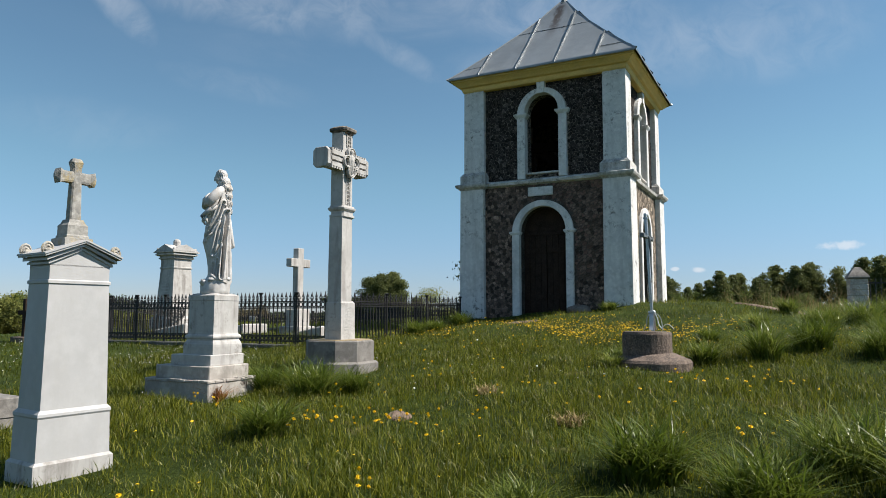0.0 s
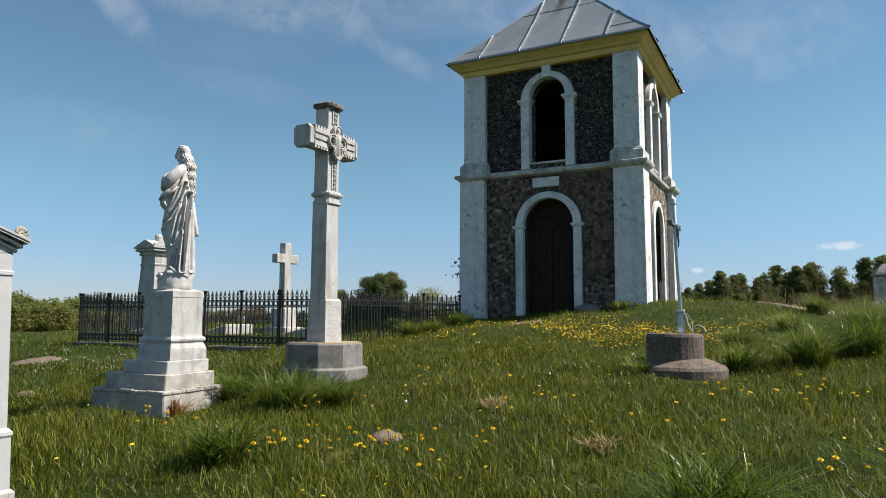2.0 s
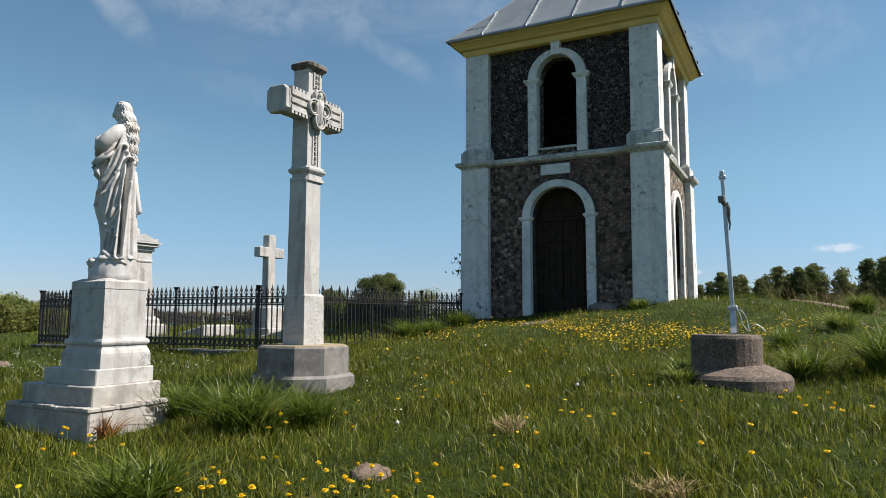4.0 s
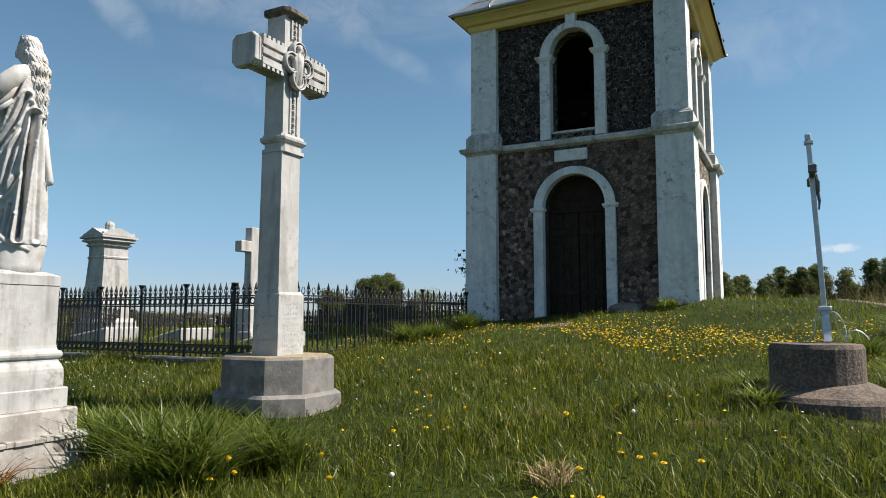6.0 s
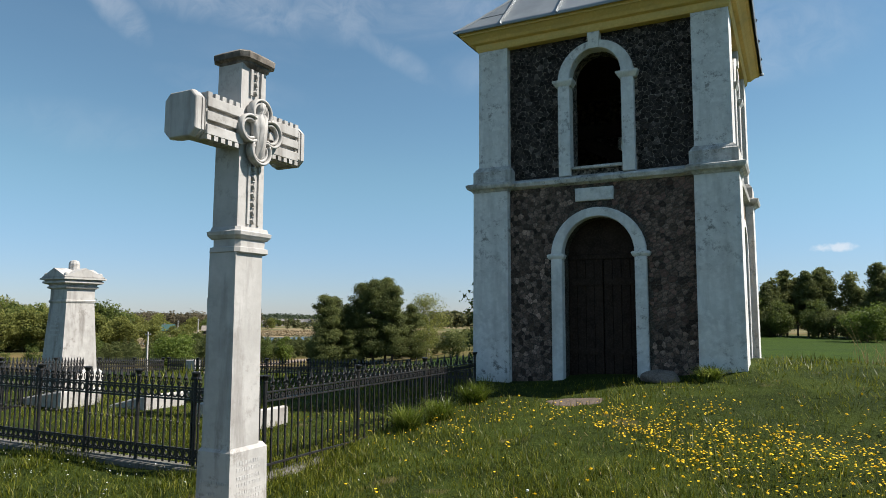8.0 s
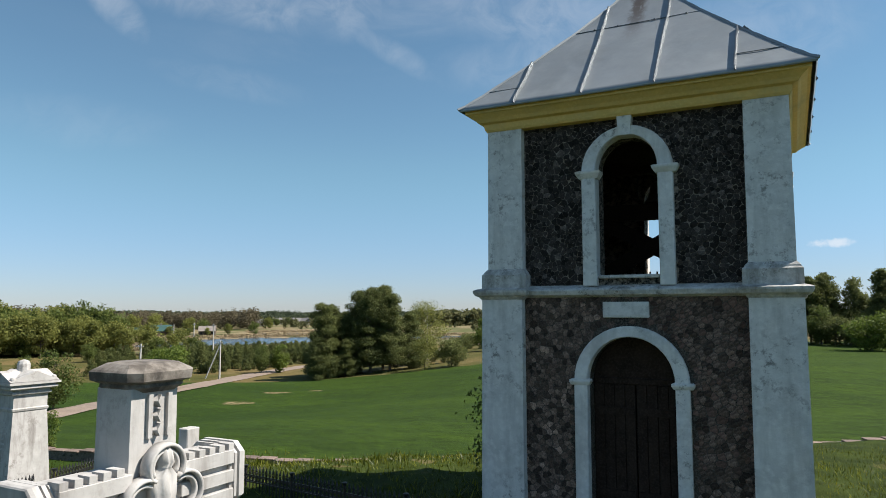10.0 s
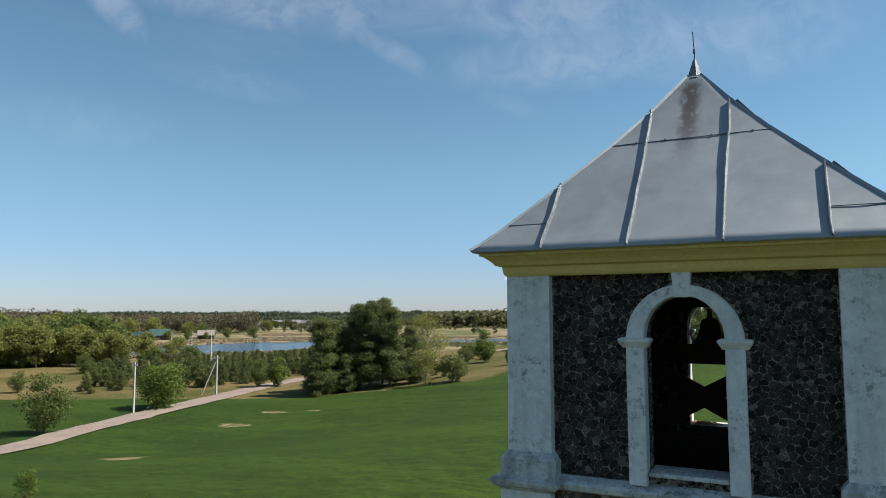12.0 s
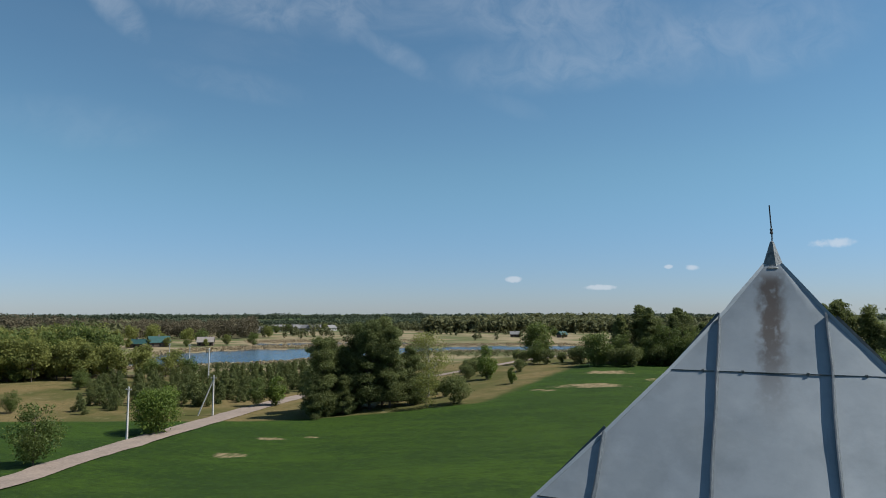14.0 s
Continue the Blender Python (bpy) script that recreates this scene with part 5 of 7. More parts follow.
PICKET = mesh_of("picket", bm, M_IRON)
bm = bmesh.new()
box(bm, -0.0075, 0.0075, -0.0075, 0.0075, -0.80, -0.10)
lathe(bm, ((0.006, -0.10), (0.013, -0.09), (0.005, -0.07), (0.010, -0.05), (0.002, -0.01)), 6)
SMALL_PICKET = mesh_of("short_picket", bm, M_IRON)
bm = bmesh.new()
lathe(bm, ((0.024, -1.10), (0.024, 0.0), (0.03, 0.01), (0.026, 0.03), (0.04, 0.06), (0.052, 0.075), (0.052, 0.09), (0.02, 0.095)), 10)
POST = mesh_of("post", bm, M_IRON)


def fence_side(a, b, top_a, top_b, posts, rings, label, curb=True):
    """One straight run of railing between two points of the plan; tops give the height of the post heads."""
    a, b = Vector((*a, 0)), Vector((*b, 0))
    length = (b - a).length
    ang = math.atan2(b.y - a.y, b.x - a.x)
    fence = thing("iron_fence", Matrix.Translation(a) @ Matrix.Rotation(ang, 4, "Z"), label, "fence", "railing round the family graves")
    slope = (top_b - top_a) / length
    shear = Matrix(((1, 0, 0, 0), (0, 1, 0, 0), (slope, 0, 1, top_a), (0, 0, 0, 1)))

    def add(name, me, x):
        ob = new(name, me)
        ob.parent = fence
        ob.matrix_basis = Matrix.Translation((x, 0, top_a + slope * x - 0.095))
        return ob

    for i in range(posts + 1):
        add("post", POST, length * i / posts)
    n = round(length / 0.115)
    for i in range(1, n):
        x = length * i / n
        if min(abs(x - length * q / posts) for q in range(posts + 1)) > 0.045:
            if i % 2 or rings:
                ob = add("picket", PICKET, x)
                ob.location.z -= 0.05
            else:
                add("short_picket", SMALL_PICKET, x).location.z -= 0.05
    for z, h in ((-0.20, 0.022), (-0.34, 0.022), (-0.93, 0.022), (-1.05, 0.022)) if rings else ((-0.20, 0.018), (-0.30, 0.018), (-1.02, 0.022)):
        bm = bmesh.new()
        box(bm, 0, length, -0.012, 0.012, z - h / 2, z + h / 2)
        bmesh.ops.transform(bm, matrix=shear, verts=bm.verts)
        part("rail", bm, M_IRON, fence)
    for zc, r in ((-0.27, 0.056), (-0.99, 0.050)) if rings else ((-0.25, 0.030),):
        bm = bmesh.new()
        for i in range(n):
            ring_flat(bm, length * (i + 0.5) / n, zc, r, 0.020, -0.008, 0.007, 10)
        bmesh.ops.transform(bm, matrix=shear, verts=bm.verts)
        ob = part("ring_band", bm, M_IRON, fence, "row of small iron rings")
        ob["kind"] = "stuff"
    bm = bmesh.new()                                                       # small scrolls between the spearheads
    for i in range(n):
        x = length * (i + 0.5) / n
        for s in (-1, 1):
            tube(bm, [(x + s * (0.05 - 0.03 * math.sin(t)), 0, -0.165 + 0.045 * t / 2 - 0.02 * math.cos(t)) for t in np.linspace(0, 3, 5)], 0.008, 4)
    bmesh.ops.transform(bm, matrix=shear, verts=bm.verts)
    ob = part("scroll_band", bm, M_IRON, fence, "row of small iron scrolls")
    ob["kind"] = "stuff"
    if curb:
        bm = bmesh.new()
        box(bm, -0.1, length + 0.1, -0.13, 0.13, -1.55, -1.12, 0.02)
        bmesh.ops.transform(bm, matrix=shear, verts=bm.verts)
        part("curb", bm, M_CURB, fence, "low weathered stone curb")
    return fence


fence_side((-9.25, -8.75), (-2.30, -8.70), 0.335, 0.345, 7, True, "black wrought-iron railing with spearheads and ring bands")
fence_side((-2.25, -8.65), (-2.08, -3.25), 0.345, 0.36, 3, False, "black wrought-iron railing with double top rail beside the tower")
fence_side((-2.25, -3.10), (-12.9, -0.75), 0.20, -0.20, 7, True, "black wrought-iron railing along the back of the graves")
fence_side((-13.0, -0.85), (-9.32, -8.65), -0.20, 0.33, 5, True, "black wrought-iron railing along the end of the graves")


# ---------------------------------------------------------------- graves behind the railing
def tomb(name, x, y, w, d, z0, z1, turn, label, mat, lid=0.06):
    t = thing(name, pose(x, y, 0, 0, 0, turn), label, "grave", "graves inside the railing")
    bm = bmesh.new()
    loft(bm, [square(w / 2, gh(x, y) - 0.3, d / 2), square(w / 2, z0 - 0.06, d / 2), square(w / 2 - 0.02, z0 - 0.045, d / 2 - 0.02)])
    part("kerb", bm, M_CURB, t, "dark mossy stone kerb")
    bm = bmesh.new()
    loft(bm, [square(w / 2 - 0.10, z0 - 0.06, d / 2 - 0.10), square(w / 2 - 0.12, z0 + 0.13, d / 2 - 0.11)])
    part("footing", bm, M_CURB, t)
    bm = bmesh.new()
    loft(bm, [[(-w / 2 + 0.06, -d / 2 + 0.05, z0 + 0.13), (w / 2 - 0.06, -d / 2 + 0.05, z0 + 0.13), (w / 2 - 0.06, d / 2 - 0.05, z0 + 0.13), (-w / 2 + 0.06, d / 2 - 0.05, z0 + 0.13)],
              [(-w / 2 + 0.06, -d / 2 + 0.05, z0 + 0.23), (w / 2 - 0.06, -d / 2 + 0.05, z1 - 0.03), (w / 2 - 0.06, d / 2 - 0.05, z1 - 0.03), (-w / 2 + 0.06, d / 2 - 0.05, z0 + 0.23)],
              [(-w / 2 + 0.09, -d / 2 + 0.08, z0 + 0.26), (w / 2 - 0.09, -d / 2 + 0.08, z1), (w / 2 - 0.09, d / 2 - 0.08, z1), (-w / 2 + 0.09, d / 2 - 0.08, z0 + 0.26)]])
    part("slab", bm, mat, t, "sloping white slab")
    return t


tomb("grave_slab", -9.75, -6.05, 1.45, 0.95, -0.86, -0.40, -3, "low white grave slab on a dark mossy kerb", M_WHITE_STONE)
tomb("grave_slab", -7.60, -5.80, 1.10, 1.00, -0.88, -0.40, -3, "short white grave slab on a dark mossy kerb", M_WHITE_STONE)
tomb("grave_slab", -4.65, -6.30, 1.05, 0.85, -0.86, -0.42, -3, "short white grave slab on a dark mossy kerb", M_WHITE_STONE)
tomb("grave_slab", -8.60, -4.00, 1.6, 0.9, -0.95, -0.55, -3, "low grave slab stained dark grey", M_GREY_STONE)
tomb("grave_slab", -6.30, -3.70, 1.5, 0.9, -0.95, -0.52, -3, "low grave slab stained dark grey", M_GREY_STONE)

bgx, bgy = -11.66, -4.64
obel = thing("grave_monument", pose(bgx, bgy, 0, 0, 0, -4), "tall grey-white stone grave monument with gabled head", "monument")
bm = bmesh.new()
box(bm, -0.75, 0.75, -0.75, 0.75, -1.5, -0.65, 0.02)
part("base", bm, M_GREY_STONE, obel)
bm = bmesh.new()
stack(bm, ((0.54, -0.66), (0.52, -0.30), (0.45, -0.22)))
part("plinth", bm, M_WHITE_STONE, obel)
bm = bmesh.new()
stack(bm, ((0.415, -0.25), (0.33, 1.28), (0.345, 1.30), (0.355, 1.34), (0.33, 1.36), (0.33, 1.62)))
part("shaft", bm, M_WHITE_STONE, obel, "tapering shaft with a worn panel")
bm = bmesh.new()
for i in range(6):
    box(bm, -0.2, 0.2 - 0.05 * (i % 3), -0.338 - 0.0052 * (6 - i) - 0.006, -0.32, 0.55 + i * 0.10, 0.59 + i * 0.10)
part("inscription", bm, M_WORN, obel, "worn illegible inscription lines")
bm = bmesh.new()
stack(bm, ((0.335, 1.60), (0.385, 1.63), (0.385, 1.66), (0.36, 1.67), (0.36, 1.70), (0.46, 1.74), (0.46, 1.78), (0.43, 1.785), (0.43, 1.80), (0.50, 1.82), (0.50, 1.86)))
part("cornice", bm, M_WHITE_STONE, obel)
bm = bmesh.new()
pr = [(-0.47, 1.85), (0.47, 1.85), (0.47, 1.88), (0.0, 2.08), (-0.47, 1.88)]
loft(bm, [[(x, y, z) for x, z in pr] for y in (-0.47, 0.47)])
loft(bm, [[(x, y, z) for y, z in pr] for x in (-0.47, 0.47)])
part("gable", bm, M_WHITE_STONE, obel)
for dx, dy, z0, r in ((0, 0, 2.05, 0.12), (-0.40, -0.40, 1.88, 0.05), (0.40, -0.40, 1.88, 0.05), (0.40, 0.40, 1.88, 0.05), (-0.40, 0.40, 1.88, 0.05)):
    bm = bmesh.new()
    lathe(bm, ((r, z0), (r, z0 + r * 1.2), (r * 0.8, z0 + r * 1.7), (r * 0.2, z0 + r * 1.95)), 10, dx, dy)
    part("knob", bm, M_WHITE_STONE, obel)

bx, by = -5.5, -6.0
bcross = thing("grave_cross", pose(bx, by, 0, 0, 0, 0), "plain white stone cross on a stepped base", "cross")
bm = bmesh.new()
box(bm, -0.55, 0.55, -0.5, 0.5, -1.3, -0.70, 0.015)
part("step", bm, M_GREY_STONE, bcross)
bm = bmesh.new()
box(bm, -0.33, 0.33, -0.33, 0.33, -0.71, -0.45, 0.015)
part("step", bm, M_WHITE_STONE, bcross)
bm = bmesh.new()
box(bm, -0.22, 0.22, -0.24, 0.24, -0.46, 0.0, 0.015)
part("block", bm, M_WHITE_STONE, bcross)
bm = bmesh.new()
box(bm, -0.09, 0.09, -0.115, 0.115, -0.01, 1.60, 0.012)
part("upright", bm, M_WHITE_STONE, bcross)
bm = bmesh.new()
box(bm, -0.088, 0.088, -0.39, 0.39, 1.10, 1.32, 0.012)
part("crossbar", bm, M_WHITE_STONE, bcross)

# a small stele near the back of the enclosure
small = thing("grave_stele", pose(-11.7, -0.95, 0, 0, 0, 5), "small plain white grave stele", "gravestone")
bm = bmesh.new()
box(bm, -0.16, 0.16, -0.12, 0.12, -1.6, -0.22, 0.015)
part("stele", bm, M_WHITE_STONE, small)

# small dark wooden cross and a kerbed grave on the left
wx, wy = -12.21, -9.09
wcross = thing("wooden_cross", pose(wx, wy, gh(wx, wy)), "small dark wooden cross beside the railing", "cross")
bm = bmesh.new()
box(bm, -0.06, 0.06, -0.05, 0.05, -0.1, 1.15, 0.01)
part("upright", bm, M_BLACK, wcross)
bm = bmesh.new()
box(bm, -0.28, 0.28, -0.045, 0.045, 0.72, 0.84, 0.01)
part("crossbar", bm, M_BLACK, wcross)
bm = bmesh.new()
box(bm, -0.3, 0.3, -0.2, 0.2, -0.2, 0.14, 0.02)
part("base", bm, M_CONCRETE, wcross)
gx, gy = -1.93, -15.67
kerb = thing("grave_kerb", pose(gx, gy, gh(gx, gy), 0, 0, -6), "low grey stone grave kerb in the grass", "grave")
bm = bmesh.new()
box(bm, -0.95, 0.35, -0.32, 0.32, -0.2, 0.12, 0.015)
part("kerb", bm, M_GREY_STONE, kerb)
bm = bmesh.new()
box(bm, -0.6, 0.36, -0.24, 0.24, 0.11, 0.34, 0.015)
part("block", bm, M_GREY_STONE, kerb)

# gate pillar with a pyramid cap, and the gate beside it
M_BRICKWHITE = material("limewashed_brick", (0.50, 0.49, 0.47), (0.27, 0.25, 0.23), (0.60, 0.59, 0.57), 0.9, scale=6, fine=20, bump=0.8, bump_scale=25, stain=(0.25, 0.20, 0.17), stain_amount=0.6, stain_scale=4)
gpx, gpy = 7.68, 2.2
pillar = thing("gate_pillar", pose(gpx, gpy, 0, 0, 0, 8), "limewashed brick gate pillar with a pyramid cap", "pillar")
for i in range(9):
    bm = bmesh.new()
    e = 0.006 * math.sin(i * 2.3)
    box(bm, -0.225 + e, 0.225 + e, -0.225, 0.225, -0.55 + i * 0.16, -0.55 + i * 0.16 + 0.15, 0.012)
    part("brick_course", bm, M_BRICKWHITE, pillar)
bm = bmesh.new()
box(bm, -0.208, 0.208, -0.208, 0.208, -1.2, 0.885)
part("core", bm, M_BRICKWHITE, pillar)
bm = bmesh.new()
loft(bm, [square(h, z) for h, z in ((0.22, 0.88), (0.262, 0.89), (0.265, 0.93), (0.235, 0.99), (0.13, 1.13), (0.08, 1.20), (0.04, 1.21))])
part("cap", bm, M_GREY_STONE, pillar)
gate = thing("iron_gate", pose(gpx + 0.26, gpy + 0.05, -0.25, 0, 0, 8), "dark iron bar gate hung on the pillar", "gate")
for z in (0.12, 1.0):
    bm = bmesh.new()
    box(bm, 0, 1.6, -0.015, 0.015, z, z + 0.04)
    part("rail", bm, M_IRON, gate)
for i in range(12):
    bm = bmesh.new()
    tube(bm, ((0.05 + i * 0.135, 0, 0.05), (0.05 + i * 0.135, 0, 1.15)), 0.012, 5)
    part("bar", bm, M_IRON, gate)

# churchyard wall of field stones down the slope
M_WALLSTONE = material("wall_boulder", (0.12, 0.095, 0.078), (0.06, 0.05, 0.043), (0.20, 0.165, 0.14), 0.9, scale=7, fine=40, bump=0.7, bump_scale=30, spread=0.5)
wall = thing("churchyard_wall", pose(0, 0, 0), "low fieldstone churchyard wall with brown coping", "wall", kind="structure")
WALL_LINE = ((-60.0, 1.0), (-33.2, 8.5), (-27.27, 9.95), (-21.67, 11.7), (-16.35, 13.1), (-4.0, 18.0), (12.0, 24.0), (26.0, 28.0))


def along(line, step):
    out = []
    for (xa, ya), (xb, yb) in zip(line, line[1:]):
        n = max(1, int(math.hypot(xb - xa, yb - ya) / step))
        out += [(xa + (xb - xa) * i / n, ya + (yb - ya) * i / n, math.atan2(yb - ya, xb - xa)) for i in range(n)]
    return out


random.seed(11)
bm = bmesh.new()
box(bm, -0.41, 0.41, -0.28, 0.28, 0.0, 0.07, 0.02)
M_COPING = material("brown_coping", (0.19, 0.135, 0.108), (0.10, 0.072, 0.058), (0.27, 0.20, 0.165), 0.95, scale=5, fine=30, bump=0.8, bump_scale=24, spread=0.3)
COPING = mesh_of("coping_stone", bm, M_COPING)
stones = []
for i in range(6):
    bm = bmesh.new()
    bmesh.ops.create_icosphere(bm, subdivisions=1, radius=0.5)
    for v in bm.verts:
        v.co *= 1 + 0.35 * noise.noise(v.co * 2 + Vector((i * 7, 0, 0)))
    stones.append(mesh_of("stone", bm, M_WALLSTONE))
for x, y, a in along(WALL_LINE[1:7], 0.8):
    ob = new("coping_stone", COPING)
    ob.parent = wall
    ob.matrix_basis = Matrix.Translation((x, y, gh(x, y) + 0.42)) @ Matrix.Rotation(a + random.uniform(-0.04, 0.04), 4, "Z") @ Matrix.Diagonal((0.97, random.uniform(0.85, 1.05), random.uniform(0.8, 1.2), 1))
for x, y, a in along(WALL_LINE[1:6], 0.36):
    for h in (0.06, 0.30):
        ob = new("stone", random.choice(stones))
        ob.parent = wall
        ob.matrix_basis = Matrix.Translation((x + random.uniform(-0.05, 0.05), y, gh(x, y) + h + random.uniform(-0.03, 0.03))) @ Matrix.Rotation(a, 4, "Z") @ Matrix.Rotation(random.uniform(-0.4, 0.4), 4, "Y") @ Matrix.Diagonal((random.uniform(0.36, 0.46), 0.55, random.uniform(0.26, 0.34), 1))
bm = bmesh.new()
for (xa, ya), (xb, yb) in zip(WALL_LINE, WALL_LINE[1:]):
    L = math.hypot(xb - xa, yb - ya)
    for i in range(int(L / 2) + 1):
        f0, f1 = i / (int(L / 2) + 1), (i + 1) / (int(L / 2) + 1)
        p0, p1 = ((xa + (xb - xa) * f, ya + (yb - ya) * f) for f in (f0, f1))
        nx, ny = -(yb - ya) / L * 0.2, (xb - xa) / L * 0.2
        loft(bm, [[(p[0] - nx, p[1] - ny, gh(*p) - 0.4), (p[0] + nx, p[1] + ny, gh(*p) - 0.4), (p[0] + nx, p[1] + ny, gh(*p) + 0.42), (p[0] - nx, p[1] - ny, gh(*p) + 0.42)] for p in (p0, p1)])
ob = part("wall_core", bm, M_WALLSTONE, wall)

# door step: worn patch of gravel and a few stones
M_GRAVEL = material("door_gravel", (0.115, 0.082, 0.062), (0.06, 0.045, 0.035), (0.18, 0.135, 0.105), 0.95, scale=8, fine=60, bump=0.9, bump_scale=40)


def ground_patch(name, cx, cy, rx, ry, mat, label, lift=0.02, k=26, turn=0.0, seed=0, dome=0.0, rough=0.0):
    bm = bmesh.new()
    rings = []
    for q in (0.02, 0.15, 0.3, 0.45, 0.6, 0.75, 0.88, 1.0):
        ring = []
        for i in range(k):
            t = 2 * math.pi * i / k
            e = q * (1 + 0.28 * noise.noise((math.cos(t) * 1.6 + seed, math.sin(t) * 1.6, seed * 3.1)))
            px, py = rx * e * math.cos(t), ry * e * math.sin(t)
            x, y = cx + px * math.cos(turn) - py * math.sin(turn), cy + px * math.sin(turn) + py * math.cos(turn)
            z = gh(x, y) + (lift if q < 0.95 else -0.03) + dome * (1 - q * q) * (1 + 0.5 * noise.noise((x * 6, y * 6, seed))) + rough * 0.03 * (1 - q) * noise.noise((x * 28, y * 28, seed))
            ring.append((x, y, z))
        rings.append(ring)
    loft(bm, list(reversed(rings)))
    ob = new(name, mesh_of(name, bm, mat, True))
    return tagged(ob, label, "ground patch", kind="structure")


ground_patch("gravel_patch", 0.05, -4.16, 0.52, 0.30, M_GRAVEL, "worn gravel patch before the tower door", lift=0.008, seed=1, k=40, rough=0.5)
M_SOIL = material("bare_soil", (0.18, 0.125, 0.09), (0.11, 0.075, 0.055), (0.26, 0.19, 0.14), 0.95, scale=10, fine=50, bump=0.9, bump_scale=30, depth=0.03)
for i, (x, y, r) in enumerate(((2.33, -13.74, 0.15), (-3.4, -13.5, 0.16), (5.6, -1.6, 0.8), (-7.2, -11.0, 0.5))):
    hill = ground_patch("molehill", x, y, r, r * 0.85, M_SOIL, "small mound of dry bare soil in the grass", seed=i + 4, dome=0.05 if r < 0.3 else 0.03, k=40, rough=0.9)
    hill["category"], hill["kind"] = "molehill", "thing"
rock = thing("boulder", pose(1.15, -2.75, gh(1.15, -2.75)), "grey boulder at the foot of the tower wall", "rock")
bm = bmesh.new()
bmesh.ops.create_icosphere(bm, subdivisions=3, radius=1)
for v in bm.verts:
    v.co *= 1 + 0.25 * noise.noise(v.co * 1.4)
    v.co = Vector((v.co.x * 0.34, v.co.y * 0.22, v.co.z * 0.16 + 0.03))
part("boulder_body", bm, M_WALLSTONE, rock, smooth=True)

# ---------------------------------------------------------------- landscape
def ribbon(name, line, width, mat, label, lift=0.05, n=6):
    pts = [Vector((x, y, 0)) for x, y in line]
    dense = []
    for i in range(len(pts) - 1):
        p0, p1, p2, p3 = pts[max(i - 1, 0)], pts[i], pts[i + 1], pts[min(i + 2, len(pts) - 1)]
        for q in range(n):
            t = q / n
            dense.append(0.5 * ((2 * p1) + (p2 - p0) * t + (2 * p0 - 5 * p1 + 4 * p2 - p3) * t * t + (3 * p1 - p0 - 3 * p2 + p3) * t ** 3))
    dense.append(pts[-1])
    bm = bmesh.new()
    rows = []
    for i, p in enumerate(dense):
        d = (dense[min(i + 1, len(dense) - 1)] - dense[max(i - 1, 0)]).normalized()
        s = Vector((-d.y, d.x, 0))
        row = []
        for f in (-0.5, -0.25, 0.0, 0.25, 0.5):
            q = p + s * width * f * (1 + 0.10 * noise.noise((p.x * 0.2, p.y * 0.2, f * 3)))
            row.append(bm.verts.new((q.x, q.y, gh(q.x, q.y) + lift + (0.05 if abs(f) == 0.25 else 0.02 if f == 0 else 0.0))))
        rows.append(row)
    for a, b in zip(rows, rows[1:]):
        for i in range(4):
            bm.faces.new((a[i], b[i], b[i + 1], a[i + 1]))
    bmesh.ops.recalc_face_normals(bm, faces=bm.faces)
    ob = new(name, mesh_of(name, bm, mat, True))
    return tagged(ob, label, "road", kind="structure")


M_ROAD = material("sandy_road", (0.225, 0.170, 0.132), (0.165, 0.125, 0.098), (0.28, 0.215, 0.172), 0.95, scale=0.4, fine=3, bump=0.4, bump_scale=5)
ribbon("road", ((-55, -30), (-66, 6), (-75.2, 35), (-78.6, 44.2), (-82, 55.8), (-85.8, 69.6), (-90.9, 88.9), (-93.7, 101.7), (-94, 112), (-88, 128), (-80, 142)), 4.6, M_ROAD, "pale sandy country road across the fields", 0.10)
ribbon("road", ((-80, 142), (-70, 162), (-60, 185), (-52, 215), (-30, 250)), 4.0, M_ROAD, "pale sandy country road beyond the bank", 0.12)

# lake
M_WATER = bpy.data.materials.new("lake_water")
M_WATER.use_nodes = True
wb = M_WATER.node_tree.nodes["Principled BSDF"]
wb.inputs["Base Color"].default_value = (0.015, 0.045, 0.085, 1)
wb.inputs["Roughness"].default_value = 0.12
wb.inputs["IOR"].default_value = 1.33
wt = M_WATER.node_tree.nodes.new("ShaderNodeTexNoise")
wt.inputs["Scale"].default_value, wt.inputs["Detail"].default_value = 0.8, 5
wbp = M_WATER.node_tree.nodes.new("ShaderNodeBump")
wbp.inputs["Strength"].default_value, wbp.inputs["Distance"].default_value = 0.5, 0.3
wco = M_WATER.node_tree.nodes.new("ShaderNodeTexCoord")
M_WATER.node_tree.links.new(wco.outputs["Object"], wt.inputs["Vector"])
M_WATER.node_tree.links.new(wt.outputs["Fac"], wbp.inputs["Height"])
M_WATER.node_tree.links.new(wbp.outputs[0], wb.inputs["Normal"])
bm = bmesh.new()
a0, a1 = radians(95), radians(147)
inner = [bm.verts.new((246 * math.cos(a0 + (a1 - a0) * i / 40), 246 * math.sin(a0 + (a1 - a0) * i / 40), -11.05)) for i in range(41)]
outer = [bm.verts.new((470 * math.cos(a0 + (a1 - a0) * i / 40), 470 * math.sin(a0 + (a1 - a0) * i / 40), -11.05)) for i in range(41)]
for i in range(40):
    bm.faces.new((inner[i], inner[i + 1], outer[i + 1], outer[i]))
bmesh.ops.recalc_face_normals(bm, faces=bm.faces)
lake = tagged(new("water", mesh_of("water", bm, M_WATER)), "blue lake with reedy shores beyond the fields", "lake", kind="structure")

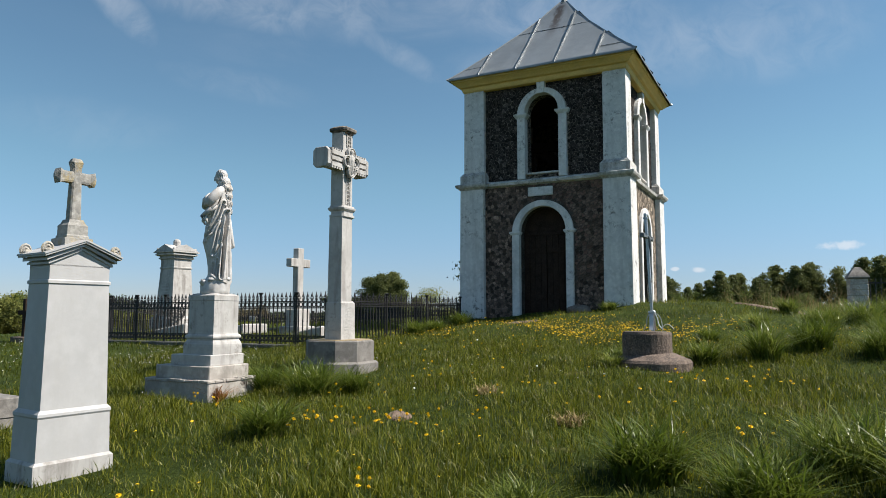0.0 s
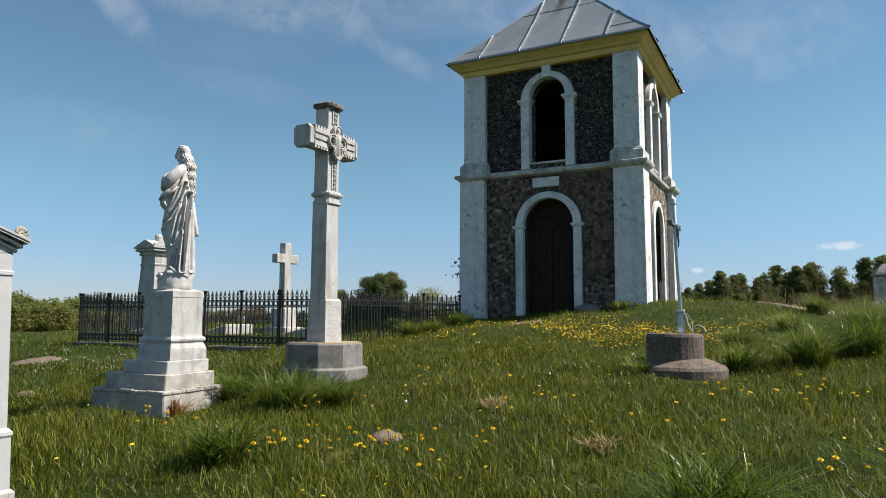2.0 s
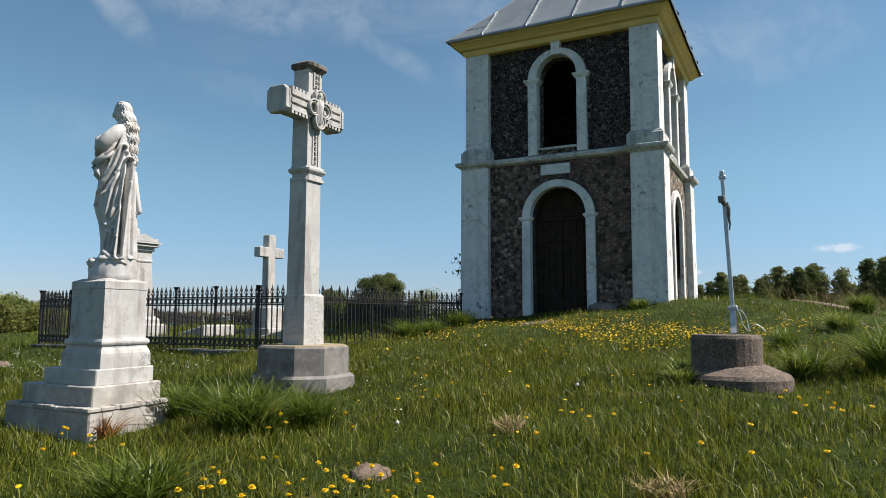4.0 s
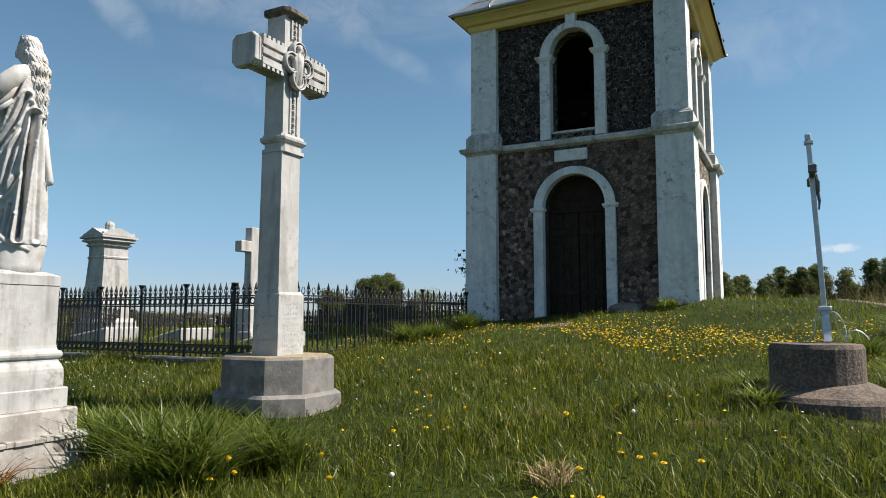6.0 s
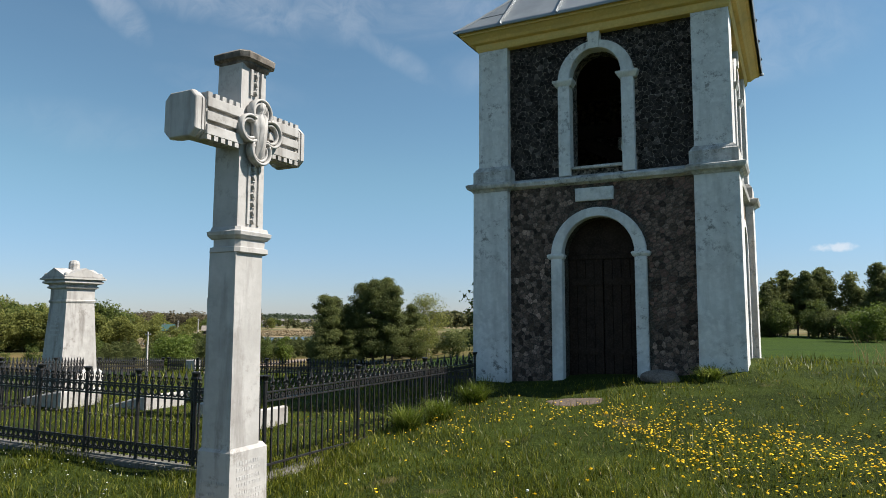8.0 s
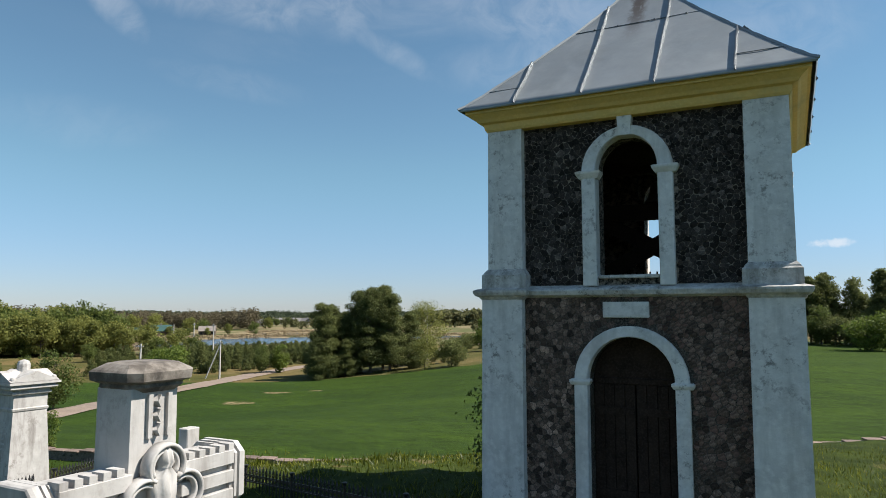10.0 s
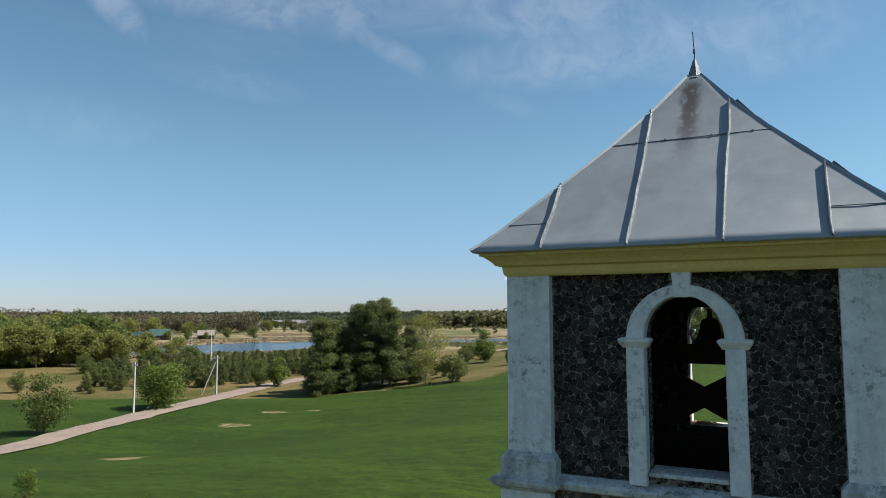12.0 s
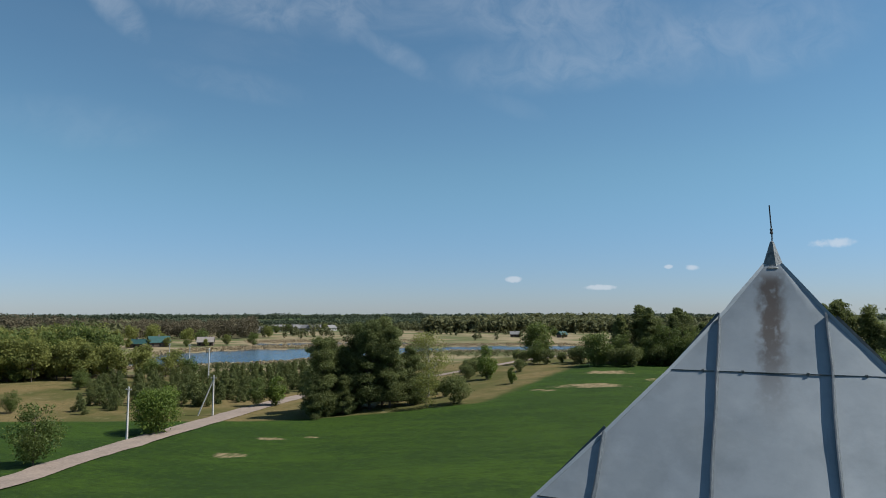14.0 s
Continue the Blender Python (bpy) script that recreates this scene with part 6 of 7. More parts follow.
M_BARK = material("bark", (0.10, 0.075, 0.055), (0.05, 0.04, 0.03), (0.16, 0.125, 0.095), 0.95, scale=3, fine=20, bump=0.6)
M_BIRCH = material("birch_bark", (0.42, 0.40, 0.37), (0.12, 0.11, 0.10), (0.55, 0.53, 0.50), 0.9, scale=2, fine=12, bump=0.3)
M_PINE = leafy("pine_needles", (0.070, 0.088, 0.028), (0.19, 0.205, 0.068), 0.7, 0.5, mid=(0.122, 0.140, 0.046))
M_LEAF = leafy("young_leaves", (0.065, 0.095, 0.016), (0.18, 0.225, 0.04), 0.6, 0.45, mid=(0.11, 0.155, 0.026))
M_LEAF_DARK = leafy("dark_leaves", (0.062, 0.088, 0.020), (0.15, 0.18, 0.042), 0.6, 0.45, mid=(0.10, 0.128, 0.030))
M_LEAF_PALE = leafy("budding_twigs", (0.12, 0.136, 0.036), (0.28, 0.285, 0.075), 0.7, 0.52, mid=(0.19, 0.20, 0.052))
M_WOOD_FAR = leafy("far_wood", (0.075, 0.082, 0.036), (0.15, 0.145, 0.062), 0.8, 0.4, mid=(0.11, 0.112, 0.048))
M_WOOD_BROWN = leafy("bare_far_wood", (0.088, 0.072, 0.046), (0.17, 0.145, 0.082), 0.8, 0.4, mid=(0.125, 0.105, 0.062))
M_WOOD_PINE = leafy("far_pine_wood", (0.045, 0.060, 0.036), (0.08, 0.098, 0.055), 0.8, 0.3, mid=(0.062, 0.078, 0.045))


def leaf_cloud(rng, blobs, count, size, flat=0.5):
    """Small four-sided leaf clumps over the outer part of some ellipsoids."""
    vol = np.array([b[3] * b[4] * b[5] for b in blobs]) ** 0.7
    pick = rng.choice(len(blobs), count, p=vol / vol.sum())
    B = np.array(blobs)[pick]
    d = rng.normal(size=(count, 3))
    d /= np.linalg.norm(d, axis=1, keepdims=True)
    r = rng.uniform(0.30, 1.0, (count, 1)) ** 0.6 * (1 + 0.45 * rng.uniform(0, 1, (count, 1)) ** 4)
    c = B[:, :3] + d * r * B[:, 3:6]
    n = d * (1 - flat) + rng.normal(size=(count, 3)) * 0.55 + np.array((0.0, 0.0, 0.35))
    n /= np.linalg.norm(n, axis=1, keepdims=True)
    a = np.cross(n, rng.normal(size=(count, 3)))
    a /= np.linalg.norm(a, axis=1, keepdims=True)
    b = np.cross(n, a)
    s = size * rng.uniform(0.5, 1.3, (count, 1))
    q = rng.uniform(0.35, 0.8, (count, 1))
    v = np.stack([c - a * s - b * s * q, c + a * s * rng.uniform(0.7, 1.2, (count, 1)), c + b * s * q * 1.3], 1)
    return v.reshape(-1, 3), np.arange(count * 3).reshape(-1, 3)


def tree(name, label, m, height, blobs, leaves, size, leaf_mat, trunk_r=0.2, bark=None, trunk_to=0.85, seed=1, limbs=True, category="tree", group="", lean=0.0):
    rng = np.random.default_rng(seed)
    t = thing(name, m, label, category, group)
    bm = bmesh.new()
    steps = 9
    pts = [(lean * (i / steps) ** 1.5 * height + 0.012 * height * noise.noise((i * 0.7, seed, 0)), 0.012 * height * noise.noise((i * 0.7, seed, 5)), -0.3 + (height * trunk_to + 0.3) * i / steps) for i in range(steps + 1)]
    tube(bm, pts, [trunk_r * (1 - 0.85 * i / steps) for i in range(steps + 1)], 7)
    part("trunk", bm, bark or M_BARK, t)
    if limbs:
        bm = bmesh.new()
        for b in blobs:
            z = max(0.15 * height, b[2] - 0.35 * b[5] - 0.06 * height)
            i = min(steps, max(0, int(z / (height * trunk_to) * steps)))
            p = pts[i]
            tube(bm, (p, ((p[0] + b[0]) / 2, (p[1] + b[1]) / 2, (p[2] + b[2]) / 2 - 0.02 * height), (b[0], b[1], b[2])), (trunk_r * 0.32, trunk_r * 0.22, trunk_r * 0.07), 5)
        part("branching", bm, bark or M_BARK, t)["kind"] = "stuff"
    v, f = leaf_cloud(rng, blobs, leaves, size)
    mesh_np("crown", v, f, leaf_mat, t)
    return t


def blobs_round(rng, h, w, n, low=0.25, narrow=0.0):
    out = []
    for i in range(n):
        f = rng.uniform(low, 0.93)
        env = math.sin(math.pi * min(1, max(0.08, (f - low * 0.6) / (1.08 - low * 0.6)))) ** 0.7 * (1 - narrow * f)
        a, r = rng.uniform(0, 2 * math.pi), w / 2 * env * rng.uniform(0.35, 0.8)
        s = w * 0.25 * rng.uniform(0.6, 1.25) * (0.5 + 0.5 * env)
        out.append((r * math.cos(a), r * math.sin(a), f * h, s, s, s * 0.8))
    return out


def blobs_pine(rng, h, w, n, low=0.3, full=0.165):
    out = []
    for i in range(n):
        f = low + (0.97 - low) * (i + rng.uniform(0, 1)) / n
        env = (1.02 - f) ** 0.55 * (0.75 + 0.25 * math.sin(i * 2.1))
        a, r = rng.uniform(0, 2 * math.pi), w / 2 * env * rng.uniform(0.5, 0.95)
        s = w * full * rng.uniform(0.7, 1.3) * (0.45 + 0.6 * env)
        out.append((r * math.cos(a), r * math.sin(a), f * h, s * 1.2, s * 1.2, s * 0.64))
    out.append((0, 0, h * 0.95, w * 0.07, w * 0.07, h * 0.05))
    return out


def plant(proto, x, y, scale=1.0, turn=0.0, sink=0.0, stretch=1.0):
    ob = copy_thing(proto, Matrix.Identity(4))
    ob.matrix_basis = Matrix.Translation((x, y, gh(x, y) - sink)) @ Matrix.Rotation(turn, 4, "Z") @ Matrix.Diagonal((scale, scale, scale * stretch, 1))
    return ob


R = np.random.default_rng(3)
GROUP_P = "pines on the bank"
# pine clump on the bank beyond the corn
P_A = tree("pine_tree", "dark green broad pine on the grassy bank", pose(-73.0, 86.5, gh(-73.0, 86.5)), 13.4, blobs_pine(np.random.default_rng(1), 13.4, 9.0, 90, 0.05, 0.15), 34000, 0.15, M_PINE, 0.24, seed=1, group=GROUP_P)
P_B = tree("pine_tree", "tall dark green pine with an open crown", pose(-66.5, 92.5, gh(-66.5, 92.5)), 15.8, blobs_pine(np.random.default_rng(2), 15.8, 9.6, 100, 0.10, 0.15), 38000, 0.15, M_PINE, 0.28, seed=2, group=GROUP_P)
P_C = tree("pine_tree", "tall slim pine with a bare lower trunk", pose(-31.0, 160.0, gh(-31.0, 160.0)), 13.5, blobs_pine(np.random.default_rng(3), 13.5, 8.0, 60, 0.28, 0.16), 12000, 0.2, M_PINE, 0.22, seed=3, group="pines along the field edge")
P_D = tree("pine_tree", "broad bushy dark green pine", pose(-26.0, 163.0, gh(-26.0, 163.0)), 12.0, blobs_pine(np.random.default_rng(17), 12.0, 9.0, 64, 0.06, 0.16), 12000, 0.2, M_PINE, 0.22, seed=17, group="pines along the field edge")
for x, y, s, t, proto in ((-74.6, 91.5, 0.98, 1.0, P_A), (-70.8, 95.5, 0.98, 3.0, P_B), (-67.0, 97.5, 1.02, 4.1, P_B), (-63.2, 93.8, 0.90, 5.2, P_B), (-61.0, 97.0, 0.78, 0.6, P_A), (-71.8, 84.2, 0.55, 2.7, P_A), (-71.2, 91.0, 0.86, 5.0, P_A), (-68.5, 87.5, 0.5, 1.3, P_A)):
    plant(proto, x, y, s, t)
birch = tree("birch_tree", "light green birch in young leaf beside the pines", pose(-62.0, 106.0, gh(-62.0, 106.0)), 12.5, blobs_round(np.random.default_rng(4), 12.5, 7.5, 40, 0.2), 7500, 0.15, M_LEAF_PALE, 0.14, M_BIRCH, 0.95, 4)
bush_a = tree("bush", "dark rounded juniper-like bush on the bank", pose(-51.6, 95.6, gh(-51.6, 95.6)), 5.0, blobs_round(np.random.default_rng(5), 5.0, 5.6, 16, 0.12), 4200, 0.17, M_PINE, 0.10, seed=5, category="bush")
bush_b = tree("bush", "half-bare twiggy bush on the bank", pose(-55.2, 92.4, gh(-55.2, 92.4)), 6.0, blobs_round(np.random.default_rng(6), 6.0, 5.2, 18, 0.12), 1900, 0.15, M_LEAF_PALE, 0.08, seed=6, category="bush")
round_a = tree("round_tree", "dense round dark green tree beside the road", pose(-72.8, 200.2, gh(-72.8, 200.2)), 10.0, blobs_round(np.random.default_rng(7), 10.0, 10.5, 30, 0.15), 6000, 0.32, M_LEAF_DARK, 0.25, seed=7)
light_a = tree("young_tree", "light green slender young tree", pose(-60.0, 129.0, gh(-60.0, 129.0)), 7.5, blobs_round(np.random.default_rng(8), 7.5, 5.5, 22, 0.08, 0.4), 4200, 0.2, M_LEAF, 0.12, seed=8)
light_b = tree("shrub", "bright green dense shrub beside the road", pose(-86.1, 64.5, gh(-86.1, 64.5)), 6.8, blobs_round(np.random.default_rng(9), 6.8, 7.4, 30, 0.08), 8500, 0.19, M_LEAF, 0.12, seed=9, category="bush")
dull = tree("shrub", "half-leafed brownish green shrub beside the road", pose(-81.0, 42.1, gh(-81.0, 42.1)), 7.2, blobs_round(np.random.default_rng(10), 7.2, 5.6, 26, 0.08), 6500, 0.15, M_LEAF_DARK, 0.10, seed=10, category="bush")
slim = tree("sapling", "slender bright green sapling beside the churchyard wall", pose(-33.6, 10.4, gh(-33.6, 10.4)), 2.1, blobs_round(np.random.default_rng(11), 2.1, 1.5, 30, 0.05, 0.3), 3000, 0.05, M_LEAF, 0.04, seed=11)
plant(light_a, -50.0, 118.5, 0.45, 1.2)
plant(light_a, -90.0, 95.5, 0.82, 2.2, stretch=0.95)
plant(dull, -92.6, 93.0, 0.75, 0.7)
plant(bush_a, -62.0, 108.0, 0.6, 1.0)
plant(bush_a, -57.5, 104.0, 0.55, 2.0)
for x, y, s in ((-66, 131, 0.7), (-69, 140, 0.8), (-63, 138, 0.62), (-72, 150, 0.7), (-57, 141, 0.6), (-64, 160, 0.8)):
    plant(bush_a, x, y, s, s * 9)
# scrub and young pines beyond the road
small_pine = tree("young_pine", "dense young dark green pine in a thicket", pose(-104.0, 88.0, gh(-104.0, 88.0)), 6.2, blobs_pine(np.random.default_rng(12), 6.2, 5.0, 44, 0.02, 0.15), 4200, 0.16, M_PINE, 0.10, seed=12, limbs=False, group="thicket of young pines")
FRONT = ((-119.0, 77.0), (-110.0, 79.0), (-103.5, 86.0), (-100.0, 98.0), (-101.0, 110.0), (-98.0, 124.0), (-90.0, 140.0))
for depth in range(13):
    for x, y, a in along(FRONT, 2.7 + 0.1 * depth):
        if R.uniform() < 0.12:
            continue
        px, py = x - 4.2 * depth + R.uniform(-1.7, 1.7), y + 3.4 * depth + R.uniform(-1.7, 1.7)
        plant(small_pine, px, py, R.uniform(0.50, 0.74) - 0.016 * depth, R.uniform(0, 6), stretch=R.uniform(0.85, 1.12))
for x, y, s in ((-113, 71, 0.45), (-117, 73, 0.55), (-106, 80, 0.6)):
    plant(small_pine, x, y, s, x)
for x, y, s in ((-128, 62, 0.42), (-126, 66, 0.55), (-150, 96, 0.62), (-152, 99, 0.5), (-138, 60, 0.7)):
    plant(dull, x, y, s, y)
# mixed wood on the left, leafing out
wood_a = tree("wood_tree", "broad light green tree at the edge of the wood", pose(-185, 100, gh(-185, 100)), 12.0, blobs_round(np.random.default_rng(13), 12, 9.5, 24, 0.12), 2600, 0.42, M_LEAF_PALE, 0.2, seed=13, group="wood beyond the meadow")
wood_b = tree("wood_tree", "dark green tree in the wood", pose(-205, 125, gh(-205, 125)), 12.0, blobs_round(np.random.default_rng(14), 12, 9.0, 24, 0.10), 2600, 0.42, M_LEAF_DARK, 0.2, seed=14, group="wood beyond the meadow")
for x, y, s in ((-163, 124, 0.62), (-166, 119, 0.7), (-158, 128, 0.5), (-161, 134, 0.62), (-154, 133, 0.46), (-168, 128, 0.75), (-157, 122, 0.45)):
    plant(wood_a if s > 0.48 else wood_b, x, y, s, x)
EDGE = ((-208.0, 30.0), (-196.0, 62.0), (-188.0, 88.0), (-182.0, 100.0), (-172.0, 112.0), (-170.0, 124.0))
for depth in range(5):
    for x, y, a in along(EDGE, 5.2):
        plant(wood_a if R.uniform() < 0.7 else wood_b, x - 5.5 * depth + R.uniform(-2, 2), y + 3.5 * depth + R.uniform(-2, 2), R.uniform(0.66, 0.98) + 0.05 * depth, R.uniform(0, 6), stretch=R.uniform(0.95, 1.3))
# pines along the far edge of the corn, on towards the right
LINE = ((-38.0, 160.0), (-12.0, 158.0), (14.0, 146.0), (40.0, 128.0), (64.0, 104.0), (84.0, 80.0))
for x, y, a in along(LINE[:5], 1.7):
    proto = P_C if R.uniform() < 0.45 else P_D
    plant(proto, x + R.uniform(-3, 3), y + R.uniform(-1, 9), R.uniform(0.72, 1.08) * (1.0 + 0.14 * S((x + 10) / 30)), R.uniform(0, 6))
for x, y, a in along(LINE[:4], 3.0):
    plant(dull if R.uniform() < 0.6 else bush_a, x + R.uniform(-2, 2), y - 3 + R.uniform(-2, 2), R.uniform(0.95, 1.35), R.uniform(0, 6))
yellow_bush = tree("bush", "rounded yellow-green bush at the field edge", pose(14.2, 124.6, gh(14.2, 124.6)), 6.4, blobs_round(np.random.default_rng(15), 6.4, 8.0, 28, 0.05), 6000, 0.22, M_LEAF, 0.12, seed=15, category="bush")
for x, y, a in along(((-60.0, 158.0), (-44.0, 156.0), (-24.0, 157.0)), 2.6):
    plant(dull if R.uniform() < 0.4 else bush_a, x + R.uniform(-1, 1), y + R.uniform(-2, 4), R.uniform(0.55, 0.95), R.uniform(0, 6))
plant(round_a, -41.0, 150.0, 0.72, 1.0)
plant(bush_a, -36.5, 149.0, 0.9, 1.0)
plant(bush_a, -33.0, 150.0, 1.0, 2.0)
# bramble against the tower's far corner
bramble = tree("bush", "dark bramble bush against the tower's side", pose(-3.2, 0.6, gh(-3.2, 0.6)), 2.5, blobs_round(np.random.default_rng(16), 2.5, 2.1, 44, 0.05), 4200, 0.05, M_LEAF_DARK, 0.03, seed=16, category="bush")

# far woods: uncountable, one object each
def far_wood(name, label, mat, arc, radii, count, height, size, seed, k=14, slim=0.36, shore=None):
    rng = np.random.default_rng(seed)
    a = rng.uniform(radians(arc[0]), radians(arc[1]), count)
    r = rng.uniform(radii[0], radii[1], count) + (0 if shore is None else np.interp(np.degrees(a), SHORE_DEG, shore))
    x, y = r * np.cos(a), r * np.sin(a)
    g = gz(x, y)
    h = height * rng.uniform(0.65, 1.1, count) * (0.8 + 0.4 * np.array([noise.noise((p * 0.006, q * 0.006, seed)) + 0.5 for p, q in zip(x, y)]))
    u = rng.normal(size=(count, k, 3))
    u /= np.linalg.norm(u, axis=2, keepdims=True)
    c = np.stack([x, y, g + h * 0.5], -1)[:, None, :] + u * rng.uniform(0.4, 1.0, (count, k, 1)) * np.stack([h * slim, h * slim, h * 0.5], -1)[:, None, :]
    n = u * 0.6 + rng.normal(size=u.shape) * 0.5 + np.array((0.0, 0.0, 0.4))
    n /= np.linalg.norm(n, axis=2, keepdims=True)
    p = np.cross(n, rng.normal(size=u.shape))
    p /= np.linalg.norm(p, axis=2, keepdims=True)
    q = np.cross(n, p)
    s = (h * size)[:, None, None] * rng.uniform(0.6, 1.3, (count, k, 1))
    v = np.stack([c - p * s - q * s * 0.7, c + p * s, c + q * s], 2).reshape(-1, 3)
    ob = mesh_np(name, v, np.arange(len(v)).reshape(-1, 3), mat)
    return tagged(ob, label, "wood", kind="stuff")


far_wood("far_wood", "distant dark pine forest along the horizon", M_WOOD_PINE, (60, 190), (1650, 2100), 4500, 13, 0.17, 31, 32, 0.5)
far_wood("far_wood", "distant dark pine forest behind the village", M_WOOD_PINE, (85, 141), (850, 1050), 2400, 10, 0.13, 32, 44)
far_wood("far_wood", "brownish leafing wood on the far shore", M_WOOD_BROWN, (133, 158), (500, 680), 700, 15.5, 0.045, 33, 230, 0.28)
far_wood("far_wood", "leafing wood beside the lake houses", M_WOOD_FAR, (143.2, 159), (450, 560), 420, 11, 0.13, 42, 60)
far_wood("far_wood", "scattered willows on the far shore", M_WOOD_FAR, (121, 136), (490, 600), 70, 6, 0.13, 43, 60)
far_wood("far_wood", "scattered willows in the marsh", M_WOOD_FAR, (90, 119), (455, 600), 70, 5, 0.13, 44, 60)
far_wood("far_wood", "leafing wood behind the marsh", M_WOOD_FAR, (85, 119), (600, 790), 1500, 13.5, 0.15, 34, 44)
far_wood("far_wood", "trees between the village houses", M_WOOD_FAR, (119, 137), (640, 800), 300, 8, 0.16, 39, 40)
far_wood("far_wood", "leafing wood behind the meadow", M_LEAF_PALE, (144.6, 166), (228, 370), 460, 13.5, 0.04, 40, 480, 0.30)
far_wood("shore_scrub", "grey-green scrub and reed on the near shore", M_WOOD_FAR, (100, 143), (-45, -12), 420, 2.2, 0.12, 35, 40, 0.7, SHORE_IN)
M_REED = leafy("dry_reed", (0.20, 0.155, 0.09), (0.34, 0.27, 0.17), 0.9, 0.2, mid=(0.27, 0.21, 0.125))
far_wood("reed_bed", "pale dry reeds along the water", M_REED, (98, 144), (-9, 3), 1100, 1.2, 0.3, 36, 16, 0.9, SHORE_IN)
far_wood("reed_bed", "pale dry reeds on the far shore", M_REED, (98, 144), (4, 32), 2600, 1.1, 0.3, 37, 14, 0.9, SHORE_OUT)
far_wood("reed_bed", "reedy spit dividing the water", M_REED, (119, 134), (440, 470), 900, 1.1, 0.3, 41, 14, 0.9)
far_wood("far_wood", "wood closing the view behind the churchyard", M_WOOD_FAR, (190, 420), (160, 330), 900, 12, 0.16, 38, 30)


# village houses beyond the lake
M_WALLPALE = material("pale_house_wall", (0.36, 0.34, 0.31), scale=0.6, fine=4, bump=0.1)
M_ROOFGREY = material("grey_slate_roof", (0.17, 0.16, 0.155), scale=0.5, fine=4, bump=0.1)
M_ROOFGREEN = material("green_metal_roof", (0.015, 0.06, 0.055), scale=0.5, fine=4, bump=0.1)
M_ROOFBROWN = material("brownish_slate_roof", (0.22, 0.19, 0.165), scale=0.5, fine=4, bump=0.1)
M_WALLDARK = material("dark_timber_wall", (0.10, 0.07, 0.05), scale=0.6, fine=4, bump=0.1)
M_GLASSDARK = material("dark_window", (0.02, 0.025, 0.03), rough=0.2, bump=0)


def house(x, y, w, d, h, turn, wall_mat, roof_mat, label):
    t = thing("house", pose(x, y, gh(x, y), 0, 0, turn), label, "house", "village by the lake")
    bm = bmesh.new()
    box(bm, -w / 2, w / 2, -d / 2, d / 2, -0.5, h)
    part("wall", bm, wall_mat, t)
    bm = bmesh.new()
    pr = [(-d / 2 - 0.5, h - 0.1), (0, h + d * 0.42), (d / 2 + 0.5, h - 0.1), (d / 2 + 0.5, h + 0.1), (0, h + d * 0.42 + 0.25), (-d / 2 - 0.5, h + 0.1)]
    loft(bm, [[(xx, yy, z) for yy, z in pr] for xx in (-w / 2 - 0.4, w / 2 + 0.4)])
    loft(bm, [[(xx, -d / 2, h - 0.05), (xx, 0, h + d * 0.41), (xx, d / 2, h - 0.05)] for xx in (-w / 2, w / 2)])
    roof = part("roof", bm, roof_mat, t)
    bm = bmesh.new()
    box(bm, -0.4, 0.4, -0.4, 0.4, h + d * 0.3, h + d * 0.55)
    part("chimney", bm, M_ROOFGREY, roof)
    for i in range(3):
        bm = bmesh.new()
        xx = -w / 2 + w * (i + 0.5) / 3
        box(bm, xx - 0.55, xx + 0.55, -d / 2 - 0.03, -d / 2 + 0.05, h * 0.3, h * 0.75)
        part("window", bm, M_GLASSDARK, t)
    return t


house(-325.4, 253.3, 9, 6, 2.0, 20, M_WALLDARK, M_ROOFGREEN, "low house with a green metal roof by the lake")
house(-322.2, 265.0, 11, 8, 2.4, 60, M_WALLDARK, M_ROOFGREEN, "dark timber house with a steep green roof")
house(-305.2, 283.7, 9, 6.5, 2.2, 40, M_WALLDARK, M_ROOFBROWN, "timber house with a brownish grey roof by the lake")
for x, y, w, d, h, a in ((-417, 452, 9, 7, 3.0, 20), (-446, 512, 12, 8, 3.2, 70), (-436, 520, 11, 8, 3.4, 15), (-424, 516, 13, 8, 3.2, 50), (-412, 512, 10, 8, 3.4, 0), (-430, 548, 11, 7, 3.0, 35), (-405, 540, 10, 7, 3.0, 80), (-462, 520, 9, 7, 2.8, 10), (-372, 545, 9, 7, 3.0, 30), (-352, 552, 10, 7, 3.0, 60)):
    house(x, y, w, d * 0.9, h * 0.9, a, M_WALLPALE, M_ROOFGREY, "pale village house with a grey roof")
house(-185, 470, 7, 5, 2.0, 20, M_WALLDARK, M_ROOFGREY, "small hut in the marsh meadow")
house(-152, 480, 6, 5, 2.0, 60, M_WALLDARK, M_ROOFGREEN, "small hut with a green roof in the marsh meadow")
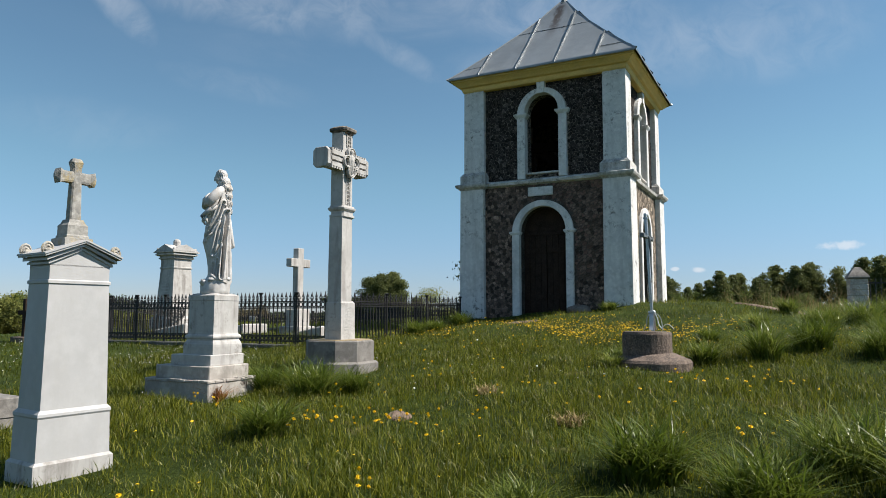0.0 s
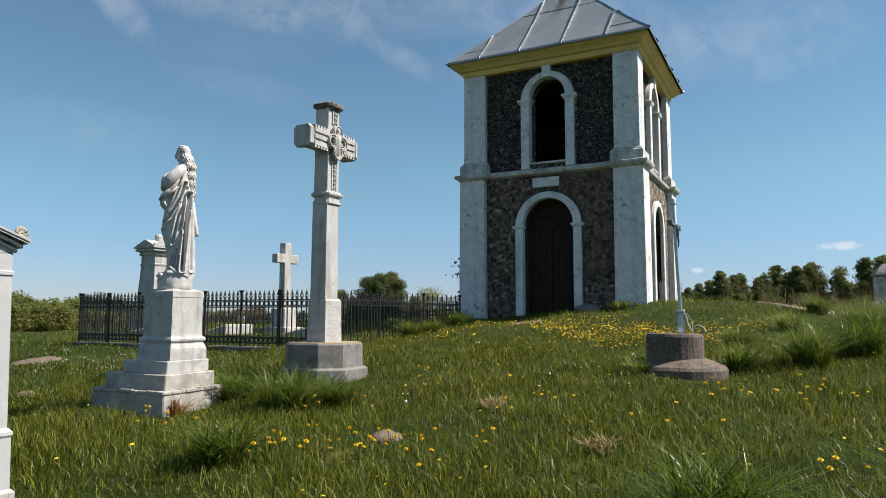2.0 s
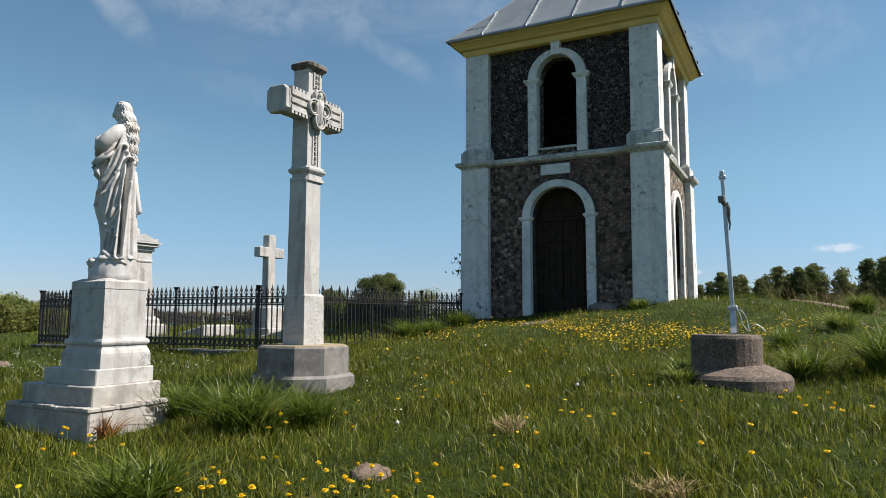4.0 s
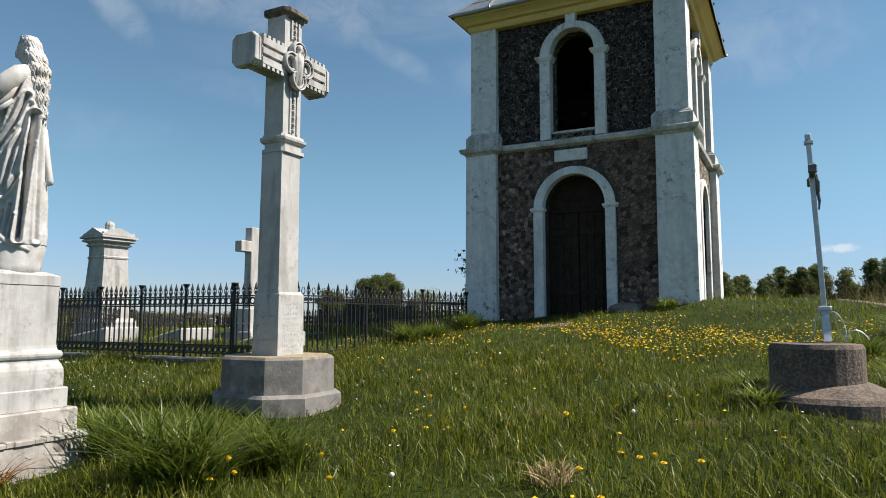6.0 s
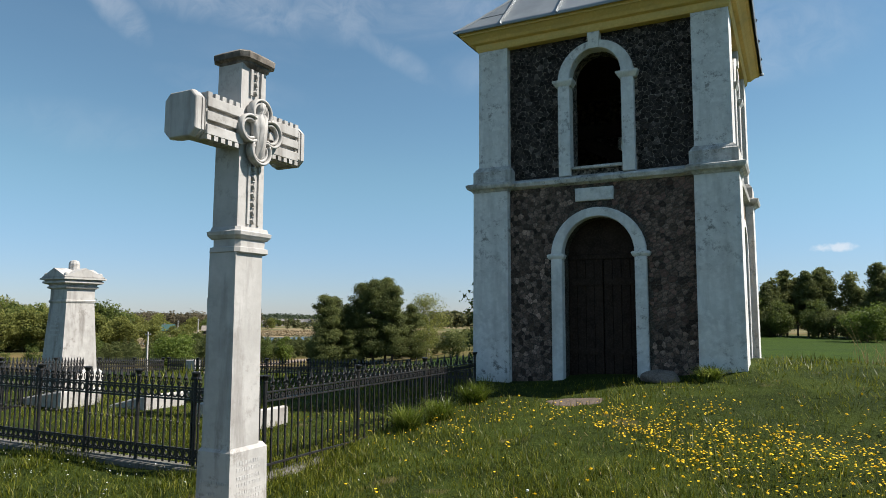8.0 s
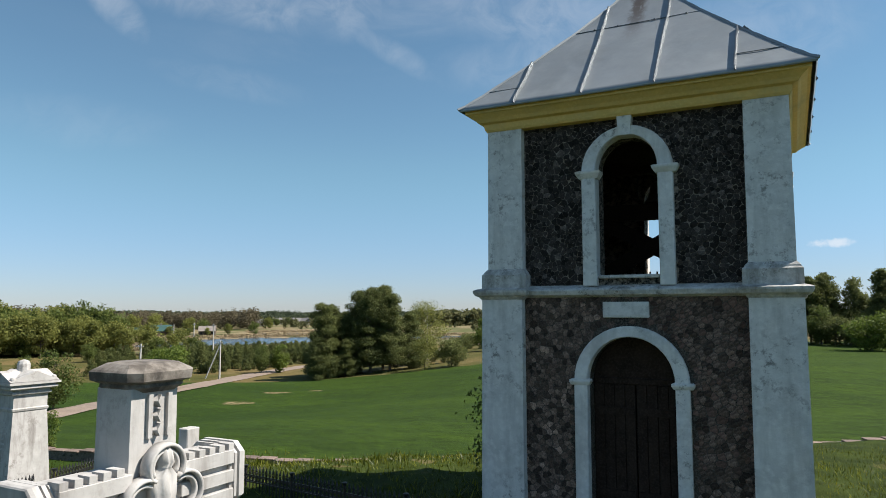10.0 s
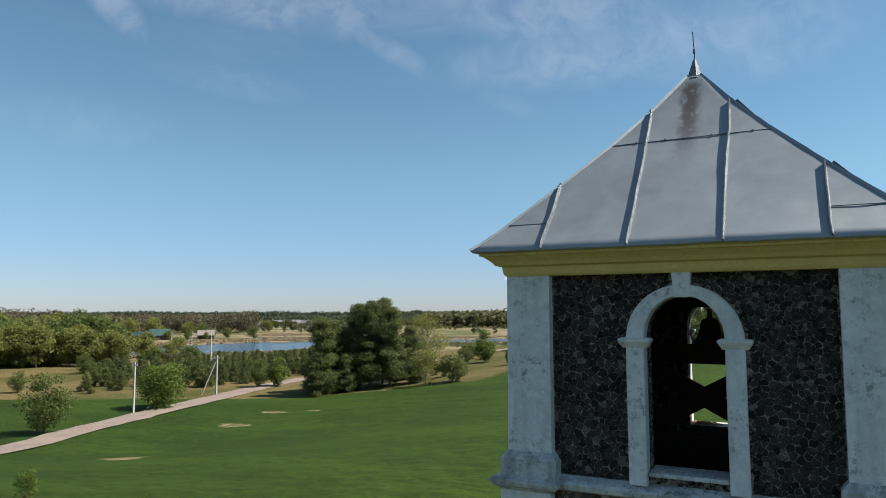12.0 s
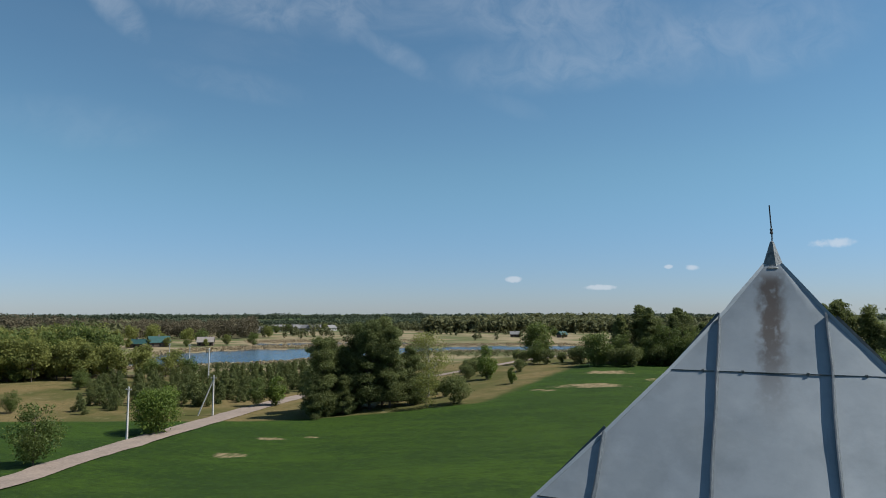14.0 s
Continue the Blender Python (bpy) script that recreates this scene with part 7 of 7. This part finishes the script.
# garden trees round the lakeside houses
for x, y, s, proto in ((-395, 300, 0.5, wood_a), (-396, 316, 0.45, wood_b), (-388, 326, 0.5, wood_a), (-376, 332, 0.4, wood_b), (-368, 342, 0.4, wood_a), (-398, 290, 0.6, wood_b), (-420, 309, 0.9, wood_a), (-405, 300, 0.7, wood_b), (-397, 329, 0.7, wood_a), (-388, 344, 0.95, wood_a), (-382, 350, 0.75, wood_b), (-366, 360, 0.6, wood_a), (-352, 372, 0.75, wood_b), (-343, 380, 0.7, wood_a), (-395, 364, 0.9, wood_b), (-430, 330, 1.1, wood_a), (-425, 345, 1.15, wood_a), (-360, 400, 0.7, wood_b), (-380, 420, 0.6, wood_a), (-400, 455, 0.6, wood_b), (-425, 500, 0.6, wood_b), (-400, 525, 0.6, wood_a), (-160, 486, 0.6, round_a), (-172, 500, 0.5, round_a), (-110, 495, 0.6, round_a)):
    f = 0.815 if y < 380 and x < -300 else 1.0
    plant(proto, x * f, y * f, s * (0.9 if f < 1 else 1.0), x)


# line poles along the road
M_POLE = material("concrete_pole", (0.45, 0.43, 0.40), scale=1.5, fine=10, bump=0.2)


def pole(x, y, h, strut=0.0):
    t = thing("utility_pole", pose(x, y, gh(x, y)), "pale utility pole with a slanting strut" if strut else "plain pale utility pole beside the road", "pole", "poles along the road")
    bm = bmesh.new()
    loft(bm, [square(0.13, -0.3), square(0.085, h)])
    post = part("post", bm, M_POLE, t)
    bm = bmesh.new()
    box(bm, -0.6, 0.6, -0.05, 0.05, h - 0.5, h - 0.4)
    arm = part("crossarm", bm, M_POLE, t)
    for xx in (-0.5, 0.0, 0.5):
        bm = bmesh.new()
        lathe(bm, ((0.03, h - 0.4), (0.05, h - 0.34), (0.03, h - 0.26)), 6, xx, 0)
        part("insulator", bm, M_POLE, arm)
    if strut:
        bm = bmesh.new()
        tube(bm, ((-strut * 0.75, -strut * 0.66, -0.3), (-0.05, -0.05, h - 0.8)), 0.13, 6)
        part("strut", bm, M_POLE, t)


pole(-85.8, 58.7, 7.4)
pole(-91.5, 80.6, 7.0, 2.6)
pole(-132.5, 119.1, 9.0)
pole(-156.5, 134.9, 9.0)
pole(-182.0, 150.0, 9.0)

# ---------------------------------------------------------------- grass and flowers
M_GRASS = leafy("grass_blades", (0.022, 0.030, 0.002), (0.29, 0.28, 0.036), 0.42, 0.42, mid=(0.070, 0.089, 0.005))
M_TUSSOCK = leafy("tussock_blades", (0.040, 0.062, 0.007), (0.30, 0.32, 0.085), 0.34, 0.45, mid=(0.10, 0.138, 0.015))
M_STRAW = leafy("dry_grass", (0.20, 0.14, 0.06), (0.42, 0.32, 0.17), 0.8, 0.2)
M_WEED = leafy("dry_weeds", (0.15, 0.115, 0.045), (0.34, 0.25, 0.12), 0.8, 0.3)
M_RUST = leafy("rusty_dead_fronds", (0.22, 0.09, 0.025), (0.42, 0.20, 0.06), 0.8, 0.2)


def blades(rng, x, y, h, w, lean, seg=3):
    """Bent tapering blades standing at x, y: arrays of vertices and quads."""
    n = len(x)
    a = rng.uniform(0, 2 * np.pi, n)
    z = gz(x, y)
    bend = np.stack([np.cos(a), np.sin(a)], -1) * (lean * h)[:, None]
    side = np.stack([-np.sin(a), np.cos(a)], -1)
    turn = rng.uniform(-0.9, 0.9, n)
    side = np.stack([side[:, 0] * np.cos(turn) - side[:, 1] * np.sin(turn), side[:, 0] * np.sin(turn) + side[:, 1] * np.cos(turn)], -1)
    rows = []
    for i in range(seg + 1):
        t = i / seg
        ww = (w * (1 - t ** 1.6) * 0.5 + 0.0006)[:, None]
        c = np.stack([x, y], -1) + bend * t * t
        zz = z - 0.02 + h * (t - 0.35 * np.minimum(1, lean) * t * t)
        rows.append(np.concatenate([c - side * ww, zz[:, None]], 1))
        rows.append(np.concatenate([c + side * ww, zz[:, None]], 1))
    v = np.stack(rows, 1).reshape(-1, 3)
    k = 2 * (seg + 1)
    base = np.arange(n)[:, None] * k
    f = np.concatenate([base + np.array([2 * i, 2 * i + 1, 2 * i + 3, 2 * i + 2]) for i in range(seg)], 0)
    return v, f


KEEP_OUT = ((-0.80, -13.46, 0.50), (-0.52, -10.93, 0.52), (0.72, -16.52, 0.27), (4.28, -9.85, 0.40), (0.0, 0.0, 2.55), (-2.1, -15.75, 0.5))


def clear(x, y):
    ok = np.ones(len(x), bool)
    for cx, cy, r in KEEP_OUT:
        ok &= np.maximum(abs(x - cx), abs(y - cy)) > r
    ok &= ~((abs(x - 0.05) < 0.40) & (abs(y + 4.16) < 0.20))
    return ok


def tall(x, y):
    """Slow change of the sward's height and thickness over the plan."""
    fine = np.sin(x * 9.1 + 2.0 * np.sin(y * 4.3)) * np.sin(y * 8.3 + 2.0 * np.sin(x * 3.7))
    return 0.5 + 0.22 * fine + 0.34 * (np.sin(x * 1.7 + 1.1 * np.sin(y * 0.9)) * np.sin(y * 1.3 + 0.7 * np.sin(x * 1.1)))


def sward(name, rng, count, x0, x1, y0, y1, h, w, mat, label, seg=2, power=0.0):
    x0, x1, y0, y1 = x0 - 1.0, x1 + 1.0, y0 - 1.0, y1 + 1.0
    x = rng.uniform(x0, x1, count)
    y = y0 + (y1 - y0) * rng.uniform(0, 1, count) ** (1 + power)
    edge = np.minimum(np.minimum(x - x0, x1 - x), np.minimum(y - y0, y1 - y)) + 0.8 * (tall(x * 2.3, y * 2.1) - 0.5)
    k = clear(x, y) & (rng.uniform(0, 1, count) < (0.45 + 0.55 * tall(x, y)) * np.clip(edge / 2.0, 0, 1))
    x, y = x[k], y[k]
    n = len(x)
    hh = h * rng.uniform(0.35, 1.3, n) * (0.45 + 0.95 * tall(x, y))
    v, f = blades(rng, x, y, hh, w * rng.uniform(0.6, 1.3, n), rng.uniform(0.1, 0.9, n), seg)
    return tagged(mesh_np(name, v, f, mat), label, "grass", kind="stuff")


G = np.random.default_rng(21)
sward("grass", G, 150000, -4.0, 9.0, -19.0, -12.0, 0.135, 0.0085, M_GRASS, "short green turf blades in the churchyard", 2, 0.25)
sward("grass", G, 90000, -6.0, 8.5, -12.0, -7.0, 0.125, 0.010, M_GRASS, "short green turf blades before the tower", 2)
sward("grass", G, 60000, -7.0, 11.0, -9.0, -2.0, 0.11, 0.014, M_GRASS, "short green turf blades round the tower", 1)
sward("grass", G, 36000, -14.0, -2.0, -16.0, -8.9, 0.12, 0.016, M_GRASS, "short green turf beside the railing", 1)
sward("grass", G, 40000, -13.0, 12.0, -3.0, 9.0, 0.13, 0.02, M_GRASS, "meadow grass behind the tower", 1)
sward("grass", G, 24000, -12.6, -2.3, -8.6, -3.0, 0.16, 0.014, M_GRASS, "long grass between the graves", 1)
sward("grass", G, 26000, -30.0, -3.0, -3.0, 15.0, 0.20, 0.04, M_GRASS, "meadow grass on the slope", 1)
sward("grass", G, 85000, -3.0, 7.0, -17.5, -7.0, 0.155, 0.0055, M_GRASS, "long thin grass blades standing out of the turf", 2)
sward("dry_grass", G, 7000, -3.5, 8.0, -18.0, -4.0, 0.10, 0.006, M_STRAW, "dry straw-coloured stalks in the turf", 2)


sward("tall_weeds", G, 1500, 5.2, 7.6, 0.6, 3.4, 0.85, 0.011, M_WEED, "tall dry weeds on the brow of the knoll", 2)


def tussock(x, y, r, h, n, seed, mat=None, label="dense tussock of long coarse green grass", stiff=0.30):
    rng = np.random.default_rng(seed)
    a, q = rng.uniform(0, 2 * np.pi, n), r * np.sqrt(rng.uniform(0, 1, n)) * 0.55
    px, py = x + q * np.cos(a), y + q * np.sin(a)
    hh = h * rng.uniform(0.5, 1.35, n)
    lean = stiff + 1.35 * rng.uniform(0, 1, n) * (0.35 + q / r)
    v, f = blades(rng, px, py, hh, 0.016 * rng.uniform(0.5, 1.4, n), lean, 4)
    return tagged(mesh_np("grass_tussock", v, f, mat or M_TUSSOCK), label, "grass tussock", "tussocks in the churchyard")


TUSSOCKS = ((1.55, -14.95, 0.38, 0.36), (0.80, -13.30, 0.46, 0.50), (1.00, -12.70, 0.34, 0.36), (5.2, -15.0, 0.45, 0.46), (6.5, -14.4, 0.5, 0.46), (6.0, -15.4, 0.45, 0.42), (7.0, -15.0, 0.5, 0.48),
            (5.75, -9.0, 0.34, 0.60), (6.4, -7.6, 0.5, 0.55), (7.3, -8.2, 0.45, 0.48), (4.95, -9.35, 0.28, 0.38), (4.75, -7.0, 0.25, 0.36), (5.5, -5.4, 0.30, 0.38), (6.6, -4.8, 0.55, 0.50), (7.6, -6.2, 0.5, 0.5), (7.4, -3.4, 0.6, 0.6), (6.0, -2.6, 0.3, 0.4), (8.2, -2.0, 0.6, 0.6), (3.75, -9.6, 0.3, 0.22), (3.8, -10.3, 0.2, 0.2),
            (-1.75, -5.3, 0.35, 0.34), (-1.6, -4.3, 0.35, 0.36), (-1.85, -6.1, 0.3, 0.38), (-0.9, -12.6, 0.35, 0.30), (1.9, -2.75, 0.32, 0.24), (-0.25, -12.95, 0.28, 0.38), (4.6, -16.0, 0.3, 0.3), (7.4, -13.0, 0.45, 0.42))
for i, (x, y, r, h) in enumerate(TUSSOCKS):
    tussock(x, y, r, h, int(260 + 900 * r), 100 + i)
tussock(-0.42, -13.72, 0.20, 0.24, 240, 140, M_RUST, "rust-brown dead fern beside the pedestal")
tussock(2.85, -12.55, 0.2, 0.14, 120, 141, M_STRAW, "tuft of dry straw in the turf")
tussock(4.2, -13.6, 0.22, 0.15, 140, 142, M_STRAW, "tuft of dry straw in the turf")

# dandelions: stem, head and a flat rosette
M_YELLOWF = leafy("dandelion_yellow", (0.70, 0.42, 0.01), (0.85, 0.60, 0.02), 0.7, 0.15)
M_STEM = material("flower_stem", (0.10, 0.14, 0.04), bump=0)
M_WHITEF = leafy("white_petals", (0.62, 0.62, 0.60), (0.80, 0.80, 0.78), 0.7, 0.2)
bm = bmesh.new()
tube(bm, ((0, 0, -0.02), (0.004, 0.002, 0.06), (0, 0, 0.125)), 0.0025, 5)
STEM = mesh_of("stem", bm, M_STEM)
bm = bmesh.new()
for ring, (r, z, k) in enumerate(((0.024, 0.125, 16), (0.017, 0.131, 12), (0.009, 0.135, 8))):
    for i in range(k):
        t = 2 * math.pi * (i + ring * 0.5) / k
        c, s = math.cos(t), math.sin(t)
        w = 0.004
        bm.faces.new([bm.verts.new(p) for p in ((0.002 * c + w * s * 0.5, 0.002 * s - w * c * 0.5, 0.124), (r * c + w * s, r * s - w * c, z), (r * c - w * s, r * s + w * c, z), (0.002 * c - w * s * 0.5, 0.002 * s + w * c * 0.5, 0.124))])
lathe(bm, ((0.004, 0.112), (0.011, 0.118), (0.012, 0.126), (0.004, 0.13)), 8)
HEAD = mesh_of("flower_head", bm, M_YELLOWF)
random.seed(31)
CLUMPS = ((2.35, -14.4, 0.55, 16), (1.9, -14.75, 0.35, 13), (2.75, -14.2, 0.4, 12), (3.3, -12.2, 0.3, 5), (3.3, -13.9, 0.12, 4), (0.45, -14.35, 0.4, 5), (-0.3, -14.2, 0.25, 4), (5.25, -11.3, 0.5, 10), (5.8, -10.7, 0.6, 10), (1.2, -8.8, 1.6, 8), (2.6, -7.0, 1.8, 30), (3.5, -6.2, 1.6, 40), (1.8, -5.6, 1.4, 26), (3.4, -16.1, 0.25, 6), (2.2, -17.0, 0.3, 5), (4.3, -12.7, 1.2, 8), (2.0, -11.3, 1.2, 12), (1.2, -12.9, 0.6, 6), (5.6, -14.0, 0.8, 5))
for cx, cy, sd, n in CLUMPS:
    for i in range(n):
        x, y = random.gauss(cx, sd * 0.55), random.gauss(cy, sd * 0.45)
        if not clear(np.array([x]), np.array([y]))[0]:
            continue
        d = thing("dandelion", Matrix.Translation((x, y, gh(x, y))) @ Matrix.Rotation(random.uniform(0, 6), 4, "Z") @ Matrix.Rotation(random.uniform(0, 0.35), 4, "X") @ Matrix.Diagonal((0.85, 0.85, random.uniform(0.7, 1.5), 1)), "yellow dandelion flower in the turf", "dandelion", "dandelions in the turf")
        for nm, me in (("stem", STEM), ("flower_head", HEAD)):
            ob = new(nm, me)
            ob.parent = d
# the uncountable rest, joined
def flower_spots(name, rng, x, y, r, z, mat, label):
    n = len(x)
    g = gz(x, y) + z
    k = 6
    t = np.arange(k) * 2 * np.pi / k
    tilt = rng.normal(0, 0.25, (n, 2))
    rr = r * rng.uniform(0.6, 1.2, n)
    px = rr[:, None] * np.cos(t)
    py = rr[:, None] * np.sin(t)
    ring = np.stack([x[:, None] + px, y[:, None] + py, g[:, None] + px * tilt[:, :1] + py * tilt[:, 1:]], -1)
    top = np.stack([x, y, g + rr * 0.45], -1)[:, None, :]
    v = np.concatenate([ring, top], 1).reshape(-1, 3)
    base = np.arange(n)[:, None, None] * (k + 1)
    i = np.arange(k)
    f = (base + np.stack([i, (i + 1) % k, np.full(k, k)], -1)[None]).reshape(-1, 3)
    return tagged(mesh_np(name, v, f, mat), label, "flowers", kind="stuff")


n = 2600
fx, fy = G.normal(2.7, 2.2, n), G.normal(-6.0, 0.75, n)
k = clear(fx, fy) & (tall(fx * 0.7, fy * 0.9) > 0.40)
flower_spots("dandelion_field", G, fx[k], fy[k], 0.014, G.uniform(0.05, 0.12, k.sum()), M_YELLOWF, "many yellow dandelions on the knoll")
n = 260
fx, fy = G.uniform(-1.5, 7.5, n), G.uniform(-17.5, -8, n)
k = clear(fx, fy) & (tall(fx * 1.3, fy * 1.2) > 0.6)
flower_spots("dandelion_field", G, fx[k], fy[k], 0.016, G.uniform(0.05, 0.15, k.sum()), M_YELLOWF, "scattered yellow dandelions in the turf")
n = 1300
fx, fy = G.normal(-5.5, 3.2, n), G.normal(-10.8, 1.3, n)
k = clear(fx, fy) & (tall(fx * 1.5, fy) > 0.45)
flower_spots("daisy_patch", G, fx[k], fy[k], 0.009, G.uniform(0.05, 0.11, k.sum()), M_WHITEF, "patch of small white daisies in the turf")
for x, y in ((3.05, -11.35), (2.15, -13.1), (3.9, -9.3), (0.9, -8.6)):
    c = thing("dandelion_clock", pose(x, y, gh(x, y)), "white dandelion seed head on a thin stem", "dandelion", "seed heads in the turf")
    ob = new("stem", STEM)
    ob.parent = c
    ob.scale = (1, 1, 1.5)
    bm = bmesh.new()
    bmesh.ops.create_icosphere(bm, subdivisions=2, radius=0.014, matrix=Matrix.Translation((0, 0, 0.195)))
    part("seed_head", bm, M_WHITEF, c)

# ---------------------------------------------------------------- stones in the tower walls
def cells(rng, x0, x1, z0, z1, size, inside):
    """Irregular cells that share out a panel: seeds kept apart, each cut back half way to its neighbours."""
    seeds = []
    tries = int((x1 - x0) * (z1 - z0) / (size * size) * 14)
    grid = {}
    for _ in range(tries):
        p = (rng.uniform(x0, x1), rng.uniform(z0, z1))
        d = size * (0.55 + 0.45 * noise.noise((p[0] * 1.9, p[1] * 1.9, size * 50)) + 0.15)
        d = max(d, size * 0.5)
        key = (int(p[0] / size), int(p[1] / size))
        near = [q for i in range(-2, 3) for j in range(-2, 3) for q in grid.get((key[0] + i, key[1] + j), ())]
        if all((p[0] - q[0]) ** 2 + (p[1] - q[1]) ** 2 > d * d for q in near):
            grid.setdefault(key, []).append(p)
            seeds.append(p)
    out = []
    for p in seeds:
        if not inside(*p, size * 0.3):
            continue
        key = (int(p[0] / size), int(p[1] / size))
        s = size * 1.1
        poly = [(p[0] - s, p[1] - s), (p[0] + s, p[1] - s), (p[0] + s, p[1] + s), (p[0] - s, p[1] + s)]
        for i in range(-3, 4):
            for j in range(-3, 4):
                for q in grid.get((key[0] + i, key[1] + j), ()):
                    if q == p:
                        continue
                    mx, mz = (p[0] + q[0]) / 2, (p[1] + q[1]) / 2
                    nx, nz = q[0] - p[0], q[1] - p[1]
                    new_poly = []
                    for u, w in zip(poly, poly[1:] + poly[:1]):
                        du, dw = (u[0] - mx) * nx + (u[1] - mz) * nz, (w[0] - mx) * nx + (w[1] - mz) * nz
                        if du <= 0:
                            new_poly.append(u)
                        if du * dw < 0:
                            t = du / (du - dw)
                            new_poly.append((u[0] + (w[0] - u[0]) * t, u[1] + (w[1] - u[1]) * t))
                    poly = new_poly
        if len(poly) >= 3:
            poly = [(min(max(a, x0), x1), min(max(b, z0), z1)) for a, b in poly]
            out.append((p, poly))
    return out


def stone_bm(bm, p, poly, y, joint, bulge, rng, offset=(0, 0), ragged=0.0):
    """One stone: a low dome over its cell, drawn in from the joint."""
    cx = sum(q[0] for q in poly) / len(poly)
    cz = sum(q[1] for q in poly) / len(poly)
    reach = max(0.02, sum(math.hypot(q[0] - cx, q[1] - cz) for q in poly) / len(poly))
    s0 = max(0.55, 1 - joint / reach)
    b = bulge * rng.uniform(0.5, 1.3)
    if ragged:                                     # broken outline, with the joint now narrow and now wide
        out = []
        for u, w in zip(poly, poly[1:] + poly[:1]):
            n = 1 + int(math.hypot(w[0] - u[0], w[1] - u[1]) / 0.022)
            for i in range(n):
                t = i / n
                x, z = u[0] + (w[0] - u[0]) * t, u[1] + (w[1] - u[1]) * t
                g = 1 - max(0.0, ragged * (0.9 * noise.noise((x * 14, z * 14, 3.0)) + 0.7 * noise.noise((x * 45, z * 45, 7.0)) + 0.25))
                out.append((cx + (x - cx) * g + 0.006 * noise.noise((x * 40, z * 40, 1.0)), cz + (z - cz) * g + 0.006 * noise.noise((x * 40, z * 40, 5.0))))
        poly = out
    rings = []
    for s, d in ((s0, 0.004), (s0 * 0.93, -b * 0.6), (s0 * 0.62, -b)):
        rings.append([bm.verts.new((cx + (q[0] - cx) * s - offset[0], y + d, cz + (q[1] - cz) * s - offset[1])) for q in poly])
    k = len(poly)
    for a, c in zip(rings, rings[1:]):
        for i in range(k):
            bm.faces.new((a[i], a[(i + 1) % k], c[(i + 1) % k], c[i]))
    bm.faces.new(rings[-1])


def door_free(x, z, pad):
    return not ((abs(x) < 0.905 + pad and z < 2.15) or (math.hypot(x, z - 2.15) < 0.905 + pad) or (-0.41 - pad < x < 0.31 + pad and 3.165 - pad < z < 3.415 + pad))


def side_free(x, z, pad):
    return not ((abs(x) < 0.80 + pad and z < 2.15) or math.hypot(x, z - 2.15) < 0.80 + pad)


def window_free(x, z, pad):
    return not ((abs(x) < 0.73 + pad and z < 5.53) or math.hypot(x, z - 5.53) < 0.73 + pad or (abs(x) < 0.125 + pad and z > 6.0))


rs = random.Random(77)


def spread_by_island(m, amount, chip=0.0):
    """Varies a copy of a stone material from piece to piece of a joined mesh."""
    c = m.copy()
    n, l = c.node_tree.nodes, c.node_tree.links
    b = n["Principled BSDF"]
    hsv = next(q for q in n if q.type == "HUE_SAT")
    geo = n.new("ShaderNodeNewGeometry")
    mr = n.new("ShaderNodeMapRange")
    mr.inputs["To Min"].default_value, mr.inputs["To Max"].default_value = 1 - amount, 1 + amount * 1.4
    l.new(geo.outputs["Random Per Island"], mr.inputs["Value"])
    pale = n.new("ShaderNodeMapRange")                   # now and then a pale chip
    pale.inputs["From Min"].default_value, pale.inputs["From Max"].default_value = 0.93, 0.97
    pale.inputs["To Max"].default_value = chip
    l.new(geo.outputs["Random Per Island"], pale.inputs["Value"])
    add = n.new("ShaderNodeMath")
    l.new(mr.outputs["Result"], add.inputs[0])
    l.new(pale.outputs["Result"], add.inputs[1])
    l.new(add.outputs[0], hsv.inputs["Value"])
    return c


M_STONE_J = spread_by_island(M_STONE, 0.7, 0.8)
M_STONE_UPJ = spread_by_island(M_STONE_UP, 0.6, 2.2)
lower = cells(rs, -1.73, 1.73, -0.45, 3.49, 0.100, door_free)
lower.sort(key=lambda c: (c[0][0] - 1.0) ** 2 + (c[0][1] - 2.3) ** 2)
rest = bmesh.new()
for i, (p, poly) in enumerate(lower):
    if i < 300:
        bm = bmesh.new()
        stone_bm(bm, p, poly, 0, 0.001, 0.012, rs, p, 0.16)
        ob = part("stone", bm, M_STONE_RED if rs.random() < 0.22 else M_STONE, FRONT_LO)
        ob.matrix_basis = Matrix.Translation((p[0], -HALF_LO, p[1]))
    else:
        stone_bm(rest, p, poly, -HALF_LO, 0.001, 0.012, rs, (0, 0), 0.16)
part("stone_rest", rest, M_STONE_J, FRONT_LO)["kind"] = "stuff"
bm = bmesh.new()
for p, poly in cells(rs, -1.73, 1.73, 3.70, 6.39, 0.088, window_free):
    stone_bm(bm, p, poly, -HALF_UP, 0.001, 0.010, rs, (0, 0), 0.24)
me_up = mesh_of("stone_rest", bm, M_STONE_UPJ)
# side-wall stones, in the fieldstone colour lightened for sun
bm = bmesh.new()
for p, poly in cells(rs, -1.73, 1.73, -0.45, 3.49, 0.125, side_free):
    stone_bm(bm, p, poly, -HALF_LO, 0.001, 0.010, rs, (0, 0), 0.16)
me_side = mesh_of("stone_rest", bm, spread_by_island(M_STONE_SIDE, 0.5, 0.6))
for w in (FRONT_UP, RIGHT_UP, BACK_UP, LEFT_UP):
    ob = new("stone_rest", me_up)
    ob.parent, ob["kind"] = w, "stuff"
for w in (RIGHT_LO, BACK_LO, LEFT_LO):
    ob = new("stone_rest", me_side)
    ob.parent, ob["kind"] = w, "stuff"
